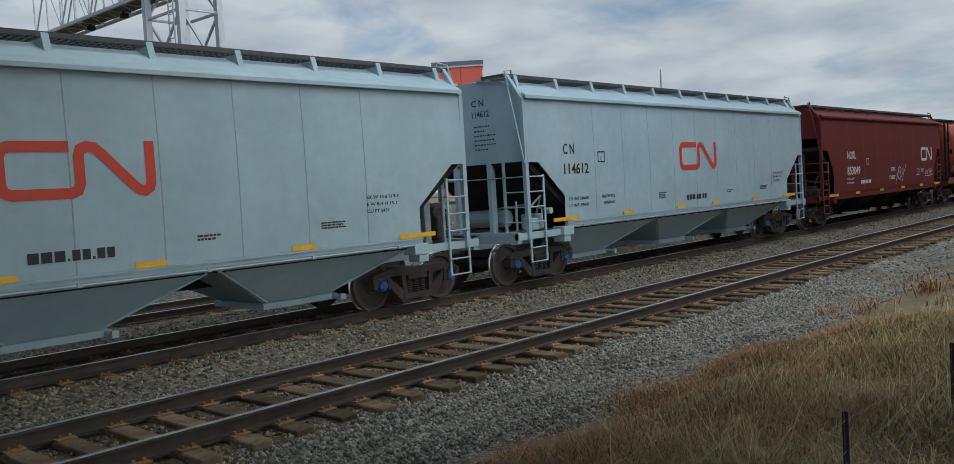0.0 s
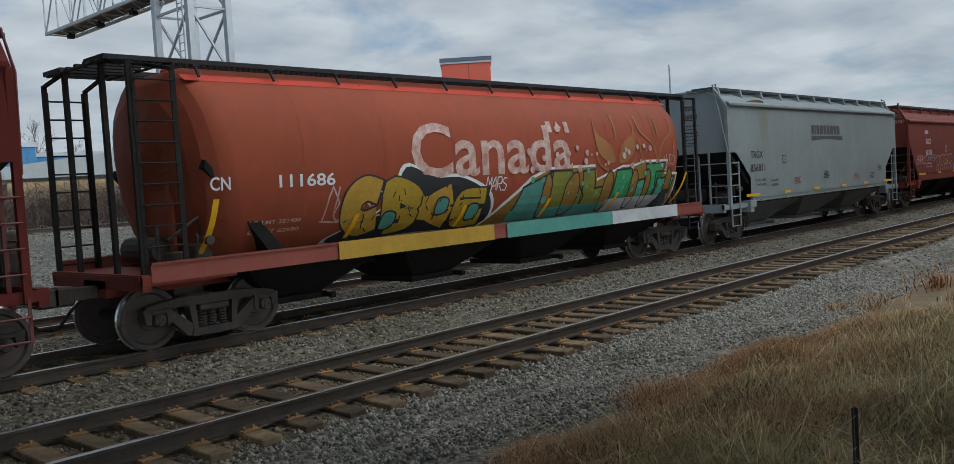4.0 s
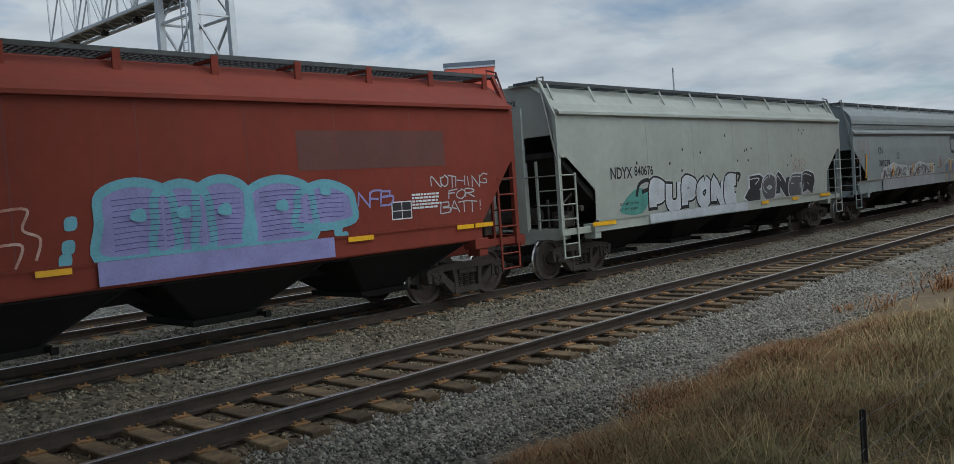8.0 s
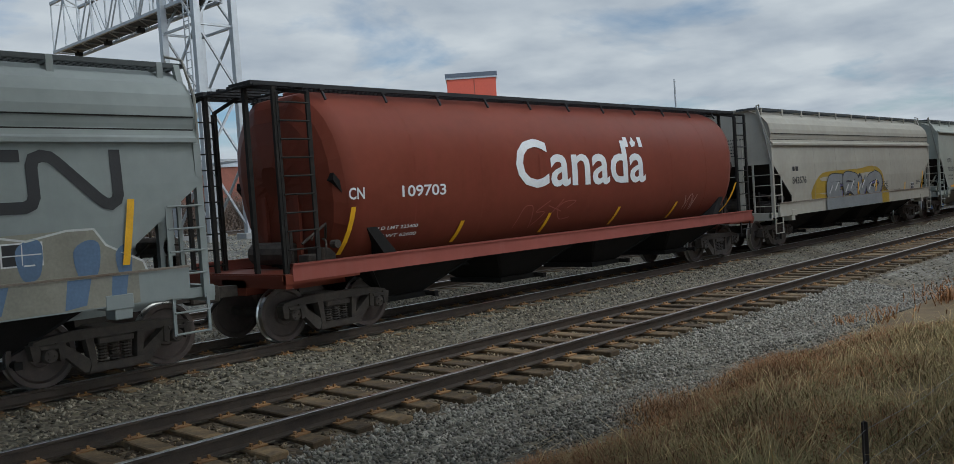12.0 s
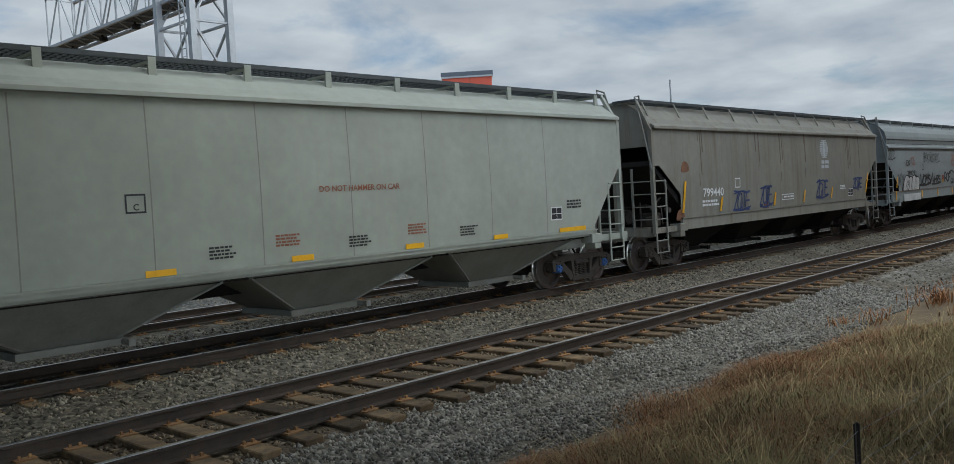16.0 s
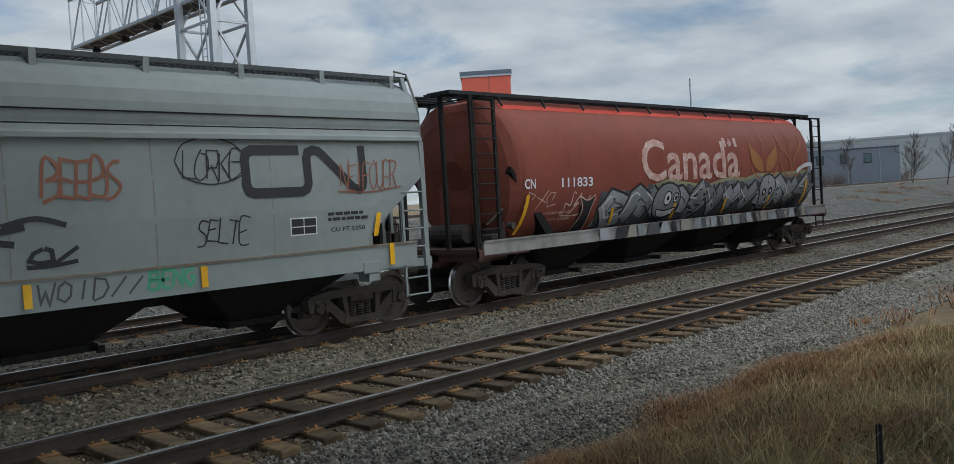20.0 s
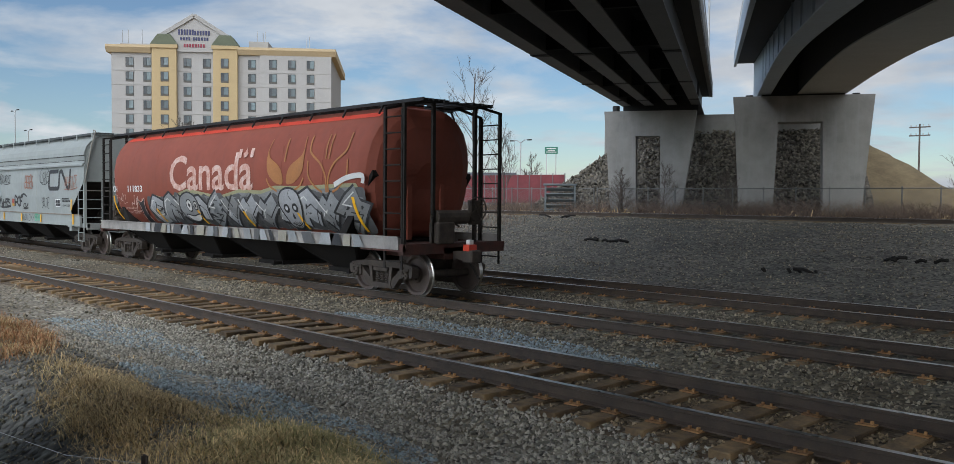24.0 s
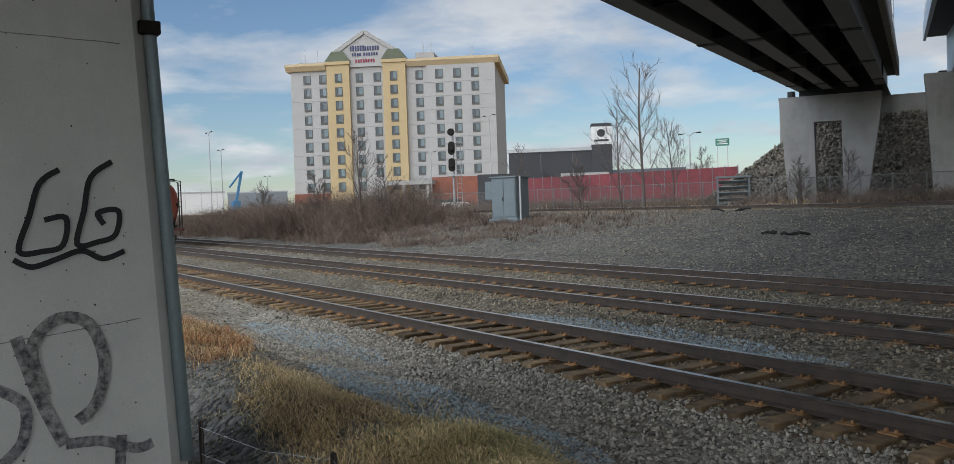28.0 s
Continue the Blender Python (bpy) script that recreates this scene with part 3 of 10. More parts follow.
def map_side(bm, style, off, cuts=True):
    """Lay a flat mesh of (x, z) on the camera side of a car."""
    if style == "cyl" and cuts:
        z = 1.2
        while z < 4.1:
            g = bm.verts[:] + bm.edges[:] + bm.faces[:]
            bmesh.ops.bisect_plane(bm, geom=g, plane_co=(0, 0, z), plane_no=(0, 0, 1))
            z += 0.16
    for v in bm.verts:
        v.co.y = -surf(style, v.co.z) - off


FONT_CACHE = {}


def text_faces(s):
    if s not in FONT_CACHE:
        cu = bpy.data.curves.new("glyphs", "FONT")
        cu.body = s
        cu.size = 1.0
        cu.offset = 0.016
        cu.resolution_u = 3
        ob = new("glyphs", cu)
        bpy.context.view_layer.update()
        me = bpy.data.meshes.new_from_object(ob.evaluated_get(bpy.context.evaluated_depsgraph_get()))
        vs = np.array([v.co[:] for v in me.vertices]) if len(me.vertices) else np.zeros((0, 3))
        fs = [tuple(p.vertices) for p in me.polygons]
        bpy.data.objects.remove(ob)
        bpy.data.curves.remove(cu)
        bpy.data.meshes.remove(me)
        FONT_CACHE[s] = (vs, fs)
    return FONT_CACHE[s]


def preload(words):
    """Turn all words into outlines in one go."""
    obs = []
    for s in words:
        cu = bpy.data.curves.new("glyphs", "FONT")
        cu.body, cu.size, cu.offset, cu.resolution_u = s, 1.0, 0.016, 3
        obs.append((s, new("glyphs", cu)))
    dg = bpy.context.evaluated_depsgraph_get()
    for s, ob in obs:
        me = bpy.data.meshes.new_from_object(ob.evaluated_get(dg))
        FONT_CACHE[s] = (np.array([v.co[:] for v in me.vertices]), [tuple(f.vertices) for f in me.polygons])
        bpy.data.meshes.remove(me)
    for s, ob in obs:
        cu = ob.data
        bpy.data.objects.remove(ob)
        bpy.data.curves.remove(cu)


preload(['102450 KG', '102750 KG', '109703', '111686', '111833', '114', '114612', '26950 KG', '27250 KG', '389239', '389291', '63189', '701192', '799440', '840676', '843576', '853049', '856811', 'BEFORE UNLOADING CAR', 'C', 'CITX', 'C N', 'CN', 'PLATE', 'NFB', 'NOTHING', 'FOR', 'BATT!', 'W', 'CU FT 5250', 'CU FT 5431', 'Canada', 'DO NOT HAMMER ON CAR', 'E W 8-4 H 15-1', 'EX W 10-8 H 9-9', 'GACX', 'LD LMT 222700', 'LD LMT 223000', 'LD LMT 223400', 'LD LMT 224600', 'LD LMT 225900', 'LD LMT 226600', 'LD LMT 226700', 'LT WT 59300', 'LT WT 59400', 'LT WT 60100', 'LT WT 61400', 'LT WT 62600', 'LT WT 63000', 'LT WT 63900', 'NDYX', 'NOKL', 'OPEN HATCH COVERS', 'TRGX'])


def lettering(car, style, s, x, z, h, material, w=None, label="", end=None):
    """Letters h high with their lower left corner at x, z on the side, stretched to width w."""
    vs, fs = text_faces(s)
    if not len(vs):
        return
    x0, y0 = vs[:, 0].min(), vs[:, 1].min()
    kh = h / 0.73
    kw = w / (vs[:, 0].max() - x0) if w else kh
    bm = bmesh.new()
    bv = [bm.verts.new((x + (a - x0) * kw, 0, z + b * kh)) for a, b, _ in vs]
    for f in fs:
        try:
            bm.faces.new([bv[i] for i in f])
        except ValueError:
            pass
    map_side(bm, style, 0.007)
    return part("lettering", bm, material, car, label)


def end_lettering(car, x, s, y, z, h, w, material):
    """Letters on the end wall at x, read from outside, from y towards the far side."""
    vs, fs = text_faces(s)
    x0 = vs[:, 0].min()
    kh, kw = h / 0.73, w / (vs[:, 0].max() - x0)
    bm = bmesh.new()
    bv = [bm.verts.new((x, y - (a - x0) * kw, z + b * kh)) for a, b, _ in vs]
    for f in fs:
        try:
            bm.faces.new([bv[i] for i in f])
        except ValueError:
            pass
    return part("lettering", bm, material, car)


def plate_poly(car, style, pts, material, name="panel", off=0.006, label=""):
    bm = bmesh.new()
    bm.faces.new([bm.verts.new((x, 0, z)) for x, z in pts])
    bmesh.ops.triangulate(bm, faces=bm.faces)
    map_side(bm, style, off)
    return part(name, bm, material, car, label)


def rect(car, style, x0, x1, z0, z1, material, name="panel", off=0.008, label=""):
    return plate_poly(car, style, [(x0, z0), (x1, z0), (x1, z1), (x0, z1)], material, name, off, label)


def bars(car, style, x, z, w, rows, h, material, seed=0, name="small_print"):
    """Unreadable small print as rows of bars."""
    rng = random.Random(seed)
    bm = bmesh.new()
    for r in range(rows):
        zz = z - r * h * 1.7
        xx = x
        while xx < x + w * rng.uniform(0.75, 1.0):
            ww = rng.uniform(0.06, 0.16) * (h / 0.05)
            vs = [bm.verts.new((a, 0, b)) for a, b in ((xx, zz), (xx + ww, zz), (xx + ww, zz + h), (xx, zz + h))]
            bm.faces.new(vs)
            xx += ww + h * 0.45
    map_side(bm, style, 0.006)
    return part(name, bm, material, car)


def ribbon(bm, pts, w):
    """A flat brush stroke in (x, z), w wide, with mitred joints."""
    P = [Vector((p[0], p[1])) for p in pts]
    L, R = [], []
    for i, p in enumerate(P):
        d0 = (P[i] - P[i - 1]).normalized() if i else (P[1] - P[0]).normalized()
        d1 = (P[i + 1] - P[i]).normalized() if i < len(P) - 1 else d0
        d = (d0 + d1)
        d = d.normalized() if d.length > 1e-4 else d0
        k = 1 / max(0.5, d.dot(d0))
        nn = Vector((-d.y, d.x)) * (w / 2 * k)
        L.append(bm.verts.new((p.x + nn.x, 0, p.y + nn.y)))
        R.append(bm.verts.new((p.x - nn.x, 0, p.y - nn.y)))
    for i in range(len(P) - 1):
        bm.faces.new((L[i], L[i + 1], R[i + 1], R[i]))


def spline(pts, n=6, closed=False):
    """A smooth curve through points."""
    P = [Vector(p) for p in pts]
    m = len(P)
    out = []
    for i in range(m if closed else m - 1):
        p0 = P[(i - 1) % m] if closed or i else P[0]
        p1, p2 = P[i], P[(i + 1) % m]
        p3 = P[(i + 2) % m] if closed or i + 2 < m else P[-1]
        for k in range(n):
            t = k / n
            out.append(0.5 * ((2 * p1) + (p2 - p0) * t + (2 * p0 - 5 * p1 + 4 * p2 - p3) * t * t + (3 * p1 - p0 - 3 * p2 + p3) * t ** 3))
    if not closed:
        out.append(P[-1])
    return [(p.x, p.y) for p in out]


def strokes(car, style, lines, w, material, name="painted_line", off=0.009, smooth=True, label=""):
    bm = bmesh.new()
    for pts in lines:
        ribbon(bm, spline(pts) if smooth and len(pts) > 2 else pts, w)
    map_side(bm, style, off)
    return part(name, bm, material, car, label)


def worm(car, style, x, z, w, h, material, label):
    """The railway's emblem as one bent band."""
    t = h * 0.19
    a, b, c = x, x + w * 0.44, x + w
    lo, hi, r = z + t / 2, z + h - t / 2, h * 0.16
    lo_, up = lo + r, hi - r
    p = [(b, hi), (a + r, hi), (a + 0.3 * r, hi - 0.3 * r), (a, up), (a, lo_), (a + 0.3 * r, lo + 0.3 * r), (a + r, lo), (b + 0.06 * w - r, lo), (b + 0.06 * w - 0.3 * r, lo + 0.3 * r), (b + 0.06 * w, lo_),
         (b + 0.06 * w, up), (b + 0.075 * w, hi - 0.3 * r), (b + 0.12 * w, hi), (b + 0.17 * w, hi - 0.15 * r), (b + 0.21 * w, hi - 0.7 * r), (c - 0.13 * w, lo + 0.7 * r), (c - 0.09 * w, lo + 0.15 * r), (c - 0.05 * w, lo), (c - 0.012 * w, lo + 0.4 * r), (c, lo_), (c, z + h)]
    return strokes(car, style, [p], t, material, "emblem", 0.008, False, label)


def side_ladder(car, x0, x1, y, z0, z1, rungs, material, r=0.016):
    bm = bmesh.new()
    for x in (x0, x1):
        box(bm, x - 0.025, x + 0.025, y - 0.012, y + 0.012, z0, z1)
    lad = part("ladder", bm, material, car)
    for k in range(rungs):
        z = z0 + (z1 - z0) * (k + 0.5) / rungs
        bm = bmesh.new()
        tube(bm, [(x0, y - 0.03, z), (x1, y - 0.03, z)], r, 6)
        part("rung", bm, material, lad)


# trucks: meshes shared by all cars
def sideframe_mesh():
    """Cast side frame: heavy top chord, sloping ends over the journals, a deep basket for the springs."""
    bm = bmesh.new()
    y0, y1 = -0.075, 0.075
    top = [(-1.13, 0.56), (-1.08, 0.66), (-0.86, 0.70), (-0.58, 0.73), (0.58, 0.73), (0.86, 0.70), (1.08, 0.66), (1.13, 0.56), (0.86, 0.585), (0.56, 0.60), (-0.56, 0.60), (-0.86, 0.585)]
    prism(bm, top, "y", y0, y1)
    for s in (-1, 1):
        # diagonal from the journal down to the basket
        prism(bm, [(s * 0.88, 0.60), (s * 0.72, 0.60), (s * 0.34, 0.30), (s * 0.34, 0.15), (s * 0.45, 0.15)], "y", y0, y1)
        # column beside the springs
        prism(bm, [(s * 0.42, 0.61), (s * 0.31, 0.61), (s * 0.28, 0.24), (s * 0.36, 0.24)], "y", y0 - 0.012, y1)
        # pedestal jaws round the bearing
        prism(bm, [(s * 0.82, 0.62), (s * 0.70, 0.62), (s * 0.69, 0.40), (s * 0.77, 0.37), (s * 0.78, 0.52)], "y", y0 - 0.03, y1)
        prism(bm, [(s * 1.14, 0.62), (s * 1.01, 0.62), (s * 1.01, 0.52), (s * 1.03, 0.40), (s * 1.11, 0.42)], "y", y0 - 0.03, y1)
        prism(bm, [(s * 1.03, 0.60), (s * 0.76, 0.60), (s * 0.78, 0.55), (s * 1.01, 0.55)], "y", y0 - 0.05, y1)
    prism(bm, [(-0.40, 0.14), (0.40, 0.14), (0.36, 0.25), (-0.36, 0.25)], "y", y0 - 0.02, y1)
    # bolster end between the columns
    box(bm, -0.25, 0.25, y0 - 0.03, y1, 0.50, 0.59, 0.015)
    return bm


def bearing_mesh():
    bm = bmesh.new()
    lathe(bm, [(0.02, -0.13), (0.085, -0.13), (0.095, -0.11), (0.105, -0.05), (0.105, 0.05)], 16)
    for k in range(3):
        a = k * 2.094
        box(bm, 0.05 * math.cos(a) - 0.016, 0.05 * math.cos(a) + 0.016, -0.15, -0.125, 0.05 * math.sin(a) - 0.016, 0.05 * math.sin(a) + 0.016)
    return bm


def wheel_mesh(s):
    bm = bmesh.new()
    # plate wheel with flange inside; y runs out from the track's middle
    prof = [(0.10, 0.735), (0.11, 0.80), (0.16, 0.80), (0.18, 0.765), (0.36, 0.745), (0.385, 0.80), (0.45, 0.805), (RT, 0.79), (RT + 0.003, 0.715), (RT + 0.026, 0.70), (RT + 0.022, 0.675), (0.40, 0.672), (0.37, 0.70), (0.18, 0.72), (0.10, 0.72)]
    lathe(bm, [(r, y * s) for r, y in prof], 36)
    return bm


def spring_mesh():
    bm = bmesh.new()
    for x in (-0.17, 0.0, 0.17):
        prof = []
        for k in range(13):
            z = k / 12
            prof.append((0.080 if k % 2 else 0.052, z))
        rings = []
        for r, z in prof:
            rings.append([bm.verts.new((x + r * math.cos(a), r * math.sin(a), 0.25 + 0.25 * z)) for a in [2 * math.pi * q / 8 for q in range(8)]])
        for a, b in zip(rings, rings[1:]):
            for q in range(8):
                bm.faces.new((a[q], a[(q + 1) % 8], b[(q + 1) % 8], b[q]))
    return bm


def to_mesh(name, bm, *mats, smooth=False):
    me = bpy.data.meshes.new(name)
    bmesh.ops.recalc_face_normals(bm, faces=bm.faces)
    bm.to_mesh(me)
    bm.free()
    for m in mats:
        me.materials.append(m)
    if smooth:
        me.polygons.foreach_set("use_smooth", np.ones(len(me.polygons), bool))
    return me


TM = {"sideframe": to_mesh("sideframe", sideframe_mesh(), M["truck"]), "spring": to_mesh("spring_nest", spring_mesh(), M["truck"]),
      "bearing": to_mesh("bearing", bearing_mesh(), M["truck"]), "bluebearing": to_mesh("bearing", bearing_mesh(), M["bluecap"])}
bm = bmesh.new()
tube(bm, [(0, -1.0, 0), (0, 1.0, 0)], 0.085, 12)
TM["axle"] = to_mesh("axle", bm, M["truck"])
for nm, s in (("wl", -1), ("wr", 1)):
    TM[nm] = to_mesh("wheel", wheel_mesh(s), M["wheel"], M["tread"])
    for f in TM[nm].polygons:
        rr = [math.hypot(TM[nm].vertices[v].co.x, TM[nm].vertices[v].co.z) for v in f.vertices]
        if min(rr) > 0.448:
            f.material_index = 1
bm = bmesh.new()
box(bm, -0.20, 0.20, -1.02, 1.02, 0.50, 0.72, 0.03)
box(bm, -0.25, 0.25, -0.35, 0.35, 0.70, 0.86)
TM["bolster"] = to_mesh("truck", bm, M["truck"])

M["ledge"] = mat("rust_stained_ledge", (0.26, 0.225, 0.185), 0.8, 0, (0.15, 0.105, 0.07), 1.6, 0.7, 30)
SILL = {1: (1.20, 1.30), 2: (1.20, 1.30), 5: (1.20, 1.30), 11: (1.20, 1.30), 3: (0.98, 1.22), 6: (1.18, 1.52), 7: (1.00, 1.26), 12: (1.02, 1.34), 8: (1.03, 1.48), 10: (1.02, 1.44), 13: (1.04, 1.46)}
WHEELS = []  # (axle object, place in the truck's space, car)
WB = 1.786


def make_truck(car, x, blue):
    tr = share("truck", TM["bolster"], car, pose(x, 0, 0))
    for s in (-1, 1):
        share("sideframe", TM["sideframe"], tr, pose(0, s * 1.0, 0))
        share("spring_nest", TM["spring"], tr, pose(0, s * 1.0, 0))
        for e in (-1, 1):
            share("bearing", TM["bluebearing" if blue else "bearing"], tr, pose(e * WB / 2, s * 1.0, RT, 0, 0, 0 if s < 0 else 180))
    for e in (-1, 1):
        for nm in ("wl", "wr"):
            w = share("wheel", TM[nm], tr, pose(e * WB / 2, 0, RT))
            WHEELS.append((w, e * WB / 2, car))
        share("axle", TM["axle"], tr, pose(e * WB / 2, 0, RT))
    return tr


def hopper_bay(car, x, w, wt, material, z1=1.14, z0=0.42):
    """A discharge hopper under the car with its sliding gate."""
    bm = bmesh.new()
    a = [bm.verts.new((x + sx * w / 2, sy * 1.42, z1)) for sx, sy in ((-1, -1), (1, -1), (1, 1), (-1, 1))]
    b = [bm.verts.new((x + sx * wt / 2, sy * 0.62, z0)) for sx, sy in ((-1, -1), (1, -1), (1, 1), (-1, 1))]
    for i in range(4):
        j = (i + 1) % 4
        bm.faces.new((a[i], a[j], b[j], b[i]))
    bm.faces.new(b)
    h = part("hopper", bm, material, car)
    for sx in (-1, 1):
        bm = bmesh.new()
        beam(bm, (x + sx * (w / 2 - 0.05), -1.43, z1 - 0.03), (x + sx * wt / 2, -0.66, z0 + 0.04), 0.05, 0.03)
        part("hopper_flange", bm, material, h)
    bm = bmesh.new()
    box(bm, x - wt / 2 - 0.12, x + wt / 2 + 0.12, -0.75, 0.75, z0 - 0.07, z0 + 0.03)
    tube(bm, [(x + wt / 2 + 0.05, -0.98, z0 - 0.02), (x + wt / 2 + 0.05, -0.5, z0 - 0.02)], 0.045, 8)
    box(bm, x + wt / 2, x + wt / 2 + 0.1, -1.02, -0.96, z0 - 0.07, z0 + 0.03)
    part("discharge_gate", bm, M["underside"] if z0 < 0.4 else material, h)


def make_car(k, L, style, body, sill, under, trim, hops, deck, blue=False, label="", board="grey"):
    """One covered hopper: shell, sills, ribs, hoppers, walkways, ladders, couplers and trucks."""
    S = STY[style]
    car = empty("hopper_car", label, "freight car", "hopper cars of the train")
    dx = (L - 17.4) / 2
    xe, cut = S["xe"] + dx, S["cut"] + dx
    sh = part("body", body_mesh(style, L), body, car, smooth=False)
    if style == "cyl":
        for f in sh.data.polygons:
            f.use_smooth = abs(f.normal.x) < 0.5
    # black here stands in for shade inside the raked car ends
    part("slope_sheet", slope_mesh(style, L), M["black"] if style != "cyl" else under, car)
    # side sills
    for s in (-1, 1):
        y = s * (1.57 if style != "cyl" else 1.50)
        bm = bmesh.new()
        x1 = cut + (0.0 if style.startswith("flat") else 1.0)
        if style == "cyl":
            x1 = xe + 0.95
        zl, zh = SILL.get(k, {"curve": (0.98, 1.32), "cyl": (1.04, 1.32)}.get(style, (1.0, 1.2)))
        box(bm, -x1, x1, y - 0.035, y + 0.035, zl, zh)
        if style != "curve":
            box(bm, -x1, x1, y - 0.06, y + 0.06, zh - 0.03, zh)
        rim = part("side_sill", bm, sill, car)
        if style == "curve":
            part("sill_ledge", boxm(-x1, x1, y - 0.06, y + 0.06, zh - 0.028, zh + 0.002), M["ledge"], rim, "rust-stained ledge along the sill")
        if style == "flat":
            bm = bmesh.new()
            tube(bm, [(-x1, s * 1.60, zl - 0.03), (x1, s * 1.60, zl - 0.03)], 0.018, 6)
            pipe = part("air_pipe", bm, sill, car)
            for q in range(7):
                xq = -x1 + 0.6 + (2 * x1 - 1.2) * q / 6
                part("clip", boxm(xq - 0.03, xq + 0.03, s * 1.60 - 0.03, s * 1.60 + 0.03, zl - 0.055, zl - 0.003), sill, pipe)
    # eave ledge
    if style != "cyl":
        for s in (-1, 1):
            bm = bmesh.new()
            z = S["eave"]
            w = surf(style, z)
            prism(bm, [(s * (w - 0.03), z + 0.10), (s * (w + 0.075), z + 0.03), (s * (w + 0.080), z - 0.035), (s * (w + 0.066), z - 0.035), (s * (w + 0.060), z + 0.0), (s * (w - 0.02), z + 0.0)], "x", -xe, xe)
            if style == "curve":
                for zz in (3.40, 3.58):
                    w2 = surf(style, zz)
                    gb = boxm(-xe, xe, s * w2 - 0.006, s * w2 + 0.006, zz - 0.009, zz + 0.009)
                    part("roof_joint", gb, M["underside"], car)
            part("eave_ledge", bm, body, car)
    # vertical seams
    n = {"flat": 10, "flats": 6, "curve": 7}.get(style, 8)
    if style != "cyl":
        for i in range(1, n):
            x = -cut + 2 * cut * i / n
            bm = bmesh.new()
            zz = [1.26, 1.8, 2.4, 3.0, S["eave"] - 0.06]
            for a, b in zip(zz, zz[1:]):
                vs = [bm.verts.new(p) for p in ((x - 0.010, -surf(style, a) - 0.004, a), (x + 0.010, -surf(style, a) - 0.004, a), (x + 0.010, -surf(style, b) - 0.004, b), (x - 0.010, -surf(style, b) - 0.004, b))]
                bm.faces.new(vs)
            part("seam", bm, trim, car)
    else:
        for i in range(1, 8):
            x = -xe + 2 * xe * i / 8
            bm = bmesh.new()
            for a, b in zip(S["zs"], S["zs"][1:]):
                vs = [bm.verts.new(p) for p in ((x - 0.02, -surf(style, a) - 0.005, a), (x + 0.02, -surf(style, a) - 0.005, a), (x + 0.02, -surf(style, b) - 0.005, b), (x - 0.02, -surf(style, b) - 0.005, b))]
                bm.faces.new(vs)
            part("seam", bm, body, car)
    # roof: running boards on brackets, hatch trough
    zt = {"curve": 4.36, "cyl": 4.22, "flat": 4.47, "flatr": 4.40, "flatc": 4.40}.get(style, 4.36)
    dark = M["board_" + board]
    xw = xe + (0.15 if style != "cyl" else 1.15)
    for s in (-1, 1):
        yb = s * (0.86 if style != "cyl" else 0.72)
        bm = bmesh.new()
        for yy in (yb - 0.30, yb + 0.30):
            box(bm, -xw, xw, yy - 0.012, yy + 0.012, zt - 0.02, zt + 0.05)
        for q in (-0.15, 0.0, 0.15):
            box(bm, -xw, xw, yb + q - 0.008, yb + q + 0.008, zt, zt + 0.035)
        x = -xw
        while x < xw:
            beam(bm, (x, yb - 0.29, zt + 0.025), (x, yb + 0.29, zt + 0.025), 0.012, 0.045)
            x += 0.105
        part("running_board", bm, dark, car)
        nb = 11
        for i in range(nb):
            x = -xe + 0.25 + (2 * xe - 0.5) * i / (nb - 1)
            bm = bmesh.new()
            if style == "cyl":
                beam(bm, (x, s * 1.0, zt), (x, s * 1.13, 4.0), 0.035)
                box(bm, x - 0.05, x + 0.05, s * 1.0 - 0.06, s * 1.0 + 0.06, zt - 0.05, zt - 0.025)
            elif style == "curve":
                box(bm, x - 0.045, x + 0.045, s * 1.17 - 0.012, s * 1.17 + 0.012, 4.04, zt + 0.05)
                beam(bm, (x, s * 1.16, zt - 0.03), (x, s * 0.6, zt - 0.03), 0.06, 0.04)
            elif style == "flat":
                a, b = s * 1.17, s * 1.27
                prism(bm, [(a, zt + 0.04), (a, zt - 0.04), (s * 0.62, zt - 0.03), (s * 0.95, 4.30), (b, 4.20)], "x", x - 0.05, x + 0.05)
            elif style in ("flatr", "flatc"):
                box(bm, x - 0.06, x + 0.06, s * 1.17 - 0.012, s * 1.17 + 0.03, 4.02, zt + 0.03)
                beam(bm, (x, s * 1.16, zt - 0.03), (x, s * 0.6, zt - 0.03), 0.06, 0.04)
            else:
                beam(bm, (x, s * 1.14, zt + 0.03), (x, s * 1.33, 3.98), 0.06, 0.025)
                beam(bm, (x, s * 1.16, zt - 0.02), (x, s * 0.6, zt - 0.02), 0.05, 0.03)
            part("bracket", bm, body if style != "cyl" else dark, car)
    bm = bmesh.new()
    zr = S["zs"][-1]
    box(bm, -xe + 0.4, xe - 0.4, -0.34, 0.34, zr - 0.02, zr + 0.12, 0.03)
    trough = part("hatch_trough", bm, body, car)
    for i in range(9):
        x = -xe + 1.0 + (2 * xe - 2.0) * i / 8
        part("hatch_latch", boxm(x - 0.09, x + 0.09, -0.40, 0.40, zr + 0.10, zr + 0.16, 0.01), body, trough)
    # ends
    for s in (-1, 1):
        bm = bmesh.new()
        x0, x1 = sorted((s * (cut - 0.6), s * (L / 2 - 0.62)))
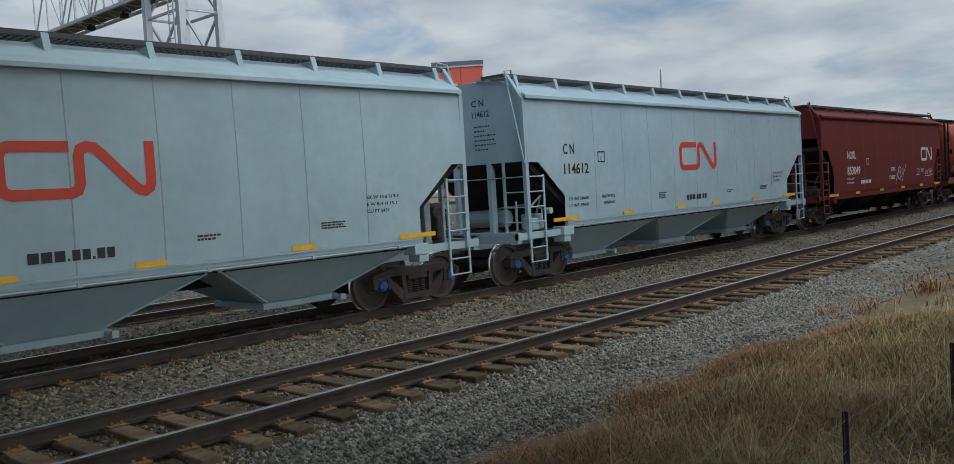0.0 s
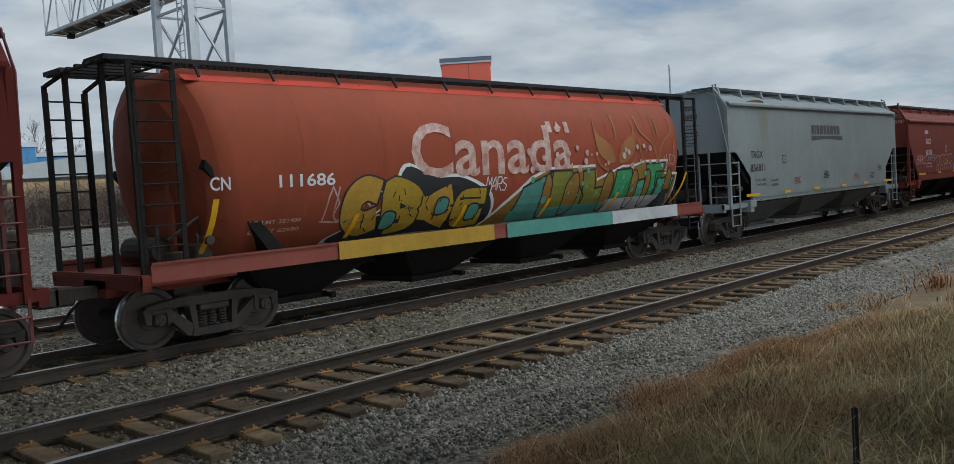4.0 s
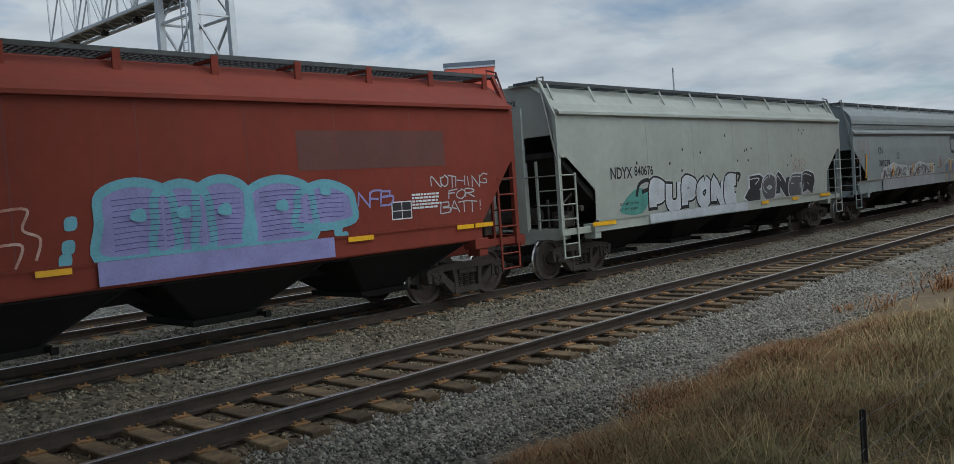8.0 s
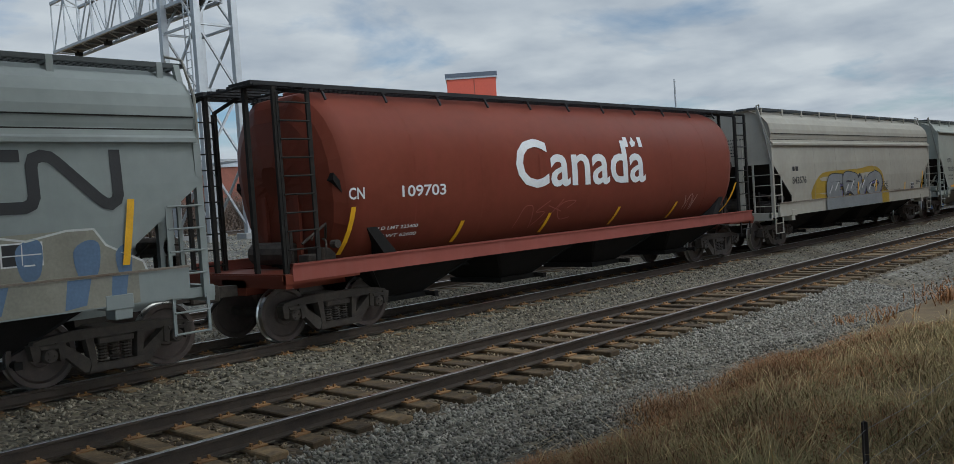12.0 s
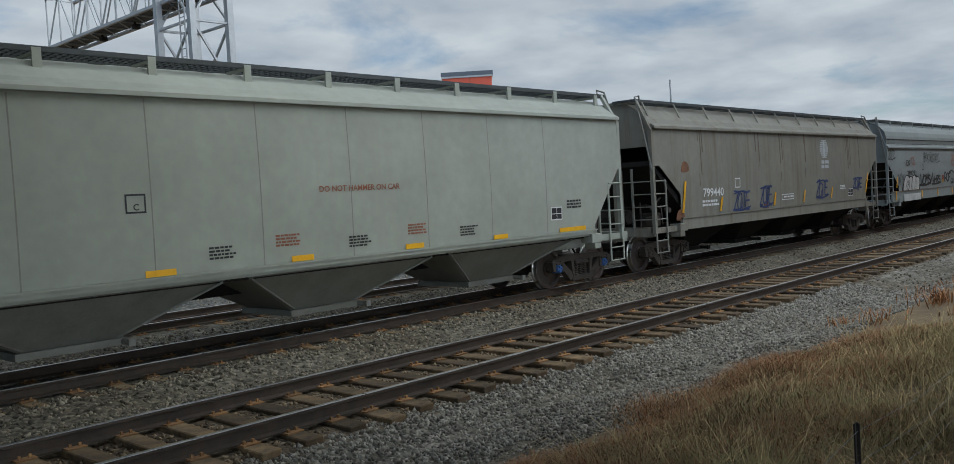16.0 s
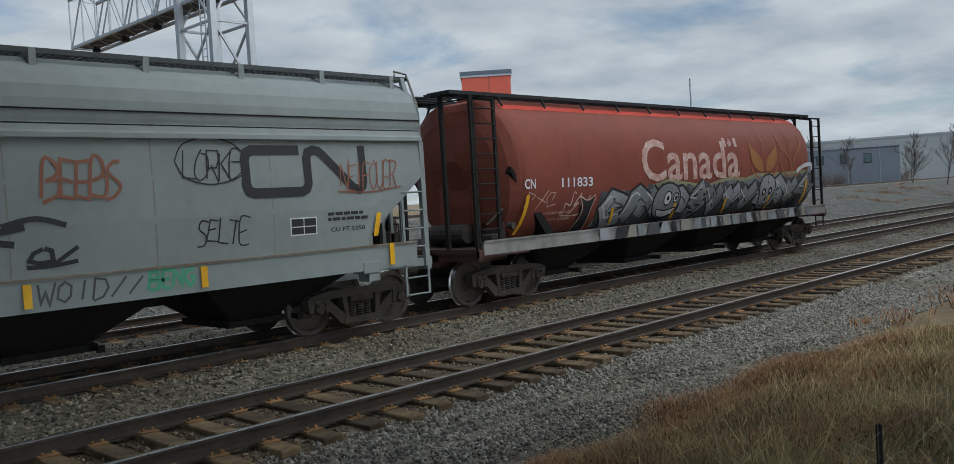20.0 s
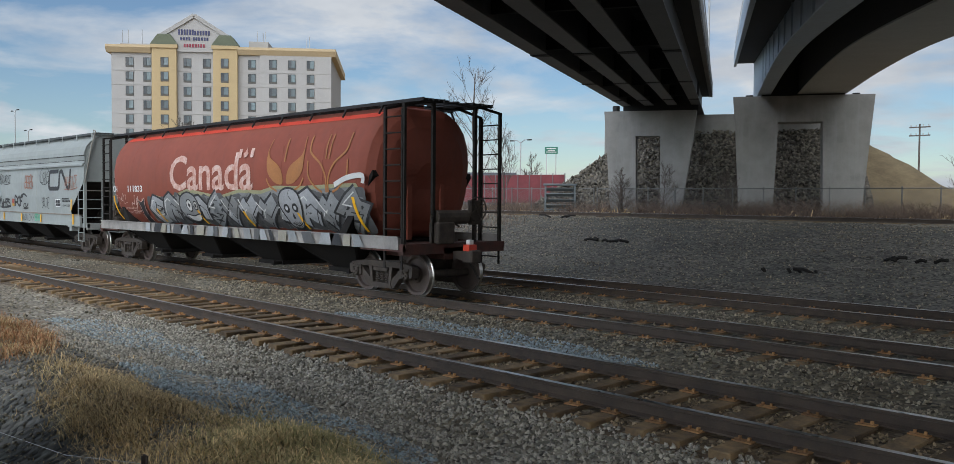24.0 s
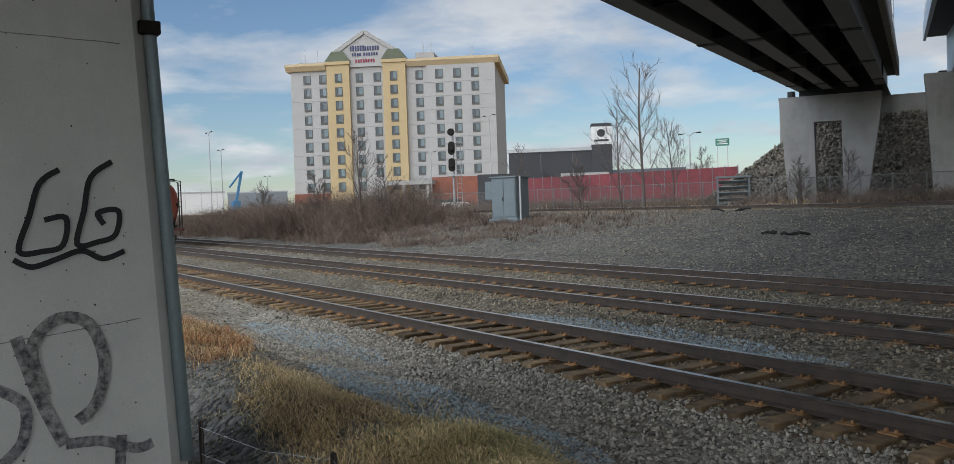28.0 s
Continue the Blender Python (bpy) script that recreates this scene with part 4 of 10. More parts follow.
        box(bm, x0, x1, -0.36, 0.36, 0.80, 1.12)
        xa, xb = sorted((s * (L / 2 - 0.75), s * (L / 2 - 0.62)))
        box(bm, xa, xb, -1.5, 1.5, 0.93, 1.16)
        xa, xb = sorted((s * cut, s * (L / 2 - 0.62)))
        box(bm, xa, xb, -1.52, -1.42, 1.0, 1.14)
        box(bm, xa, xb, 1.42, 1.52, 1.0, 1.14)
        part("end_sill", bm, deck, car)
        bm = bmesh.new()
        xa, xb = sorted((s * (L / 2 - 0.62), s * (L / 2 - 0.16)))
        box(bm, xa, xb, -0.10, 0.10, 0.80, 0.98)
        xa, xb = sorted((s * (L / 2 - 0.26), s * (L / 2 + 0.05)))
        box(bm, xa, xb, -0.17, 0.15, 0.74, 1.02, 0.03)
        part("coupler", bm, M["truck"], car)
        bm = bmesh.new()
        tube(bm, [(s * (L / 2 - 0.6), 0.22, 0.85), (s * (L / 2 - 0.35), 0.26, 0.62), (s * (L / 2 - 0.15), 0.2, 0.42), (s * (L / 2), 0.12, 0.40)], 0.025, 6)
        part("brake_hose", bm, M["black"], car)
        # corner posts
        for sy in (-1, 1):
            bm = bmesh.new()
            if style == "cyl":
                xp = s * (xe + 1.0)
                pm = M["black"]
                part("inner_post", boxm(xp - 0.035, xp + 0.035, sy * 0.62 - 0.04, sy * 0.62 + 0.04, 1.1, zt), pm, car)
                xq = s * (xe + 0.35)
                fb = bmesh.new()
                box(fb, xq - 0.03, xq + 0.03, sy * 1.42 - 0.03, sy * 1.42 + 0.03, 1.1, zt - 0.15)
                beam(fb, (xq, sy * 1.42, zt - 0.17), (xq, sy * 0.62, zt), 0.05)
                part("ladder_post", fb, pm, car)
                box(bm, xp - 0.035, xp + 0.035, sy * 1.42 - 0.03, sy * 1.42 + 0.03, 1.1, zt - 0.1)
                beam(bm, (xp, sy * 1.42, zt - 0.12), (xp, sy * 0.62, zt), 0.05)
            else:
                # box post up the corner, over the roof edge to the running boards
                pm = body
                xp = s * (xe + 0.01)
                ze = S["eave"] - 0.05
                box(bm, xp - 0.05, xp + 0.05, sy * 1.53 - 0.045, sy * 1.53 + 0.045, 1.0, ze)
                beam(bm, (xp, sy * 1.53, ze - 0.02), (xp, sy * 1.14, zt + 0.02), 0.09, 0.07)
                beam(bm, (xp, sy * 1.16, zt), (xp, sy * 0.3, zt), 0.07, 0.06)
            part("corner_post", bm, pm, car)
        # ladders on the camera side and the far side
        for sy in (-1, 1):
            if style == "cyl":
                a, b = sorted((s * (xe + 0.38), s * (xe + 0.96)))
                side_ladder(car, a, b, sy * 1.45, 0.62 if s > 0 else 1.1, zt - 0.2, 10, M["black"])
                continue
            lm = trim if k in (3, 12) else body
            xa, xb = s * (xe + 0.01), s * (xe - 0.52)
            bm = bmesh.new()
            for x in (xb,):
                box(bm, x - 0.025, x + 0.025, sy * 1.57 - 0.014, sy * 1.57 + 0.014, 1.06, 2.36)
            for x in (xa, xb):
                box(bm, x - 0.022, x + 0.022, sy * 1.57 - 0.012, sy * 1.57 + 0.012, 0.50, 1.06)
            box(bm, xa - 0.03, xa + 0.03, sy * 0.92 - 0.022, sy * 0.92 + 0.022, 1.06, 2.66 if k != 6 else zt)
            lad = part("ladder", bm, lm, car)
            for z in (0.52, 0.82, 1.36, 1.68, 2.0, 2.32):
                bm = bmesh.new()
                tube(bm, [(xa, sy * 1.585, z), (xb, sy * 1.585, z)], 0.016, 6)
                part("rung", bm, lm, lad)
                if z > 1.2:
                    bm = bmesh.new()
                    tube(bm, [(xa + s * 0.03, sy * 1.53, z), (xa + s * 0.03, sy * 0.92, z)], 0.016, 6)
                    part("end_rung", bm, lm, lad)
            # jacking pad under the sill where the side ends
            bm = bmesh.new()
            box(bm, *sorted((s * (cut - 0.22), s * (cut + 0.16))), *sorted((sy * 1.62, sy * 1.30)), 0.99, 1.19, 0.01)
            box(bm, *sorted((s * (cut - 0.10), s * (cut + 0.14))), *sorted((sy * 1.60, sy * 1.30)), 0.85, 0.99, 0.01)
            part("jacking_pad", bm, sill, car)
        if style != "cyl":
            # uprights and hand rail of the end platform
            for sy in (-1, 1):
                bm = bmesh.new()
                beam(bm, (s * (xe - 0.06), sy * 0.50, 1.10), (s * (xe - 0.06), sy * 0.50, S["zc"] + 0.10), 0.16, 0.10)
                part("end_post", bm, body, car)
            bm = bmesh.new()
            tube(bm, [(s * (xe + 0.05), -1.53, 2.32), (s * (xe + 0.05), 1.53, 2.32)], 0.016, 6)
            part("end_railing", bm, trim, car)
            if style in ("flats", "curve"):
                bm = bmesh.new()
                box(bm, *sorted((s * xe, s * (xe + 0.07))), -0.62, -0.38, 1.10, S["eave"] + 0.2)
                part("end_stiffener", bm, body, car)
        # brake gear on the platform
        bm = bmesh.new()
        if s < 0:
            tube(bm, [(s * (cut + 0.5), -0.3, 1.42), (s * (cut + 0.5), 0.75, 1.42)], 0.2, 12)
            box(bm, s * (cut + 0.2) - 0.15, s * (cut + 0.2) + 0.15, -1.0, -0.55, 1.14, 1.5, 0.03)
            tube(bm, [(s * (cut + 0.2), -0.9, 1.5), (s * (cut + 0.4), -1.2, 1.9), (s * (cut + 0.9), -1.2, 1.6)], 0.025, 6)
            tube(bm, [(s * (cut + 0.9), -0.9, 1.15), (s * (cut + 0.9), -0.9, 1.8)], 0.03, 6)
            tube(bm, [(s * (cut + 0.7), -1.2, 1.66), (s * (cut + 0.3), -0.7, 1.72), (s * (cut + 0.1), 0.4, 1.62)], 0.02, 6)
            tube(bm, [(s * (cut + 0.5), -1.3, 1.20), (s * (cut + 0.45), -1.25, 1.62), (s * (cut + 0.2), -0.8, 1.66)], 0.02, 6)
            box(bm, s * (cut + 0.75) - 0.12, s * (cut + 0.75) + 0.12, -1.30, -1.02, 1.16, 1.42, 0.02)
            tube(bm, [(s * (cut + 0.35), -1.44, 1.56), (s * (cut + 0.35), -1.30, 1.56)], 0.07, 10)
            part("brake_gear", bm, body if blue else M["truck"], car)
        else:
            xh = s * (L / 2 - 0.66)
            box(bm, xh - 0.10, xh + 0.02, 0.46, 0.78, 1.55, 2.1, 0.02)
            tube(bm, [(xh + 0.06, 0.62 + 0.27 * math.cos(a), 1.9 + 0.27 * math.sin(a)) for a in [q * 2 * math.pi / 14 for q in range(15)]], 0.02, 6)
            for a in (0.5, 2.07, 3.64, 5.21):
                tube(bm, [(xh + 0.04, 0.62, 1.9), (xh + 0.06, 0.62 + 0.27 * math.cos(a), 1.9 + 0.27 * math.sin(a))], 0.014, 5)
            tube(bm, [(xh, 0.62, 1.6), (xh, 0.60, 1.1), (xh - s * 0.4, 0.4, 0.95)], 0.018, 5)
            tube(bm, [(xh, -0.7, 1.14), (xh, -0.7, 1.75), (xh - s * 0.25, -0.2, 1.8), (xh - s * 0.3, 0.4, 1.5)], 0.022, 5)
            box(bm, xh - 0.18, xh + 0.14, -0.62, -0.12, 1.14, 1.62, 0.03)
            tube(bm, [(xh - s * 0.05, -0.55, 1.72), (xh - s * 0.05, 0.35, 1.72)], 0.16, 10)
            part("hand_brake", bm, M["truck"], car)
        # end roof platform and grab iron
        if style != "cyl":
            bm = bmesh.new()
            tube(bm, [(s * (xe - 0.15), -1.15, zt + 0.02), (s * (xe - 0.15), -1.15, zt + 0.14), (s * (xe + 0.1), -1.18, zt + 0.10), (s * (xe + 0.16), -1.35, 3.9), (s * (xe + 0.06), -1.55, 2.6)], 0.022, 6)
            part("grab_iron", bm, trim if k not in (1, 2, 5) else body, car)
        make_truck(car, s * (L - 3.87) / 2, blue)
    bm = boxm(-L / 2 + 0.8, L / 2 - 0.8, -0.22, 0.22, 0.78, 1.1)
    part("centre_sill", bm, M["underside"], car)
    if style == "cyl":
        for s in (-1, 1):
            xa, xb = sorted((s * (xe + 0.1), s * (xe + 1.1)))
            plat = part("end_platform", boxm(xa, xa + 0.05, -1.05, 1.05, zt - 0.03, zt - 0.002), dark, car)
            part("bearer", boxm(xb - 0.05, xb, -1.05, 1.05, zt - 0.03, zt - 0.002), dark, plat)
            for q in range(7):
                yy = -0.9 + q * 0.3
                part("board", boxm(xa, xb, yy - 0.05, yy + 0.05, zt, zt + 0.04), dark, plat)
            bm = boxm(xa, xb, -1.45, 1.45, 1.06, 1.14)
            part("deck", bm, deck, car)
            # braces on the barrel end
            bm = bmesh.new()
            x = s * (xe + 0.03)
            box(bm, x - 0.03, x + 0.03, -0.9, 0.9, 3.30, 3.42)
            box(bm, x - 0.03, x + 0.03, -0.55, -0.43, 1.2, 4.0)
            box(bm, x - 0.03, x + 0.03, 0.43, 0.55, 1.2, 4.0)
            part("end_brace", bm, body, car)
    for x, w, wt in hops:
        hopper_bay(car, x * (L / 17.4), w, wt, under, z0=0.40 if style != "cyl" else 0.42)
    return car


M["board_black"] = mat("black_grating", (0.025, 0.025, 0.026), 0.8, 0.1, (0.015, 0.015, 0.015), 5, 0.5)
M["board_grey"] = mat("grey_grating", (0.09, 0.10, 0.10), 0.7, 0.3, (0.06, 0.065, 0.065), 5, 0.5)

Q = (-3.60, 13.42, 30.12, 47.05, 64.28, 80.90, 98.43, 115.90, 133.29, 150.94, 168.32, 186.45, 204.16, 221.39, 239.15)


def run(t):
    """How far the train has gone after t seconds."""
    return 10.5 * t if t <= 20 else 210 + 10.68 * (t - 20)


C = {
    "ice": paint("pale_blue_grey_paint", (0.403, 0.505, 0.529), (0.33, 0.44, 0.46), 0.4),
    "maroon": paint("maroon_paint", (0.165, 0.034, 0.028), (0.15, 0.032, 0.026)),
    "rustred": paint("weathered_red_paint", (0.225, 0.050, 0.034), (0.16, 0.05, 0.036), 0.55),
    "sun_red": paint("sun_faded_orange_red", (0.335, 0.082, 0.042), (0.22, 0.068, 0.045), 0.55),
    "grey": paint("light_grey_paint", (0.295, 0.325, 0.308), (0.25, 0.265, 0.255)),
    "sage": paint("pale_green_grey_paint", (0.385, 0.40, 0.34), (0.35, 0.345, 0.29)),
    "cn_grey": paint("medium_grey_paint", (0.30, 0.325, 0.312), (0.245, 0.262, 0.255)),
    "beige": paint("dusty_beige_paint", (0.42, 0.39, 0.32), (0.36, 0.32, 0.25)),
    "dusty": paint("dirty_tan_grey_paint", (0.26, 0.248, 0.205), (0.15, 0.10, 0.062), 0.6),
    "deepred": paint("deep_red_paint", (0.189, 0.049, 0.030), (0.189, 0.043, 0.030), 0.45),
    "brown": paint("brown_red_paint", (0.255, 0.078, 0.053), (0.18, 0.066, 0.05), 0.5),
    "pinkred": paint("faded_sill_red", (0.30, 0.09, 0.07), (0.28, 0.10, 0.08), 0.6),
    "seam_grey": mat("grey_seam", (0.27, 0.32, 0.33), 0.5, 0, None, 4, 0.3),
    "seam_red": mat("red_seam", (0.16, 0.03, 0.024), 0.5, 0, None, 4, 0.3),
    "seam_tan": mat("tan_seam", (0.25, 0.24, 0.205), 0.6, 0, None, 4, 0.3),
    "metal": mat("worn_grey_steel", (0.30, 0.31, 0.30), 0.6, 0.3, (0.2, 0.19, 0.17), 6, 0.6),
}
H3 = ((-4.2, 4.0, 1.3), (0.0, 4.0, 1.3), (4.2, 4.0, 1.3))
H4 = ((-4.95, 2.9, 1.0), (-1.65, 2.9, 1.0), (1.65, 2.9, 1.0), (4.95, 2.9, 1.0))
SPEC = (
    # style, body, sill, hoppers, trim, bays, deck, blue caps, boards, label
    ("flat", "ice", "ice", "ice", "seam_grey", H3, "ice", True, "grey", "clean pale grey covered hopper with orange-red emblem, on the track"),
    ("flat", "ice", "ice", "ice", "seam_grey", H3, "ice", True, "grey", "clean pale grey covered hopper with orange-red emblem and black numbers"),
    ("flatm", "maroon", "maroon", None, "seam_red", H4, "maroon", False, "grey", "maroon covered hopper with white emblem and numbers"),
    ("cyl", "sun_red", "pinkred", None, "seam_red", H4, "rustred", False, "black", "faded orange-red cylindrical hopper with large green and gold graffiti"),
    ("flat", "grey", "grey", "hop_grey", "seam_grey", H3, "grey", False, "grey", "light grey covered hopper with dark wordmark and rust stain"),
    ("flatr", "rustred", "rustred", None, "seam_red", H4, "rustred", False, "grey", "red-brown covered hopper with pale blue bubble graffiti"),
    ("flats", "sage", "sage", None, "seam_tan", H4, "sage", False, "grey", "pale grey covered hopper with black and white graffiti along the sill"),
    ("curve", "cn_grey", "cn_grey", None, "seam_tan", H4, "cn_grey", False, "grey", "grey round-roofed hopper with black emblem and silver graffiti"),
    ("cyl", "deepred", "pinkred", None, "seam_red", H4, "deepred", False, "black", "deep red cylindrical hopper with white wordmark"),
    ("curve", "beige", "beige", None, "seam_tan", H4, "beige", False, "grey", "beige round-roofed hopper with silver and violet graffiti"),
    ("flatc", "sage", "sage", "hop_sage", "seam_tan", H3, "sage", True, "grey", "pale grey-green covered hopper with yellow sill markers"),
    ("flats", "dusty", "dusty", None, "seam_tan", H4, "dusty", False, "grey", "dirty tan-grey covered hopper with rust streaks and blue tags"),
    ("curve", "cn_grey", "cn_grey", None, "seam_tan", H4, "cn_grey", False, "grey", "grey round-roofed hopper with black emblem and many tags"),
    ("cyl", "brown", "sill_pale", None, "seam_red", H4, "deck_dark", False, "black", "weathered red cylindrical hopper with grey graffiti, last of the train"),
)
C["hop_grey"] = mat("dirty_grey_hopper", (0.16, 0.165, 0.16), 0.7, 0, (0.10, 0.10, 0.095), 2, 0.6)
C["hop_sage"] = mat("dusty_sage_hopper", (0.25, 0.25, 0.22), 0.7, 0, (0.18, 0.175, 0.15), 2, 0.6)
C["sill_pale"] = mat("pale_painted_sill", (0.36, 0.34, 0.31), 0.7, 0, (0.10, 0.09, 0.085), 1.6, 0.2, 20)
# darker, browner red for the last car's deck and end sills
C["deck_dark"] = mat("dark_red_deck", (0.10, 0.035, 0.026), 0.85, 0, (0.05, 0.026, 0.021), 3, 0.6, 20)
CARS = []
for k, (style, b, s, u, t, hops, deck, blue, board, label) in enumerate(SPEC, 1):
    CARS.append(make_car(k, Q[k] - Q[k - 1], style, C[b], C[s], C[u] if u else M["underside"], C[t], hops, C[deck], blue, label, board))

# Overpass: two parallel bridges that climb away from the camera
PHI = radians(30.5)
UX, UY = -math.sin(PHI), math.cos(PHI)
NX, NY = -math.cos(PHI), -math.sin(PHI)
GRADE = 0.0435


def bz(s):
    """Height of the girders' lower edge at s metres along the bridge."""
    return 6.0 + GRADE * s if s > 4 else 6.174 + 0.012 * (4 - s)


def bp(s, o, z=0.0):
    """A point s along the bridges, o to the left of the camera."""
    return Vector((UX * s + NX * o, UY * s + NY * o, z))


def sweep(bm, prof, ss):
    """Sweep a section of (o, height above the lower edge) along the bridge."""
    rings = [[bm.verts.new(bp(s, o, bz(s) + h(s) if callable(h) else bz(s) + h)) for o, h in prof] for s in ss]
    n = len(prof)
    for a, b in zip(rings, rings[1:]):
        for i in range(n):
            bm.faces.new((a[i], a[(i + 1) % n], b[(i + 1) % n], b[i]))
    bm.faces.new(rings[0]); bm.faces.new(rings[-1][::-1])


def make_bridge(name, o0, o1, girders, haunch, gw, label):
    br = tagged(empty(name), label, "bridge", kind="structure")
    ss = [-45 + i for i in range(113)] if haunch else [-45 + 4 * i for i in range(31)]
    def sag(s):
        return -haunch * (1 - min(1, abs(s - 60) / 34.0)) ** 1.8 + haunch * 0.35
    zero = (lambda s: sag(s)) if haunch else 0.0
    bm = bmesh.new()
    sweep(bm, [(o0, 1.55), (o1, 1.55), (o1, 1.85), (o0, 1.85)], ss)
    # deck underside takes the shade colour instead of concrete
    part("deck_slab", bm, M["girder_shade"], br)
    for o in girders:
        bm = bmesh.new()
        w = gw / 2
        bot = (lambda s: sag(s)) if haunch else 0.0
        # outer webs keep the lit paint, inner webs the shaded copy
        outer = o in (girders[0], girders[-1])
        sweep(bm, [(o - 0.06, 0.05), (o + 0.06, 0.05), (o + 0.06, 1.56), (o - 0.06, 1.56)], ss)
        g = part("girder", bm, M["girder"] if outer else M["girder_shade"], br)
        bm = bmesh.new()
        sweep(bm, [(o - w, 0.0), (o + w, 0.0), (o + w, 0.05), (o - w, 0.05)], ss)
        part("bottom_flange", bm, M["girder"], g)
        for s in range(-41, 65, 12):
            bm = bmesh.new()
            sweep(bm, [(o - w - 0.02, -0.03), (o + w + 0.02, -0.03), (o + w + 0.02, -0.002), (o - w - 0.02, -0.002)], [s, s + 0.5])
            part("splice_plate", bm, M["girder_shade"], g)
    for s in () if haunch else range(-40, 64, 8):
        for a, b in zip(girders, girders[1:]):
            bm = bmesh.new()
            beam(bm, bp(s, a, bz(s) + 0.75), bp(s, b, bz(s) + 0.75), 0.12, 0.9)
            part("cross_frame", bm, M["girder_shade"], br)
    for o in (o0, o1):
        bm = bmesh.new()
        i = 1 if o == min(o0, o1) else -1
        sweep(bm, [(o, 1.50), (o + i * 0.25, 1.50), (o + i * 0.25, 2.65), (o, 2.65)], ss)
        part("parapet", bm, M["concrete"], br)
        bm = bmesh.new()
        tube(bm, [bp(-45, o + i * 0.12, bz(-45) + 3.5), bp(66, o + i * 0.12, bz(66) + 3.5)], 0.03, 5)
        rail = part("railing", bm, M["galv"], br)
        for k in range(66):
            s = -40 + k * 1.6
            bm = bmesh.new()
            tube(bm, [bp(s, o + i * 0.12, bz(s) + 2.6), bp(s, o + i * 0.12, bz(s) + 3.5)], 0.03, 5)
            part("post", bm, M["galv"], rail)
    return br


M["deck"] = mat("deck_concrete", (0.30, 0.29, 0.27), 0.9, 0, (0.2, 0.195, 0.18), 0.8, 0.5, 20, 0.1)
make_bridge("bridge_1", 0.85, 7.45, [1.75, 3.3, 4.85, 6.4], 0.0, 0.62, "concrete and steel girder road bridge over the tracks")


def make_ramp():
    """The second bridge climbs faster: a plate girder and a box girder, both haunched over the pier."""
    br = tagged(empty("bridge_2"), "second road bridge with blue-grey haunched steel girders", "bridge", kind="structure")
    ss = [-45 + 4 * i for i in range(14)] + [11 + 1.0 * i for i in range(66)]
    low = lambda s: float(np.interp(s, [-45, 8, 15, 20, 25, 30, 35, 40, 50, 60, 68, 78], [5.4, 5.5, 6.0, 6.55, 7.1, 7.62, 8.1, 8.48, 8.95, 9.2, 9.5, 10.4])) - bz(s)
    soft = [low(s) for s in ss]
    smooth_low = lambda s: float(np.interp(s, ss, np.convolve(np.pad(soft, 4, "edge"), np.ones(9) / 9, "valid")))
    top = lambda s: 7.4 + 0.1 * max(0, s - 14) - 0.01 * max(0, 14 - s) - bz(s)
    def span(name, o0, o1, lo, hi, material, parent=None):
        bm = bmesh.new()
        sweep(bm, [(o0, lo), (o1, lo), (o1, hi), (o0, hi)], ss)
        return part(name, bm, material, parent or br)
    up = lambda d: (lambda s: top(s) + d)
    # deck slab and box webs coloured as the shade beneath the ramp
    span("deck_slab", -8.1, -1.0, up(0.0), up(0.3), M["girder_shade"])
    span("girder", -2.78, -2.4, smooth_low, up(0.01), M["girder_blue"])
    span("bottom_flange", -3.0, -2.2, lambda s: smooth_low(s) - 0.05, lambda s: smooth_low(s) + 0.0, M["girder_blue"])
    span("box_girder", -7.6, -4.7, smooth_low, up(0.01), M["girder_shade"])
    span("bottom_flange", -7.65, -4.65, lambda s: smooth_low(s) - 0.06, lambda s: smooth_low(s) - 0.002, M["girder_pale"])
    span("edge_beam", -1.0, -0.8, up(-0.25), up(0.9), M["girder_blue"])
    span("edge_beam", -8.3, -8.1, up(-0.05), up(1.1), M["concrete"])
    for s in range(14, 62, 4):
        bm = bmesh.new()
        lo, hi = bz(s) + smooth_low(s), bz(s) + top(s)
        beam(bm, bp(s, -2.37, lo + 0.05), bp(s, -2.37, hi), 0.06, 0.03)
        part("stiffener", bm, M["girder_blue"], br)
    rail = part("railing", (lambda b: (tube(b, [bp(-45, -0.9, bz(-45) + top(-45) + 1.75), bp(14, -0.9, 9.15), bp(76, -0.9, 15.35)], 0.03, 5), b)[1])(bmesh.new()), M["galv"], br)
    for k in range(60):
        s = -15 + k * 1.5
        bm = bmesh.new()
        z = bz(s) + top(s)
        tube(bm, [bp(s, -0.9, z + 0.85), bp(s, -0.9, z + 1.75)], 0.03, 5)
        part("post", bm, M["galv"], rail)


M["girder_blue"] = mat("blue_grey_girder_paint", (0.40, 0.47, 0.53), 0.5, 0.0, (0.32, 0.38, 0.43), 0.5, 0.4, 8, 0.03, streak=(0.24, 0.27, 0.29))
M["girder_pale"] = mat("pale_girder_paint", (0.36, 0.37, 0.36), 0.6, 0.0, (0.28, 0.29, 0.28), 0.5, 0.4, 8, 0.03)
make_ramp()
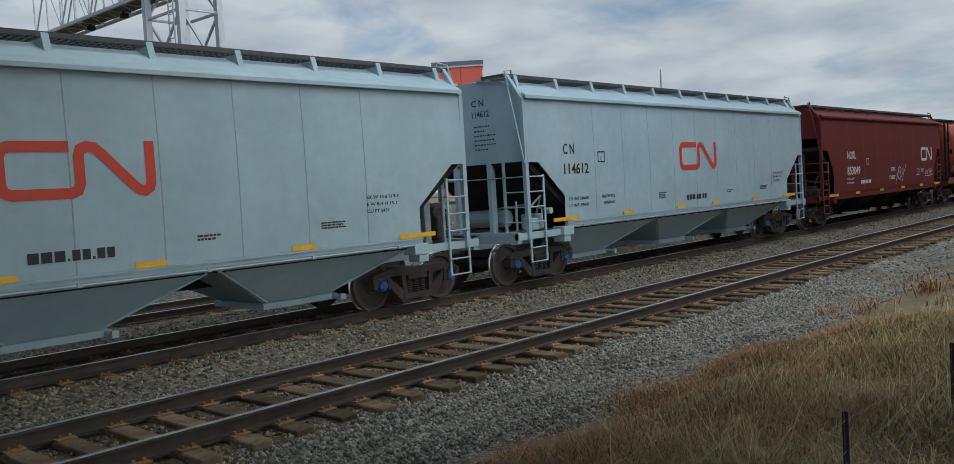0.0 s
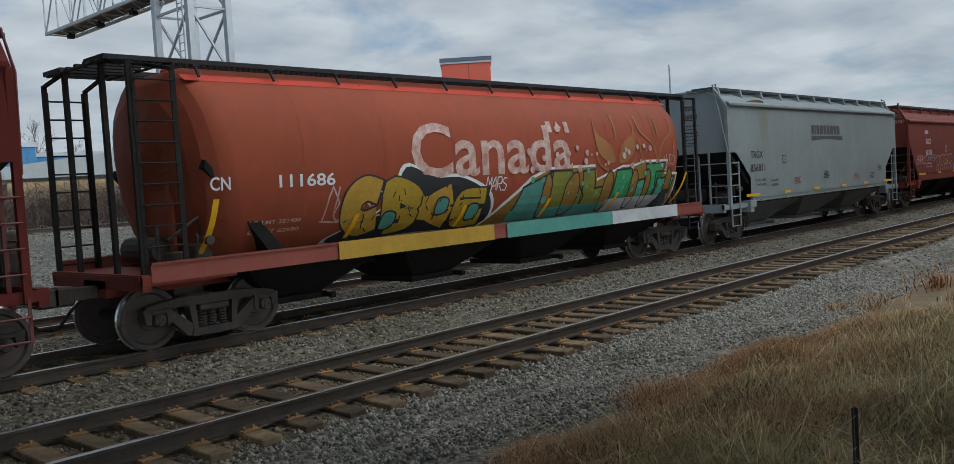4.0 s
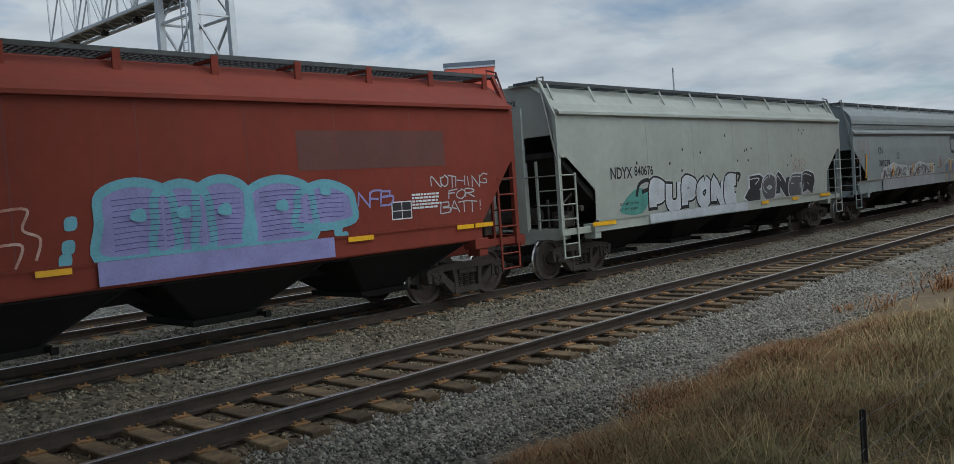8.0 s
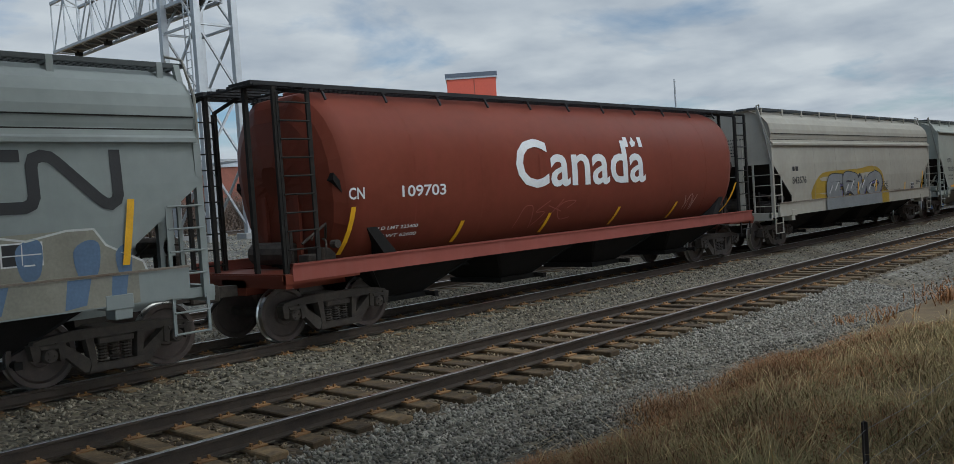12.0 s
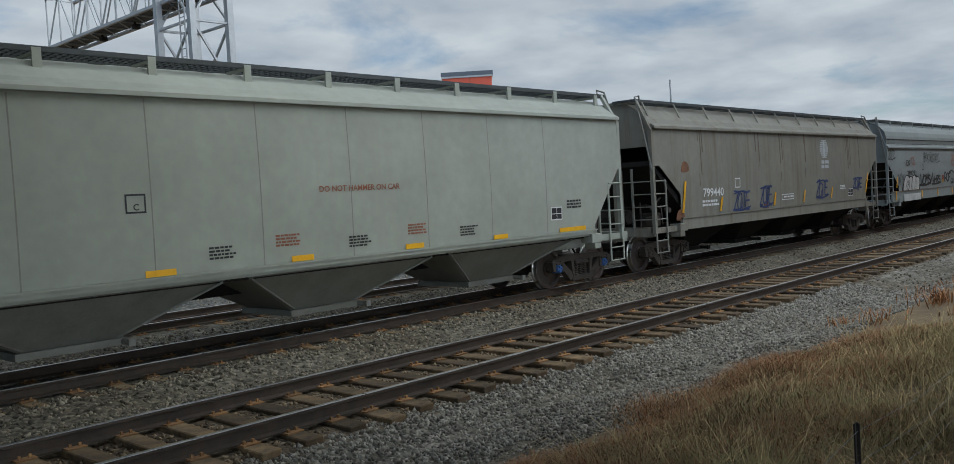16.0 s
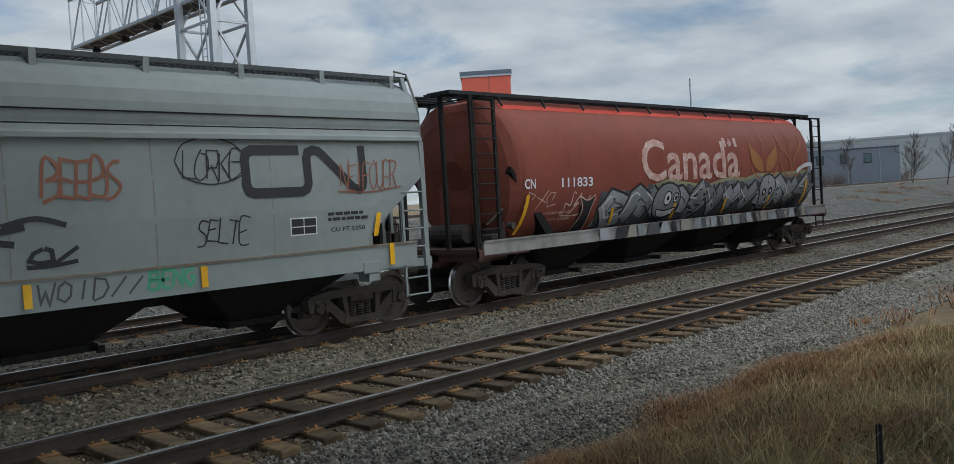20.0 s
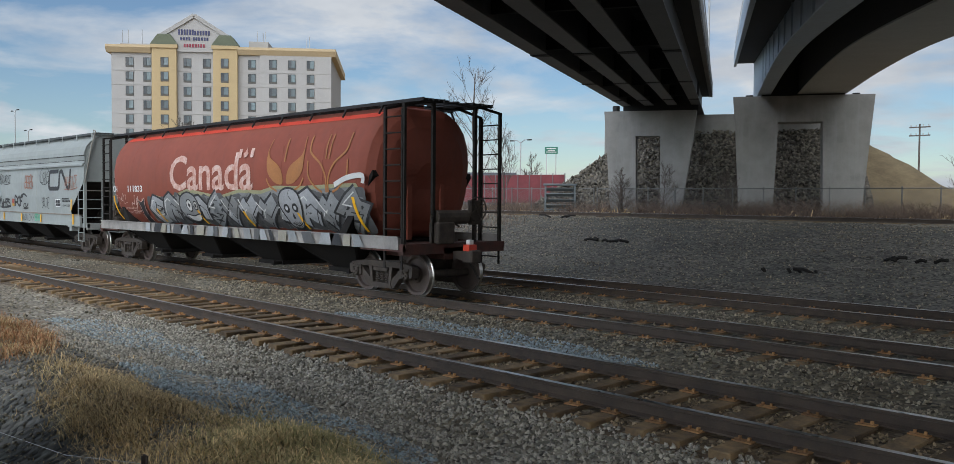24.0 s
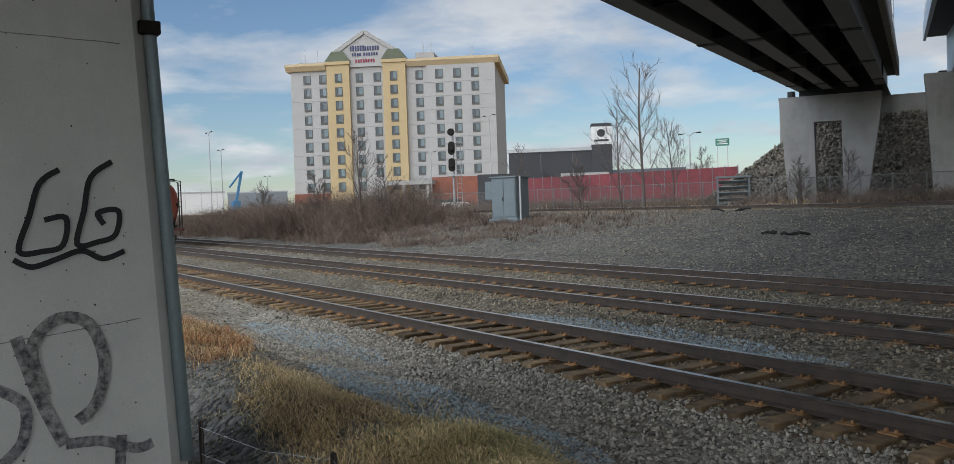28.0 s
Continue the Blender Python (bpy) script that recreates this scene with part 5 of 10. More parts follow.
for name, o0, o1, z0, z1 in (("bridge_1", 1.6, 6.6, 8.27, 10.15), ("bridge_2", -7.55, -2.45, 9.10, 11.9)):
    bm = bmesh.new()
    vs = [bp(60.7, o0), bp(60.7, o1), bp(61.3, o1), bp(61.3, o0)]
    prism(bm, [(v.x, v.y) for v in vs], "z", z0, z1)
    part("end_diaphragm", bm, M["girder_shade"], bpy.data.objects[name])


def make_pier(name, s, o0, o1, ztop, label, legs, seat):
    """Concrete portal: a cap over tapered legs."""
    p = tagged(empty(name), label, "bridge pier", kind="structure")
    bm = bmesh.new()
    h = ztop - 1.0
    # portal outline across the bridge, in (o, z)
    cap = 1.7
    def quad(pts, d0, d1):
        A = [bm.verts.new(bp(s + d0, o, z)) for o, z in pts]
        B = [bm.verts.new(bp(s + d1, o, z)) for o, z in pts]
        bm.faces.new(A); bm.faces.new(B[::-1])
        for i in range(len(pts)):
            j = (i + 1) % len(pts)
            bm.faces.new((A[i], B[i], B[j], A[j]))
    quad([(o0, ztop), (o1, ztop), (o1 - (0.15 if o1 > o0 else -0.15), ztop - cap), (o0 + (0.15 if o1 > o0 else -0.15), ztop - cap)], -0.7, 0.7)
    part("pier_cap", bm, M["concrete"], p)
    for a0, a1, b0, b1 in legs:
        bm = bmesh.new()
        A = [(a0, ztop - cap), (a1, ztop - cap), (b1, 0.6), (b0, 0.6)]
        X = [bm.verts.new(bp(s - 0.68, o, z)) for o, z in A]
        Y = [bm.verts.new(bp(s + 0.68, o, z)) for o, z in A]
        bm.faces.new(X); bm.faces.new(Y[::-1])
        for i in range(4):
            j = (i + 1) % 4
            bm.faces.new((X[i], Y[i], Y[j], X[j]))
        part("pier_leg", bm, M["concrete"], p)
    for f in (0.12, 0.37, 0.62, 0.88):
        o = o0 + (o1 - o0) * f
        bm = bmesh.new()
        tube(bm, [bp(s, o, ztop - 0.02), bp(s, o, seat)], 0.25, 8)
        part("bearing", bm, M["girder_shade"], p)


make_pier("bridge_pier_1", 61.0, 7.85, 1.70, 8.25, "two-legged concrete bridge pier", [(7.70, 5.70, 7.30, 5.60), (4.05, 1.85, 4.00, 2.75)], bz(61) + 0.02)
make_pier("bridge_pier_2", 61.0, -0.65, -9.3, 9.05, "two-legged concrete bridge pier of the second bridge", [(-0.8, -3.5, -1.15, -3.2), (-6.2, -9.15, -6.35, -8.55)], 9.2)


def make_near_pier():
    p = tagged(empty("bridge_pier_3"), "grey concrete bridge pier leg with graffiti and a drain pipe", "bridge pier", kind="structure")
    bm = bmesh.new()
    z0, z1 = -0.2, 6.05
    lo = [(-7.82, 1.80), (-7.98, 1.98), (-9.7, 1.98), (-9.7, -0.9), (-7.72, -0.9)]
    hi = [(-7.96, 1.58), (-8.12, 1.76), (-9.6, 1.76), (-9.6, -0.75), (-7.86, -0.75)]
    A = [bm.verts.new((x, y, z0)) for x, y in lo]
    B = [bm.verts.new((x, y, z1)) for x, y in hi]
    bm.faces.new(A); bm.faces.new(B[::-1])
    for i in range(5):
        j = (i + 1) % 5
        bm.faces.new((A[i], A[j], B[j], B[i]))
    part("pier_leg", bm, M["pillar"], p)
    bm = bmesh.new()
    tube(bm, [(-7.92, 1.955, -0.1), (-8.06, 1.735, 6.0)], 0.062, 14)
    part("drain_pipe", bm, M["pipe"], p, smooth=True)
    for z in (3.72,):
        k = (z + 0.1) / 6.1
        x, y = -7.92 - 0.14 * k, 1.955 - 0.22 * k
        bm = bmesh.new()
        box(bm, x - 0.085, x + 0.085, y - 0.10, y + 0.085, z - 0.06, z + 0.06, 0.01)
        box(bm, x - 0.02, x + 0.02, y - 0.2, y + 0.0, z - 0.04, z + 0.04)
        part("pipe_clamp", bm, M["black"], p)
    return p


M["pipe"] = mat("weathered_grey_pipe", (0.42, 0.51, 0.54), 0.5, 0.0, (0.32, 0.40, 0.43), 2, 0.5, 30, 0.03)
NEAR_PIER = make_near_pier()


def shading_wall():
    """Unseen wall added behind the camera; it cuts skylight on the right-hand cars."""
    tagged(finish("wall_south", boxm(19, 150, -12.5, -12.0, -0.5, 24.0), M["brick"]), "unseen brick wall added to shade the right of the train", "wall", kind="structure")


shading_wall()


# Signal gantry: lattice tower and cantilever arm over the upper track
def make_gantry():
    g = empty("signal_gantry", "galvanised lattice signal gantry with cantilever arm beside the upper track", "signal gantry")
    x0, x1, y0, y1, zt = 19.45, 21.25, 33.4, 36.2, 16.5
    zg = 1.0
    for x in (x0, x1):
        for y in (y0, y1):
            bm = bmesh.new()
            box(bm, x - 0.14, x + 0.14, y - 0.14, y + 0.14, zg, zt)
            part("tower_leg", bm, M["galv"], g)
            part("footing", boxm(x - 0.4, x + 0.4, y - 0.4, y + 0.4, 0.6, 1.42, 0.03), M["concrete"], g)
    def bar(name, a, b, w):
        bm = bmesh.new()
        beam(bm, a, b, w)
        part(name, bm, M["galv"], g)
    zz = [1.6, 4.6, 7.6, 10.4, 13.4, 16.3]
    for k, (a, b) in enumerate(zip(zz, zz[1:])):
        f = k % 2
        for y in (y0, y1):
            bar("tower_strut", (x0, y, b), (x1, y, b), 0.10)
            bar("tower_brace", (x0 if f else x1, y, a), (x1 if f else x0, y, b), 0.09)
        for x in (x0, x1):
            bar("tower_strut", (x, y0, b), (x, y1, b), 0.10)
            bar("tower_brace", (x, y0 if f else y1, a), (x, y1 if f else y0, b), 0.09)
    ya, yb, zb, zh = 34.0, 48.3, 11.6, 14.2
    xa, xb = 19.6, 21.1
    for x in (xa, xb):
        for z in (zb, zh):
            part("arm_chord", boxm(x - 0.07, x + 0.07, ya, yb, z - 0.07, z + 0.07), M["galv"], g)
    n = 9
    for i in range(n + 1):
        y = ya + (yb - ya) * i / n
        for x in (xa, xb):
            bar("arm_brace", (x, y, zb), (x, y, zh), 0.06)
        bar("arm_brace", (xa, y, zb), (xb, y, zb), 0.06)
        bar("arm_brace", (xa, y, zh), (xb, y, zh), 0.06)
        if i < n:
            y2 = ya + (yb - ya) * (i + 1) / n
            for x in (xa, xb):
                bar("arm_brace", (x, y, zb if i % 2 else zh), (x, y2, zh if i % 2 else zb), 0.06)
            bar("arm_brace", (xa, y, zb), (xb, y2, zb), 0.05)
            bar("arm_brace", (xa, y, zh), (xb, y2, zh), 0.05)
    part("walkway", boxm(xa + 0.2, xb - 0.2, ya, yb, zb + 0.05, zb + 0.10), M["board_grey"], g)
    for y in (40.0, 43.5, 47.0):
        bm = bmesh.new()
        tube(bm, [(20.3, y, zb - 0.05), (20.3, y, zb - 0.3)], 0.06, 6)
        box(bm, 20.2, 20.5, y - 0.15, y + 0.15, zb - 0.35, zb - 0.15)
        part("signal_mount", bm, M["black"], g)
    lad = part("ladder", boxm(19.18, 19.22, 33.5, 33.55, 1.3, 16.2), M["galv"], g)
    part("ladder_rail", boxm(19.18, 19.22, 33.9, 33.95, 1.3, 16.2), M["galv"], lad)
    z = 1.6
    while z < 16:
        part("rung", boxm(19.185, 19.215, 33.55, 33.9, z - 0.015, z + 0.015), M["galv"], lad)
        z += 0.33


make_gantry()


def polar(az, r, z=0.0):
    return Vector((-math.sin(radians(az)) * r, math.cos(radians(az)) * r, z))

# Markings and graffiti on the cars
G = {}
for nm, c in (("silver", (0.50, 0.52, 0.52)), ("midgrey", (0.24, 0.25, 0.25)), ("darkgrey", (0.09, 0.09, 0.09)), ("stone", (0.16, 0.165, 0.165)), ("gold", (0.48, 0.28, 0.03)), ("ochre", (0.30, 0.16, 0.025)), ("teal", (0.10, 0.31, 0.25)),
              ("green", (0.05, 0.32, 0.11)), ("olive", (0.22, 0.22, 0.03)), ("sky", (0.22, 0.32, 0.52)), ("cyan", (0.16, 0.42, 0.50)), ("lilac", (0.28, 0.27, 0.52)), ("violet", (0.10, 0.07, 0.25)), ("navy", (0.025, 0.05, 0.15)),
              ("redtag", (0.30, 0.07, 0.05)), ("brick", (0.30, 0.11, 0.06)), ("mint", (0.10, 0.40, 0.24)), ("offwhite", (0.60, 0.60, 0.57)), ("mustard", (0.42, 0.27, 0.02)), ("shadow", (0.20, 0.062, 0.042)), ("runs", (0.125, 0.085, 0.055)), ("overspray", (0.30, 0.29, 0.16)), ("umber", (0.125, 0.042, 0.032)), ("overspray_tan", (0.29, 0.27, 0.215)), ("denim", (0.12, 0.19, 0.30)), ("violet_pale", (0.17, 0.14, 0.34)), ("stone_pale", (0.33, 0.34, 0.345)), ("stone_mid", (0.20, 0.205, 0.20)), ("leaf", (0.36, 0.145, 0.04))):
    G[nm] = mat("spray_" + nm, c, 0.6, 0, tuple(v * 0.72 for v in c), 2.2, 0.6, 26, 0.0)


def marker(car, x0, x1, z0, z1, y=1.645, lean=0.0, label="yellow reflective marker"):
    bm = bmesh.new()
    vs = [(x0, z0), (x1, z0), (x1 + lean, z1), (x0 + lean, z1)]
    prism(bm, vs, "y", -y, -y + 0.012)
    part("reflector", bm, M["yellow"], car, label)


def strip(car, style, x, z0, z1, lean=0.0):
    """An upright reflector bar laid on the side."""
    w = 0.10
    n = 4
    bm = bmesh.new()
    L, R = [], []
    for i in range(n + 1):
        t = i / n
        z = z0 + (z1 - z0) * t
        xx = x + lean * t
        L.append(bm.verts.new((xx - w / 2, -surf(style, z) - 0.036, z)))
        R.append(bm.verts.new((xx + w / 2, -surf(style, z) - 0.036, z)))
    for i in range(n):
        bm.faces.new((L[i], R[i], R[i + 1], L[i + 1]))
    part("reflector", bm, M["yellow"], car, "yellow reflective strip")


def frame_box(car, style, x0, x1, z0, z1, material, t=0.025):
    strokes(car, style, [[(x0, z0), (x1, z0), (x1, z1), (x0, z1), (x0, z0 - t / 2)]], t, material, "stencil_frame", 0.008, False)


def panel_sq(car, style, x0, x1, z0, z1):
    """Black consolidated stencil panel with white rules."""
    rect(car, style, x0, x1, z0, z1, M["ink"], "stencil_panel", 0.007)
    frame_box(car, style, x0 - 0.01, x1 + 0.01, z0 - 0.01, z1 + 0.01, M["white"], 0.02)
    w, h = x1 - x0, z1 - z0
    strokes(car, style, [[(x0, z0 + h * 0.48), (x1, z0 + h * 0.48)], [(x0 + w * 0.5, z0), (x0 + w * 0.5, z1)]], 0.014, M["white"], "stencil_rule", 0.011, False)


# abstract strokes: hook, bolt, arch, curl, fork, cup, crossed slash, step
SKEL = (
    (((0.1, 0.0), (0.2, 1.0), (0.75, 0.85), (0.6, 0.5)),),
    (((0.9, 1.0), (0.2, 0.55), (0.8, 0.45), (0.1, 0.0)),),
    (((0.0, 0.0), (0.15, 0.8), (0.55, 1.0), (0.9, 0.7), (0.85, 0.0)),),
    (((1.0, 0.1), (0.3, 0.0), (0.0, 0.5), (0.35, 1.0), (0.9, 0.8), (0.55, 0.45)),),
    (((0.0, 0.9), (0.45, 0.35), (1.0, 1.0)), ((0.45, 0.4), (0.35, 0.0))),
    (((0.05, 1.0), (0.0, 0.25), (0.5, 0.0), (1.0, 0.3), (0.95, 0.95)),),
    (((0.1, 0.0), (0.9, 1.0)), ((0.1, 0.7), (0.9, 0.4))),
    (((0.0, 0.15), (0.35, 0.05), (0.4, 0.6), (0.75, 0.55), (0.8, 1.0), (1.1, 0.95)),),
)


def skeleton(rng, a, b, z0, z1, lean, jit):
    """Strokes of one wild-style letter in a rectangle."""
    w, h = b - a, z1 - z0
    out = []
    for line in rng.choice(SKEL):
        out.append([(a + w * (x + rng.uniform(-jit, jit)) + lean * h * (z - 0.5), z0 + h * (z + rng.uniform(-jit, jit))) for x, z in line])
    return out


def dense(pts, n=5):
    out = []
    for (x0, z0), (x1, z1) in zip(pts, pts[1:]):
        out += [(x0 + (x1 - x0) * i / n, z0 + (z1 - z0) * i / n) for i in range(n)]
    return out + [pts[-1]]


# stroke letters, as polylines in a unit square
GLYPH = {
    "A": "0,0 .42,1 .60,1 1,0|.2,.36 .8,.36", "B": "0,0 0,1 .75,.95 .78,.62 .1,.52|.1,.52 1,.45 .95,.05 0,0", "C": "1,.85 .5,1 .05,.7 .05,.3 .5,0 1,.18", "D": "0,0 0,1 .7,.9 1,.5 .7,.08 0,0",
    "E": "1,1 .05,.97 .05,.03 1,0|.05,.52 .8,.52", "F": "1,1 .05,.97 .05,0|.05,.55 .8,.55", "G": "1,.85 .5,1 .05,.7 .05,.3 .5,0 .95,.15 .95,.45 .55,.45", "H": "0,0 .05,1|.95,0 1,1|.05,.5 .95,.5",
    "I": ".5,0 .5,1", "J": ".9,1 .9,.2 .5,0 .1,.2", "K": "0,0 .05,1|1,1 .1,.5 1,0", "L": "0,1 .05,.03 1,0", "M": "0,0 .1,1 .5,.35 .9,1 1,0", "N": "0,0 .05,1 .95,0 1,1", "O": ".5,1 .05,.75 .05,.25 .5,0 .95,.25 .95,.75 .5,1",
    "P": ".05,0 0,1 .8,.97 .95,.72 .75,.5 .05,.45", "R": ".05,0 0,1 .8,.97 .95,.75 .75,.52 .05,.48|.4,.48 1,0", "S": ".95,.9 .4,1 .05,.75 .9,.35 .75,.05 .05,.08", "T": "0,1 1,.97|.5,1 .5,0", "U": "0,1 .05,.2 .5,0 .95,.2 1,1",
    "V": "0,1 .5,0 1,1", "W": "0,1 .25,0 .5,.7 .75,0 1,1", "X": "0,0 1,1|0,1 1,0", "Y": "0,1 .5,.5 1,1|.5,.5 .45,0", "Z": "0,1 1,1 0,.05 1,0", "!": ".5,1 .45,.3|.45,.08 .45,0", "/": "0,0 1,1", "%": "0,0 1,1|.1,.9 .3,.75|.7,.3 .9,.1", "'": ".6,1 .4,.7", ".": ".4,.0 .6,.08",
}


def glyph(ch, rng, a, b, z0, z1, lean, jit):
    """Strokes of one letter in a rectangle, leaning and unsteady."""
    w, h = b - a, z1 - z0
    out = []
    for line in GLYPH[ch].split("|"):
        pts = [tuple(float(v) for v in p.split(",")) for p in line.split()]
        out.append([(a + w * (x + rng.uniform(-jit, jit)) + lean * h * (z - 0.5), z0 + h * (z + rng.uniform(-jit, jit))) for x, z in pts])
    return out


def tag(car, style, x0, x1, z0, z1, n, w, material, seed, label="", text="", lean=0.12):
    """A hand-style scrawl of leaning, crossing strokes filling a rectangle: abstract, or the letters of text."""
    rng = random.Random(seed)
    W_, H_ = x1 - x0, z1 - z0
    k = len(text) or max(3, n // 3)
    lines = []
    for j in range(k):
        up = rng.uniform(-0.10, 0.10) * H_
        if text:
            if text[j] == " ":
                continue
            a, b = x0 + W_ * (j + 0.06) / k, x0 + W_ * (j + 0.98) / k
            got = glyph(text[j], rng, a, b + 0.12 * (b - a), z0 + up, z1 + up * 0.5, lean, 0.10)
        else:
            a, b = x0 + W_ * (j - 0.12) / k, x0 + W_ * (j + 1.12) / k
            got = skeleton(rng, a, b, z0 + up, z1 + up * 0.5, rng.uniform(0.05, 0.35), 0.14)
        for line in got:
            lines.append(dense(line, 3) if rng.random() < 0.45 or len(line) < 3 else spline(line, 5))
    if rng.random() < 0.4:
        lines.append(spline([(x0 - 0.05 * W_, z0 - 0.02), (x0 + 0.5 * W_, z0 - 0.1 * H_), (x1 + 0.08 * W_, z0 + 0.08 * H_)]))
    return strokes(car, style, lines, w, material, "graffiti", 0.010, False, label)


def bubble(car, style, text, x0, x1, z0, z1, fat, fill, outline, w, seed, lift=0.0, lean=0.0, hi=None, z1b=None):
    """A word in fat round letters that overlap: outline first, then the filling, letter over letter."""
    rng = random.Random(seed)
    step = (x1 - x0) / len(text)
    for j, ch in enumerate(text):
        top = (z1 if z1b is None else z1 + (z1b - z1) * j / max(1, len(text) - 1)) + rng.uniform(-0.05, 0.04)
        f = fat * min(step, top - z0) * rng.uniform(0.92, 1.08)
        a, b = x0 + step * j + f * 0.42, x0 + step * (j + 1) - f * 0.36
        rows = [spline(p, 5) if len(p) > 2 else dense(p) for p in glyph(ch, rng, a, b, z0 + f * 0.5, top - f * 0.5, lean, 0.04)]
        ink_fill = fill[j % len(fill)]
        o = 0.011 + lift + 0.0022 * j
        for q, pts in enumerate(rows):
            grown = [(2 * pts[0][0] - pts[1][0], 2 * pts[0][1] - pts[1][1])] + pts
            strokes(car, style, [grown], f + 2 * w, outline, "graffiti_outline", o, False)
        for q, pts in enumerate(rows):
            strokes(car, style, [pts], f, ink_fill, "graffiti", o + 0.0007 + 0.0002 * q, False)
        if hi:
            for pts in rows:
                strokes(car, style, [[(x - f * 0.28, z + f * 0.22) for x, z in pts][: max(3, len(pts) // 2)]], w * 0.55, hi, "graffiti_highlight", o + 0.0014, False)


def blob(car, style, pts, fill, outline, w, name="graffiti", lift=0.0, label=""):
    """A painted letter shape: smooth filled outline with a border line."""
    P = spline(pts, 5, True)
    if fill:
        bm = bmesh.new()
        f = bm.faces.new([bm.verts.new((x, 0, z)) for x, z in P])
        bmesh.ops.triangulate(bm, faces=[f])
        if style != "cyl":
            g = bm.verts[:] + bm.edges[:] + bm.faces[:]
            bmesh.ops.bisect_plane(bm, geom=g, plane_co=(0, 0, 1.8), plane_no=(0, 0, 1))
        map_side(bm, style, 0.010 + lift)
        part(name, bm, fill, car, label)
    if outline:
        bm = bmesh.new()
        ribbon(bm, P + [P[0], P[1]], w)
        map_side(bm, style, 0.014 + lift)
        part(name + "_outline", bm, outline, car)


def letter(x0, x1, z0, z1, rng, square=0.3):
    w, h = x1 - x0, z1 - z0
    base = [(0.02, 0.05), (0.35, -0.02), (0.5, 0.12), (0.68, -0.02), (1.0, 0.04), (1.02, 0.5), (0.98, 0.95), (0.62, 1.02), (0.45, 0.9), (0.05, 1.0), (-0.03, 0.5)]
    return [(x0 + w * (a + rng.uniform(-0.09, 0.09)), z0 + h * (b + rng.uniform(-0.07, 0.07))) for a, b in base]


def piece(car, style, x0, x1, z0, z1, n, fills, outline, w, seed, glow=None, zl=None, inner=None, bubbly=False, shade=None, wide=0.36):
    """A row of interlocking thick-stroked letters with outline and highlight; zl is the height at the far end."""
    rng = random.Random(seed)
    zl = zl or z1
    step = (x1 - x0) / n
    if glow:
        for i in range(n):
            top = z1 + (zl - z1) * i / max(1, n - 1)
            blob(car, style, letter(x0 + step * (i - 0.15), x0 + step * (i + 1.2), z0 - 0.03, top + 0.13, rng), glow, None, 0, "graffiti_halo", -0.005)
    for i in range(n):
        top = z1 + (zl - z1) * i / max(1, n - 1) + rng.uniform(-0.08, 0.08)
        a, b = x0 + step * (i - 0.02), x0 + step * (i + 0.98)
        wf = min(wide * step, wide * (top - z0)) * rng.uniform(0.9, 1.2)
        back = 0.002 * (i % 2)
        blob(car, style, letter(a - 0.1 * step, b + 0.1 * step, z0, top, rng), shade or (outline if i % 3 else G["darkgrey"]), None, 0, "graffiti_shade", -0.003 + back * 0.3)
        lift = 0.004 * (i % 4)
        for q, line in enumerate(skeleton(rng, a + 0.15 * step, b - 0.1 * step, z0 + wf * 0.35, top - wf * 0.35, rng.uniform(-0.1, 0.3), 0.09)):
            pts = spline(line, 6) if bubbly and len(line) > 2 else dense(line)
            o = 0.011 + lift + 0.0018 * q
            strokes(car, style, [pts], wf + 2 * w, outline, "graffiti_outline", o, False)
            strokes(car, style, [pts], wf, fills[(i + q) % len(fills)], "graffiti", o + 0.0008, False)
            edge = [(x - wf * 0.30, z + wf * 0.16) for x, z in pts]
            strokes(car, style, [edge[: len(edge) * 2 // 3]], w * 0.5, inner or G["offwhite"], "graffiti_highlight", o + 0.0016, False)
            core = [(x + wf * 0.22, z - wf * 0.2) for x, z in pts]
            strokes(car, style, [core[len(core) // 3:]], w * 0.45, outline, "graffiti_line", o + 0.0016, False)


END_MARK = {2: ("C N", "114612"), 3: ("NOKL", "853049"), 5: ("TRGX", "856811"), 6: ("GACX", "63189"), 7: ("NDYX", "840676"), 11: ("CITX", "701192")}


def end_print(car, k, material, rows=6):
    """Reporting mark, number and small print on the end wall that leads."""
    S = STY[SPEC[k - 1][0]]
    x = -(S["xe"] + (Q[k] - Q[k - 1] - 17.4) / 2) - 0.008
    for i, word in enumerate(END_MARK.get(k, ())):
        end_lettering(car, x, word, -0.10 if k != 6 else -0.92, 3.92 - 0.24 * i, 0.14, 0.36 if i == 0 else 0.50, material)
    rng = random.Random(k)
    bm = bmesh.new()
    for r in range(rows):
        z = 3.46 - 0.10 * r
        y = -0.14
        while y > -0.14 - 0.62 * rng.uniform(0.5, 1.0):
            w = rng.uniform(0.03, 0.07)
            bm.faces.new([bm.verts.new(p) for p in ((x, y, z), (x, y - w, z), (x, y - w, z + 0.032), (x, y, z + 0.032))])
            y -= w + 0.03
    part("small_print", bm, material, car)


def address(car, style, x, z, w, h, material):
    """A line of letter-sized bars with two points in it."""
    x0 = x
    for k, u in enumerate((1.3, 1.3, 1.3, 0.3, 1.0, 1.0, 0.3, 1.0, 1.0)):
        d = w * u / 10.6
        rect(car, style, x0, x0 + d, z, z + (h if u > 0.5 else h * 0.25), material, "web_address", 0.008)
        x0 += d + w * 0.025


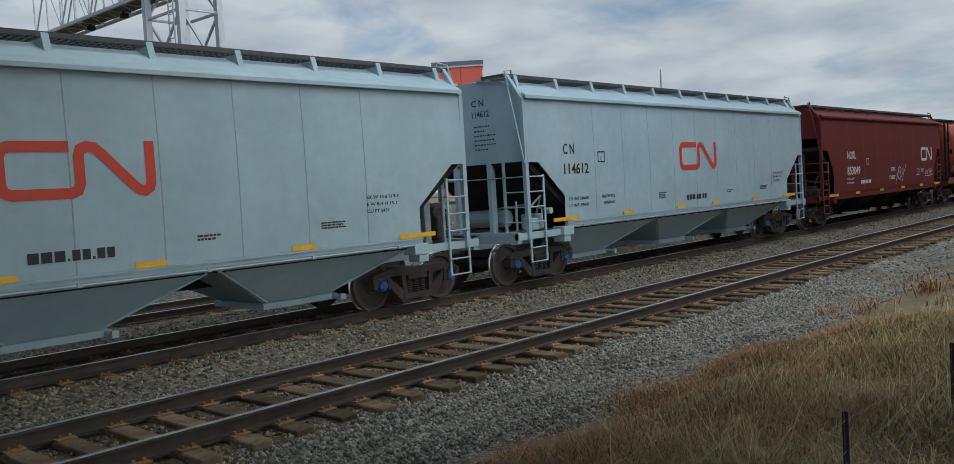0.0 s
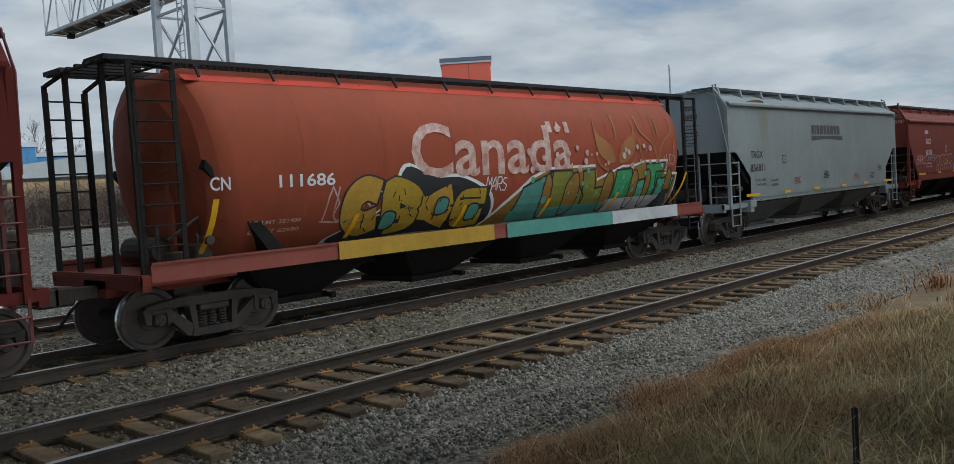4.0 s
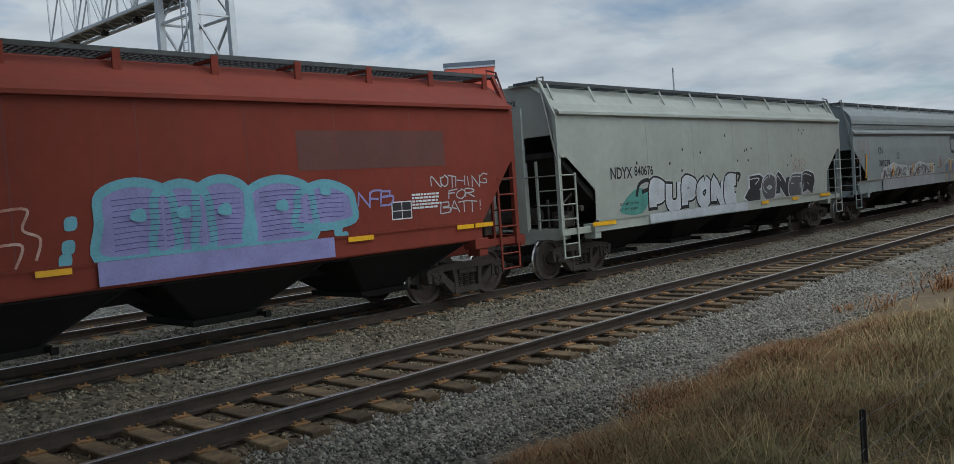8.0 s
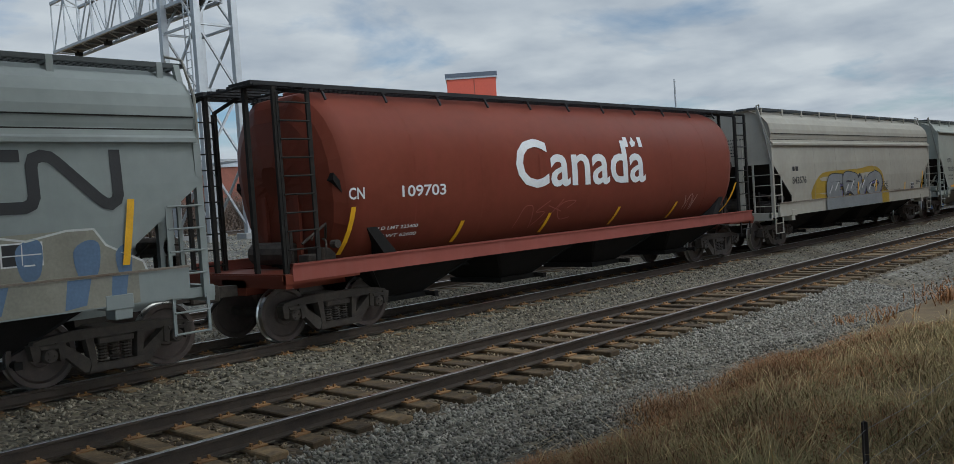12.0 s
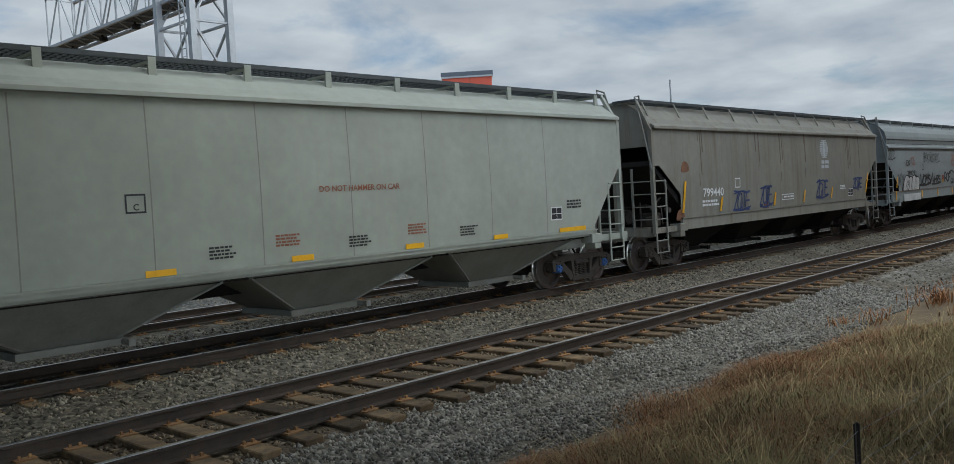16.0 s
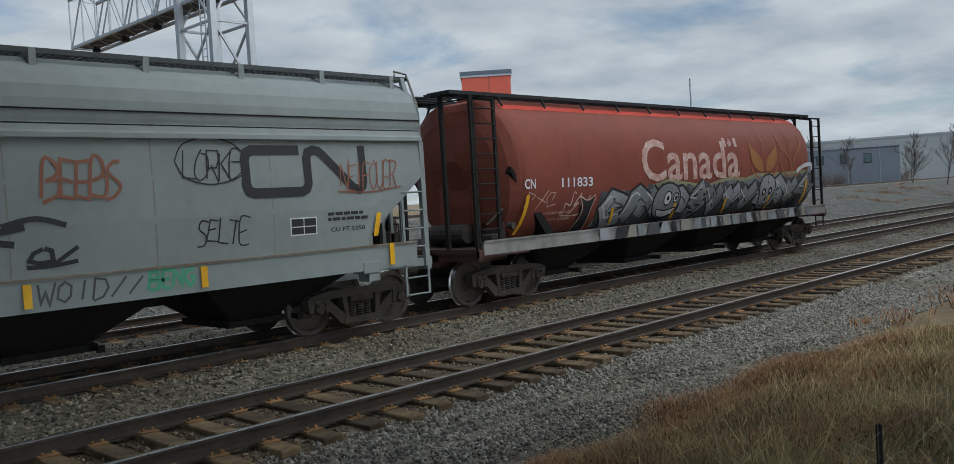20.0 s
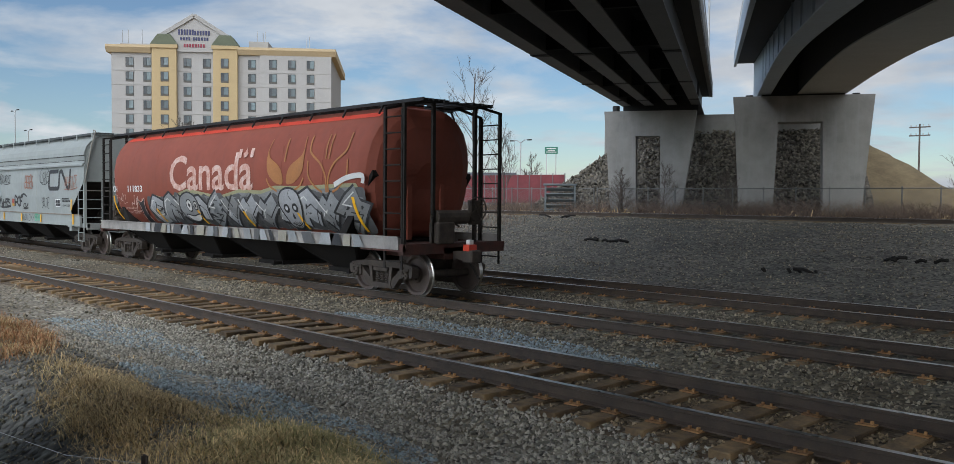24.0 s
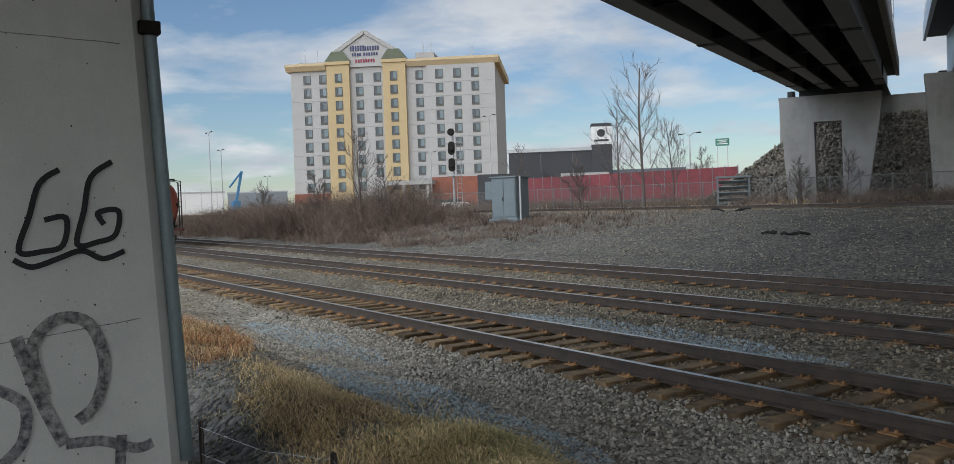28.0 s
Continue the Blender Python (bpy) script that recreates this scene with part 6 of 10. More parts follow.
SIX = ((-6.6, -5.67), (-3.80, -3.35), (-1.20, -0.75), (0.78, 1.23), (3.38, 3.83), (5.70, 6.60))
c1, c2, c3, c4, c5, c6, c7, c8, c9, c10, c11, c12, c13, c14 = CARS
ink, wht = M["ink"], M["white"]

# car 1 and 2: pale grey, orange-red emblem
for c, k in ((c1, 1), (c2, 2)):
    worm(c, "flat", -0.85, 2.30, 1.96, 0.75, M["orange"], "orange-red bent-band emblem")
    address(c, "flat", -0.60, 1.50, 1.12, 0.14, ink)
    for a, b in SIX:
        marker(c, a, b, 1.31, 1.39, 1.612)
    lettering(c, "flat", "C N", -6.10, 2.78, 0.24, ink, 0.42, "black reporting mark")
    lettering(c, "flat", "114612" if k == 2 else "114", -6.10, 2.34, 0.24, ink, 0.95 if k == 2 else 0.45, "black car number")
    frame_box(c, "flat", -4.75, -4.48, 2.59, 2.82, ink)
    lettering(c, "flat", "C", -4.66, 2.62, 0.09, ink)
    lettering(c, "flat", "LD LMT 226600", -5.95, 1.75, 0.07, ink, 0.75)
    lettering(c, "flat", "LT WT 59400", -5.95, 1.60, 0.07, ink, 0.75)
    lettering(c, "flat", "102750 KG", -4.64, 1.75, 0.07, ink, 0.54)
    lettering(c, "flat", "26950 KG", -4.60, 1.60, 0.07, ink, 0.5)
    bars(c, "flat", -2.05, 1.74, 0.36, 4, 0.025, ink, 5)
    bars(c, "flat", 4.0, 1.70, 0.5, 3, 0.025, ink, 6)
    lettering(c, "flat", "EX W 10-8 H 9-9", 5.0, 2.06, 0.06, ink, 0.75)
    lettering(c, "flat", "E W 8-4 H 15-1", 5.0, 1.94, 0.06, ink, 0.7)
    lettering(c, "flat", "CU FT 5431", 5.0, 1.82, 0.06, ink, 0.5)
    bars(c, "flat", 1.75, 1.66, 0.4, 2, 0.03, ink, 8)
    end_print(c, k, ink)
# car 3: maroon
lettering(c3, "flatm", "NOKL", -5.11, 2.43, 0.29, wht, 0.92, "white reporting mark")
lettering(c3, "flatm", "853049", -5.14, 1.84, 0.31, wht, 1.40, "white car number")
address(c3, "flatm", -3.64, 1.46, 1.15, 0.14, wht)
lettering(c3, "flatm", "LD LMT 226700", -5.16, 1.65, 0.07, wht, 0.75)
lettering(c3, "flatm", "LT WT 59300", -5.16, 1.50, 0.07, wht, 0.72)
worm(c3, "flatm", 4.42, 2.22, 1.62, 0.62, wht, "white bent-band emblem")
for a, b in ((-7.2, -6.27), (-4.46, -4.0), (-1.64, -1.19), (1.14, 1.59), (3.87, 4.31), (6.19, 7.1)):
    marker(c3, a, b, 1.10, 1.19)
frame_box(c3, "flatm", -3.0, -2.75, 2.2, 2.42, wht, 0.02)
tag(c3, "flatm", 0.7, 1.9, 1.45, 2.05, 14, 0.028, wht, 31, "white scrawled tag")
tag(c3, "flatm", 5.0, 6.1, 1.55, 1.85, 12, 0.025, wht, 32)
bars(c3, "flatm", 0.0, 1.98, 0.6, 3, 0.03, wht, 9)
bars(c3, "flatm", -0.2, 1.65, 0.9, 4, 0.025, wht, 10)
panel_sq(c3, "flatm", 3.7, 4.05, 1.62, 1.86)
bars(c3, "flatm", 4.3, 1.84, 0.5, 3, 0.03, wht, 11)
end_print(c3, 3, M["cream"])
# cylindrical cars: faded wordmark and stencilled leaves
def maple(car, x, m):
    for dx in (0.0, 0.62):
        rect(car, "cyl", x + dx, x + dx + 0.16, 3.16, 3.40, m, "flag_bar", 0.012)
    plate_poly(car, "cyl", [(x + 0.30, 3.16), (x + 0.43, 3.18), (x + 0.52, 3.28), (x + 0.46, 3.30), (x + 0.39, 3.41), (x + 0.32, 3.30), (x + 0.25, 3.28)], m, "flag_leaf", 0.012)


def leaves(car, x, m):
    """Two stencilled leaves with tall stalks, and a branching stem beside them."""
    cx = x + 0.92
    for s in (-1, 1):
        blob(car, "cyl", [(cx + s * 0.10, 2.46), (cx + s * 0.45, 2.50), (cx + s * 0.80, 2.78), (cx + s * 0.83, 3.30), (cx + s * 0.70, 3.12), (cx + s * 0.30, 2.92), (cx + s * 0.12, 2.72)], m, None, 0, "stencilled_leaf")
        strokes(car, "cyl", [[(cx + s * 0.83, 3.25), (cx + s * 0.80, 3.42), (cx + s * 0.76, 3.60)]], 0.03, m, "stencilled_stalk", 0.012)
        strokes(car, "cyl", [[(cx + s * 0.84, 2.60), (cx + s * 0.70, 2.42), (cx + s * 0.36, 2.28)]], 0.05, m, "stencilled_stalk", 0.012)
    strokes(car, "cyl", [[(cx, 3.0), (cx + 0.01, 3.3), (cx, 3.58)]], 0.06, m, "stencilled_stalk", 0.012)
    c2_ = x + 2.75
    for s in (-1, 1):
        strokes(car, "cyl", [[(c2_ + s * 0.06, 3.02), (c2_ + s * 0.08, 3.3), (c2_ + s * 0.08, 3.6)]], 0.045, m, "stencilled_stalk", 0.012)
        strokes(car, "cyl", [[(c2_ + s * 0.04, 2.25), (c2_ + s * 0.06, 2.6), (c2_ + s * 0.28, 2.92), (c2_ + s * 0.70, 3.18), (c2_ + s * 0.78, 3.40), (c2_ + s * 0.79, 3.6)]], 0.055, m, "stencilled_stalk", 0.012)
        strokes(car, "cyl", [[(c2_ + s * 0.80, 3.0), (c2_ + s * 0.76, 2.62), (c2_ + s * 0.45, 2.36), (c2_ + s * 0.2, 2.26)]], 0.05, m, "stencilled_stalk", 0.012)


for c, k, m, x0 in ((c4, 4, M["cream"], -2.85), (c9, 9, wht, -2.55), (c14, 14, M["cream"], -2.62)):
    lettering(c, "cyl", "Canada", x0, 2.34, 1.02, m, 4.85, "faded white wordmark")
    maple(c, x0 + 4.05, m)
    if k != 9:
        leaves(c, 2.85, G["leaf"])
    lettering(c, "cyl", "CN", -6.9, 2.28, 0.20, wht, 0.34, "white reporting mark")
    lettering(c, "cyl", {4: "111686", 9: "109703", 14: "111833"}[k], -5.70, 2.28, 0.20, wht, 1.10, "white car number")
    lettering(c, "cyl", "LD LMT 223400", -6.2, 1.72, 0.06, m, 0.95)
    lettering(c, "cyl", "LT WT 62600", -6.2, 1.58, 0.06, m, 0.95)
    for x, l in ((-4.2, 0.10), (-1.5, 0.10), (1.12, 0.14), (3.75, 0.15)):
        strip(c, "cyl", x if k != 14 else x + 0.6, 1.36, 1.76, l if k != 14 else -0.15)
    strip(c, "cyl", -6.92, 1.36, 2.15, 0.1)
    strip(c, "cyl", 6.70, 1.36, 2.15, 0.3 if k != 14 else -0.1)
tag(c9, "cyl", -2.4, -0.6, 1.55, 2.0, 12, 0.02, G["redtag"], 91)
tag(c9, "cyl", 4.3, 4.9, 1.55, 1.9, 8, 0.02, M["cream"], 92)
# bright paint left under the running boards
for c in (c4, c14):
    strokes(c, "cyl", [[(-6.9, 4.00), (6.9, 4.00)]], 0.11, M["orange"], "unfaded_band", 0.006, False, "unfaded orange-red band under the roof walk")
# car 4 graffiti: yellow letters edged in black, green and tan letters with a white edge
blob(c4, "cyl", [(-4.7, 1.30), (-3.5, 1.86), (-3.05, 2.58), (-2.3, 2.38), (-1.5, 2.34), (-0.65, 1.95), (-0.72, 1.34), (-2.5, 1.32)], wht, None, 0, "graffiti_halo", -0.006)
blob(c4, "cyl", [(-4.6, 1.32), (-3.45, 1.84), (-3.0, 2.52), (-2.3, 2.32), (-1.5, 2.28), (-0.72, 1.90), (-0.78, 1.34), (-2.5, 1.33)], ink, None, 0, "graffiti_shade", -0.003)
bubble(c4, "cyl", "CDKE", -4.4, -0.75, 1.36, 2.36, 0.46, [G["gold"], G["mustard"]], ink, 0.035, 46, 0.0, 0.05, None, 2.1)
for x, z in ((-3.35, 1.6), (-2.05, 1.78), (-1.15, 1.62)):
    blob(c4, "cyl", [(x - 0.16, z - 0.14), (x + 0.12, z - 0.12), (x + 0.15, z + 0.12), (x - 0.12, z + 0.14)], G["teal"], ink, 0.03, "graffiti", 0.012)
rng = random.Random(47)
for i in range(26):
    x, z = rng.uniform(-4.0, -0.9), rng.uniform(1.42, 2.2)
    strokes(c4, "cyl", [[(x, z), (x + rng.uniform(-0.08, 0.08), z + rng.uniform(0.05, 0.14))]], 0.022, ink, "graffiti_line", 0.028, False)
tag(c4, "cyl", -4.8, -3.5, 1.7, 2.2, 16, 0.03, M["cream"], 41)
tag(c4, "cyl", -0.85, -0.25, 2.02, 2.26, 10, 0.022, wht, 42, "", "MARS")
tag(c4, "cyl", 5.6, 6.4, 2.2, 2.6, 10, 0.025, M["cream"], 43, "", "WIP")
EDGE4 = [(-0.78, 1.30), (-0.3, 1.72), (0.55, 2.24), (1.15, 2.42), (2.86, 2.44), (2.95, 2.12), (4.0, 2.40), (4.55, 2.40), (5.0, 2.50), (6.1, 2.50), (5.95, 2.18), (6.55, 2.16), (6.5, 1.30)]
plate_poly(c4, "cyl", EDGE4, wht, "graffiti_halo", 0.006)
plate_poly(c4, "cyl", [(x * 0.985 + 0.05, z - 0.055 if z > 1.4 else z + 0.02) for x, z in EDGE4], G["ochre"], "graffiti_shade", 0.009)
for pts, m in (([(0.0, 1.36), (0.3, 2.02), (1.3, 2.32), (1.05, 1.36)], "teal"), ([(1.15, 1.36), (1.2, 2.33), (1.95, 2.33), (2.5, 1.75), (2.45, 1.36)], "olive"), ([(2.45, 1.36), (2.4, 2.3), (2.84, 2.33), (2.9, 1.9), (3.5, 1.95), (3.3, 1.36)], "olive"),
               ([(3.55, 1.36), (3.75, 2.28), (4.4, 2.32), (4.5, 1.36)], "green"), ([(4.55, 1.40), (4.7, 2.0), (5.0, 2.05), (5.05, 1.40)], "mint"), ([(5.1, 1.36), (5.05, 2.4), (5.95, 2.42), (5.85, 2.2), (5.5, 2.2), (5.5, 1.36)], "green"), ([(5.5, 1.36), (5.6, 2.02), (6.4, 2.06), (6.2, 1.36)], "mint")):
    plate_poly(c4, "cyl", pts, G[m], "graffiti", 0.013)
    strokes(c4, "cyl", [pts + [pts[0]]], 0.045, ink, "graffiti_outline", 0.015, False)
for x0, x1 in ((0.95, 1.2), (1.75, 2.2), (3.2, 3.55), (4.35, 4.62), (5.0, 5.2), (5.95, 6.2)):
    blob(c4, "cyl", [(x0, 1.5), (x0 + 0.1, 1.36), (x1, 1.5), (x1 + 0.06, 2.1), (x1 - 0.1, 2.28), (x0 + 0.02, 2.0)], G["ochre"], ink, 0.035, "graffiti", 0.008)
rect(c4, "cyl", 3.5, 6.3, 1.33, 1.62, G["offwhite"], "graffiti_fade", 0.0215)
rect(c4, "cyl", 0.0, 3.4, 1.33, 1.56, G["teal"], "graffiti_fade", 0.0215)
rng = random.Random(45)
for i in range(58):
    x, z = rng.uniform(0.1, 6.4), rng.uniform(1.7, 2.85)
    r = rng.uniform(0.02, 0.085)
    blob(c4, "cyl", [(x + r * math.cos(a), z + r * math.sin(a)) for a in (0, 1.05, 2.1, 3.14, 4.2, 5.24)], G["mint"] if z < 2.3 else M["cream"], None, 0, "paint_dot", 0.02)
bm = bmesh.new()
box(bm, -4.6, -0.7, -1.57, -1.563, 1.03, 1.33)
part("painted_sill", bm, G["gold"], c4, "sill sprayed yellow")
bm = bmesh.new()
box(bm, -0.3, 3.5, -1.57, -1.563, 1.03, 1.33)
part("painted_sill", bm, G["teal"], c4, "sill sprayed pale green")
bm = bmesh.new()
box(bm, 3.5, 6.5, -1.57, -1.563, 1.03, 1.33)
part("painted_sill", bm, G["offwhite"], c4, "sill sprayed white")
# car 5
lettering(c5, "flat", "TRGX", -6.04, 2.44, 0.21, ink, 0.84, "black reporting mark")
lettering(c5, "flat", "856811", -6.07, 2.04, 0.22, ink, 1.0, "black car number")
xx = -1.35
for w in (0.28, 0.16, 0.30, 0.32, 0.31, 0.30, 0.31, 0.30, 0.32):
    rect(c5, "flat", xx, xx + w - 0.05, 3.15, 3.46, G["darkgrey"], "wordmark", 0.008)
    xx += w
plate_poly(c5, "flat", [(-1.36, 3.10), (-1.36, 2.94), (0.0, 3.0), (1.45, 2.94), (1.45, 3.10)], G["darkgrey"], "wordmark_rule")
for a, b in ((-6.45, -5.54), (-3.77, -3.33), (-1.4, -0.91), (1.16, 1.61), (3.38, 3.86), (5.70, 6.62)):
    marker(c5, a, b, 1.31, 1.39, 1.612)
frame_box(c5, "flat", -3.8, -3.53, 2.25, 2.49, ink)
lettering(c5, "flat", "C", -3.71, 2.28, 0.09, ink)
lettering(c5, "flat", "LD LMT 225900", -5.75, 1.74, 0.07, ink, 0.72)
lettering(c5, "flat", "LT WT 60100", -5.75, 1.60, 0.07, ink, 0.72)
lettering(c5, "flat", "102450 KG", -4.66, 1.70, 0.07, ink, 0.52)
lettering(c5, "flat", "27250 KG", -4.62, 1.56, 0.07, ink, 0.48)
for x, z, m in ((-2.9, 1.75, G["brick"]), (-0.4, 1.85, ink), (2.5, 1.72, G["brick"]), (4.2, 1.68, ink), (5.1, 1.95, ink)):
    bars(c5, "flat", x, z, 0.5, 5, 0.028, m, int(x * 10) + 90)
rng = random.Random(55)
for i in range(9):
    x = -5.45 + i * 0.09 + rng.uniform(-0.03, 0.03)
    strokes(c5, "flat", [[(x, 3.98), (x + 0.01, 3.98 - rng.uniform(0.4, 1.9))]], rng.uniform(0.015, 0.05), G["overspray"], "rust_run", 0.006, False)
bm = bmesh.new()
prism(bm, [(-5.95, 4.02), (-4.75, 4.05), (-4.9, 4.16), (-5.3, 4.19), (-5.9, 4.12)], "y", -1.52, -1.25)
part("grain_spill", bm, M["rust"], c5, "brown caked grain on the roof edge")
end_print(c5, 5, ink)
# car 6: red-brown with bubble graffiti
lettering(c6, "flatr", "GACX", -5.48, 2.76, 0.24, wht, 0.70, "white reporting mark")
lettering(c6, "flatr", "63189", -5.53, 2.26, 0.24, wht, 0.82, "white car number")
for a, b in ((-6.89, -6.4), (-6.36, -5.93), (-3.97, -3.51), (-1.5, -1.05), (3.45, 4.0), (6.05, 6.5), (6.55, 7.05)):
    marker(c6, a, b, 1.41, 1.49)
for i, (x, w, zt) in enumerate(((-0.12, 0.56, 2.50), (0.55, 0.44, 2.46), (1.2, 0.46, 2.50), (2.2, 0.62, 2.46), (3.05, 0.58, 2.36))):
    zb = 1.52 if i < 4 else 1.72
    P = [(x - w, zb + 0.05), (x, zb - 0.02), (x + w, zb + 0.06), (x + w * 1.02, (zb + zt) / 2), (x + w * 0.85, zt - 0.10), (x, zt + 0.05), (x - w * 0.85, zt - 0.1), (x - w * 0.92, (zb + zt) / 2)]
    blob(c6, "flatr", P, G["lilac"], G["cyan"], 0.13, "graffiti", 0.003 * i, "pale blue bubble letter")
    strokes(c6, "flatr", [[(x - 0.6 * w, zz), (x, zz + 0.02), (x + 0.65 * w, zz + 0.01)] for zz in np.arange(zb + 0.12, zt - 0.12, 0.075)], 0.011, G["violet"], "graffiti_line", 0.034, False)
    blob(c6, "flatr", [(x - 0.08, zb + 0.52), (x + 0.12, zb + 0.5), (x + 0.1, zb + 0.66), (x - 0.06, zb + 0.64)], G["cyan"], None, 0, "graffiti", 0.03)
bm = bmesh.new()
box(bm, -0.72, 3.15, -1.652, -1.645, 1.20, 1.52)
part("painted_sill", bm, G["lilac"], c6, "sill sprayed lilac and blue")
for x, z in ((-1.05, 1.75), (-1.0, 2.05), (-1.1, 1.58), (3.3, 1.62), (3.42, 1.5)):
    blob(c6, "flatr", [(x - 0.07, z - 0.08), (x + 0.07, z - 0.07), (x + 0.08, z + 0.08), (x - 0.06, z + 0.07)], G["cyan"], None, 0, "paint_dot", 0.0)
rect(c6, "flatr", 2.6, 5.9, 2.62, 3.26, G["umber"], "painted_over_patch", 0.004, "dull brown patch painted over old lettering")
panel_sq(c6, "flatr", 4.52, 4.96, 1.72, 2.0)
tag(c6, "flatr", 3.75, 4.5, 1.97, 2.22, 8, 0.035, G["lilac"], 61, "", "NFB")
tag(c6, "flatr", 5.5, 7.0, 2.22, 2.42, 14, 0.022, G["silver"], 62, "", "NOTHING", 0.0)
tag(c6, "flatr", 5.9, 6.6, 1.99, 2.16, 14, 0.022, G["silver"], 68, "", "FOR", 0.0)
tag(c6, "flatr", 5.7, 6.9, 1.74, 1.94, 14, 0.022, G["silver"], 69, "", "BATT!", 0.0)
tag(c6, "flatr", -6.95, -5.6, 1.9, 2.25, 12, 0.035, M["cream"], 63, "white scrawled tag", "BARKS")
tag(c6, "flatr", -5.5, -4.1, 2.02, 2.27, 8, 0.03, G["midgrey"], 64, "grey scrawled tag", "SWERBS")
for i, x in enumerate((-4.0, -3.35, -2.7, -2.0)):
    z = 2.18 + 0.02 * i
    strokes(c6, "flatr", [[(x, z), (x + 0.48, z + 0.03), (x + 0.42, z - 0.22), (x + 0.62, z - 0.35), (x + 0.55, z - 0.62)], [(x + 0.05, z), (x + 0.10, z - 0.38), (x - 0.04, z - 0.7)], [(x + 0.12, z - 0.40), (x + 0.4, z - 0.42), (x + 0.3, z - 0.70)]], 0.035, M["cream"], "graffiti", 0.010, True, "thin white outlined graffiti")
tag(c6, "flatr", -5.4, -4.3, 1.24, 1.5, 9, 0.035, M["cream"], 66, "", "NEB DT")
bars(c6, "flatr", -2.5, 2.02, 0.5, 5, 0.03, G["gold"], 67)
lettering(c6, "flatr", "LD LMT 224600", -5.53, 1.86, 0.06, wht, 0.85)
lettering(c6, "flatr", "LT WT 61400", -5.53, 1.72, 0.06, wht, 0.8)
frame_box(c6, "flatr", -2.5, -2.25, 2.4, 2.65, wht, 0.02)
bars(c6, "flatr", -5.6, 3.35, 0.55, 4, 0.03, wht, 12)
bars(c6, "flatr", 5.0, 2.1, 0.8, 5, 0.035, wht, 13)
end_print(c6, 6, M["cream"])
# car 7
lettering(c7, "flats", "NDYX", -6.20, 2.16, 0.28, ink, 0.92, "black reporting mark")
lettering(c7, "flats", "840676", -5.19, 2.21, 0.23, ink, 0.85, "black car number")
for a, b in ((-7.09, -6.17), (-4.21, -3.78), (-0.9, -0.47), (1.56, 2.02), (3.75, 4.2), (6.0, 6.85)):
    marker(c7, a, b, 1.13, 1.22)
blob(c7, "flats", [(-5.8, 1.35), (-4.9, 1.3), (-4.5, 1.75), (-5.1, 1.9), (-5.7, 1.6)], G["teal"], None, 0, "graffiti", -0.004)
bubble(c7, "flats", "PUPONE", -4.55, 0.15, 1.22, 2.10, 0.42, [G["silver"]], ink, 0.05, 71, 0.002, 0.05, None, 2.08)
strokes(c7, "flats", [[(0.12, 2.1), (0.32, 2.05), (0.18, 1.86)]], 0.09, ink, "graffiti", 0.012)
bubble(c7, "flats", "ZONER", 0.75, 5.7, 1.22, 2.02, 0.42, [ink, G["darkgrey"]], G["silver"], 0.045, 72, 0.002, 0.08, G["offwhite"], 1.95)
strokes(c7, "flats", [[(-5.15, 1.70), (-5.0, 2.0), (-4.6, 2.08), (-4.5, 1.9), (-4.9, 1.8)]], 0.10, ink, "graffiti", 0.012)
bm = bmesh.new()
box(bm, -4.7, 0.6, -1.652, -1.645, 1.03, 1.25)
part("painted_sill", bm, G["silver"], c7, "sill sprayed silver")
lettering(c7, "flats", "LD LMT 222700", -5.86, 1.53, 0.06, ink, 0.8)
lettering(c7, "flats", "LT WT 63900", -5.86, 1.40, 0.06, ink, 0.78)
rng = random.Random(73)
for i in range(16):
    x, z = rng.uniform(-6.5, 6.5), rng.uniform(2.2, 3.4)
    blob(c7, "flats", [(x - 0.03, z - 0.03), (x + 0.03, z - 0.02), (x + 0.02, z + 0.04), (x - 0.03, z + 0.03)], ink, None, 0, "paint_chip")
tag(c7, "flats", 4.0, 5.0, 2.0, 2.4, 8, 0.018, G["redtag"], 74)
end_print(c7, 7, ink)
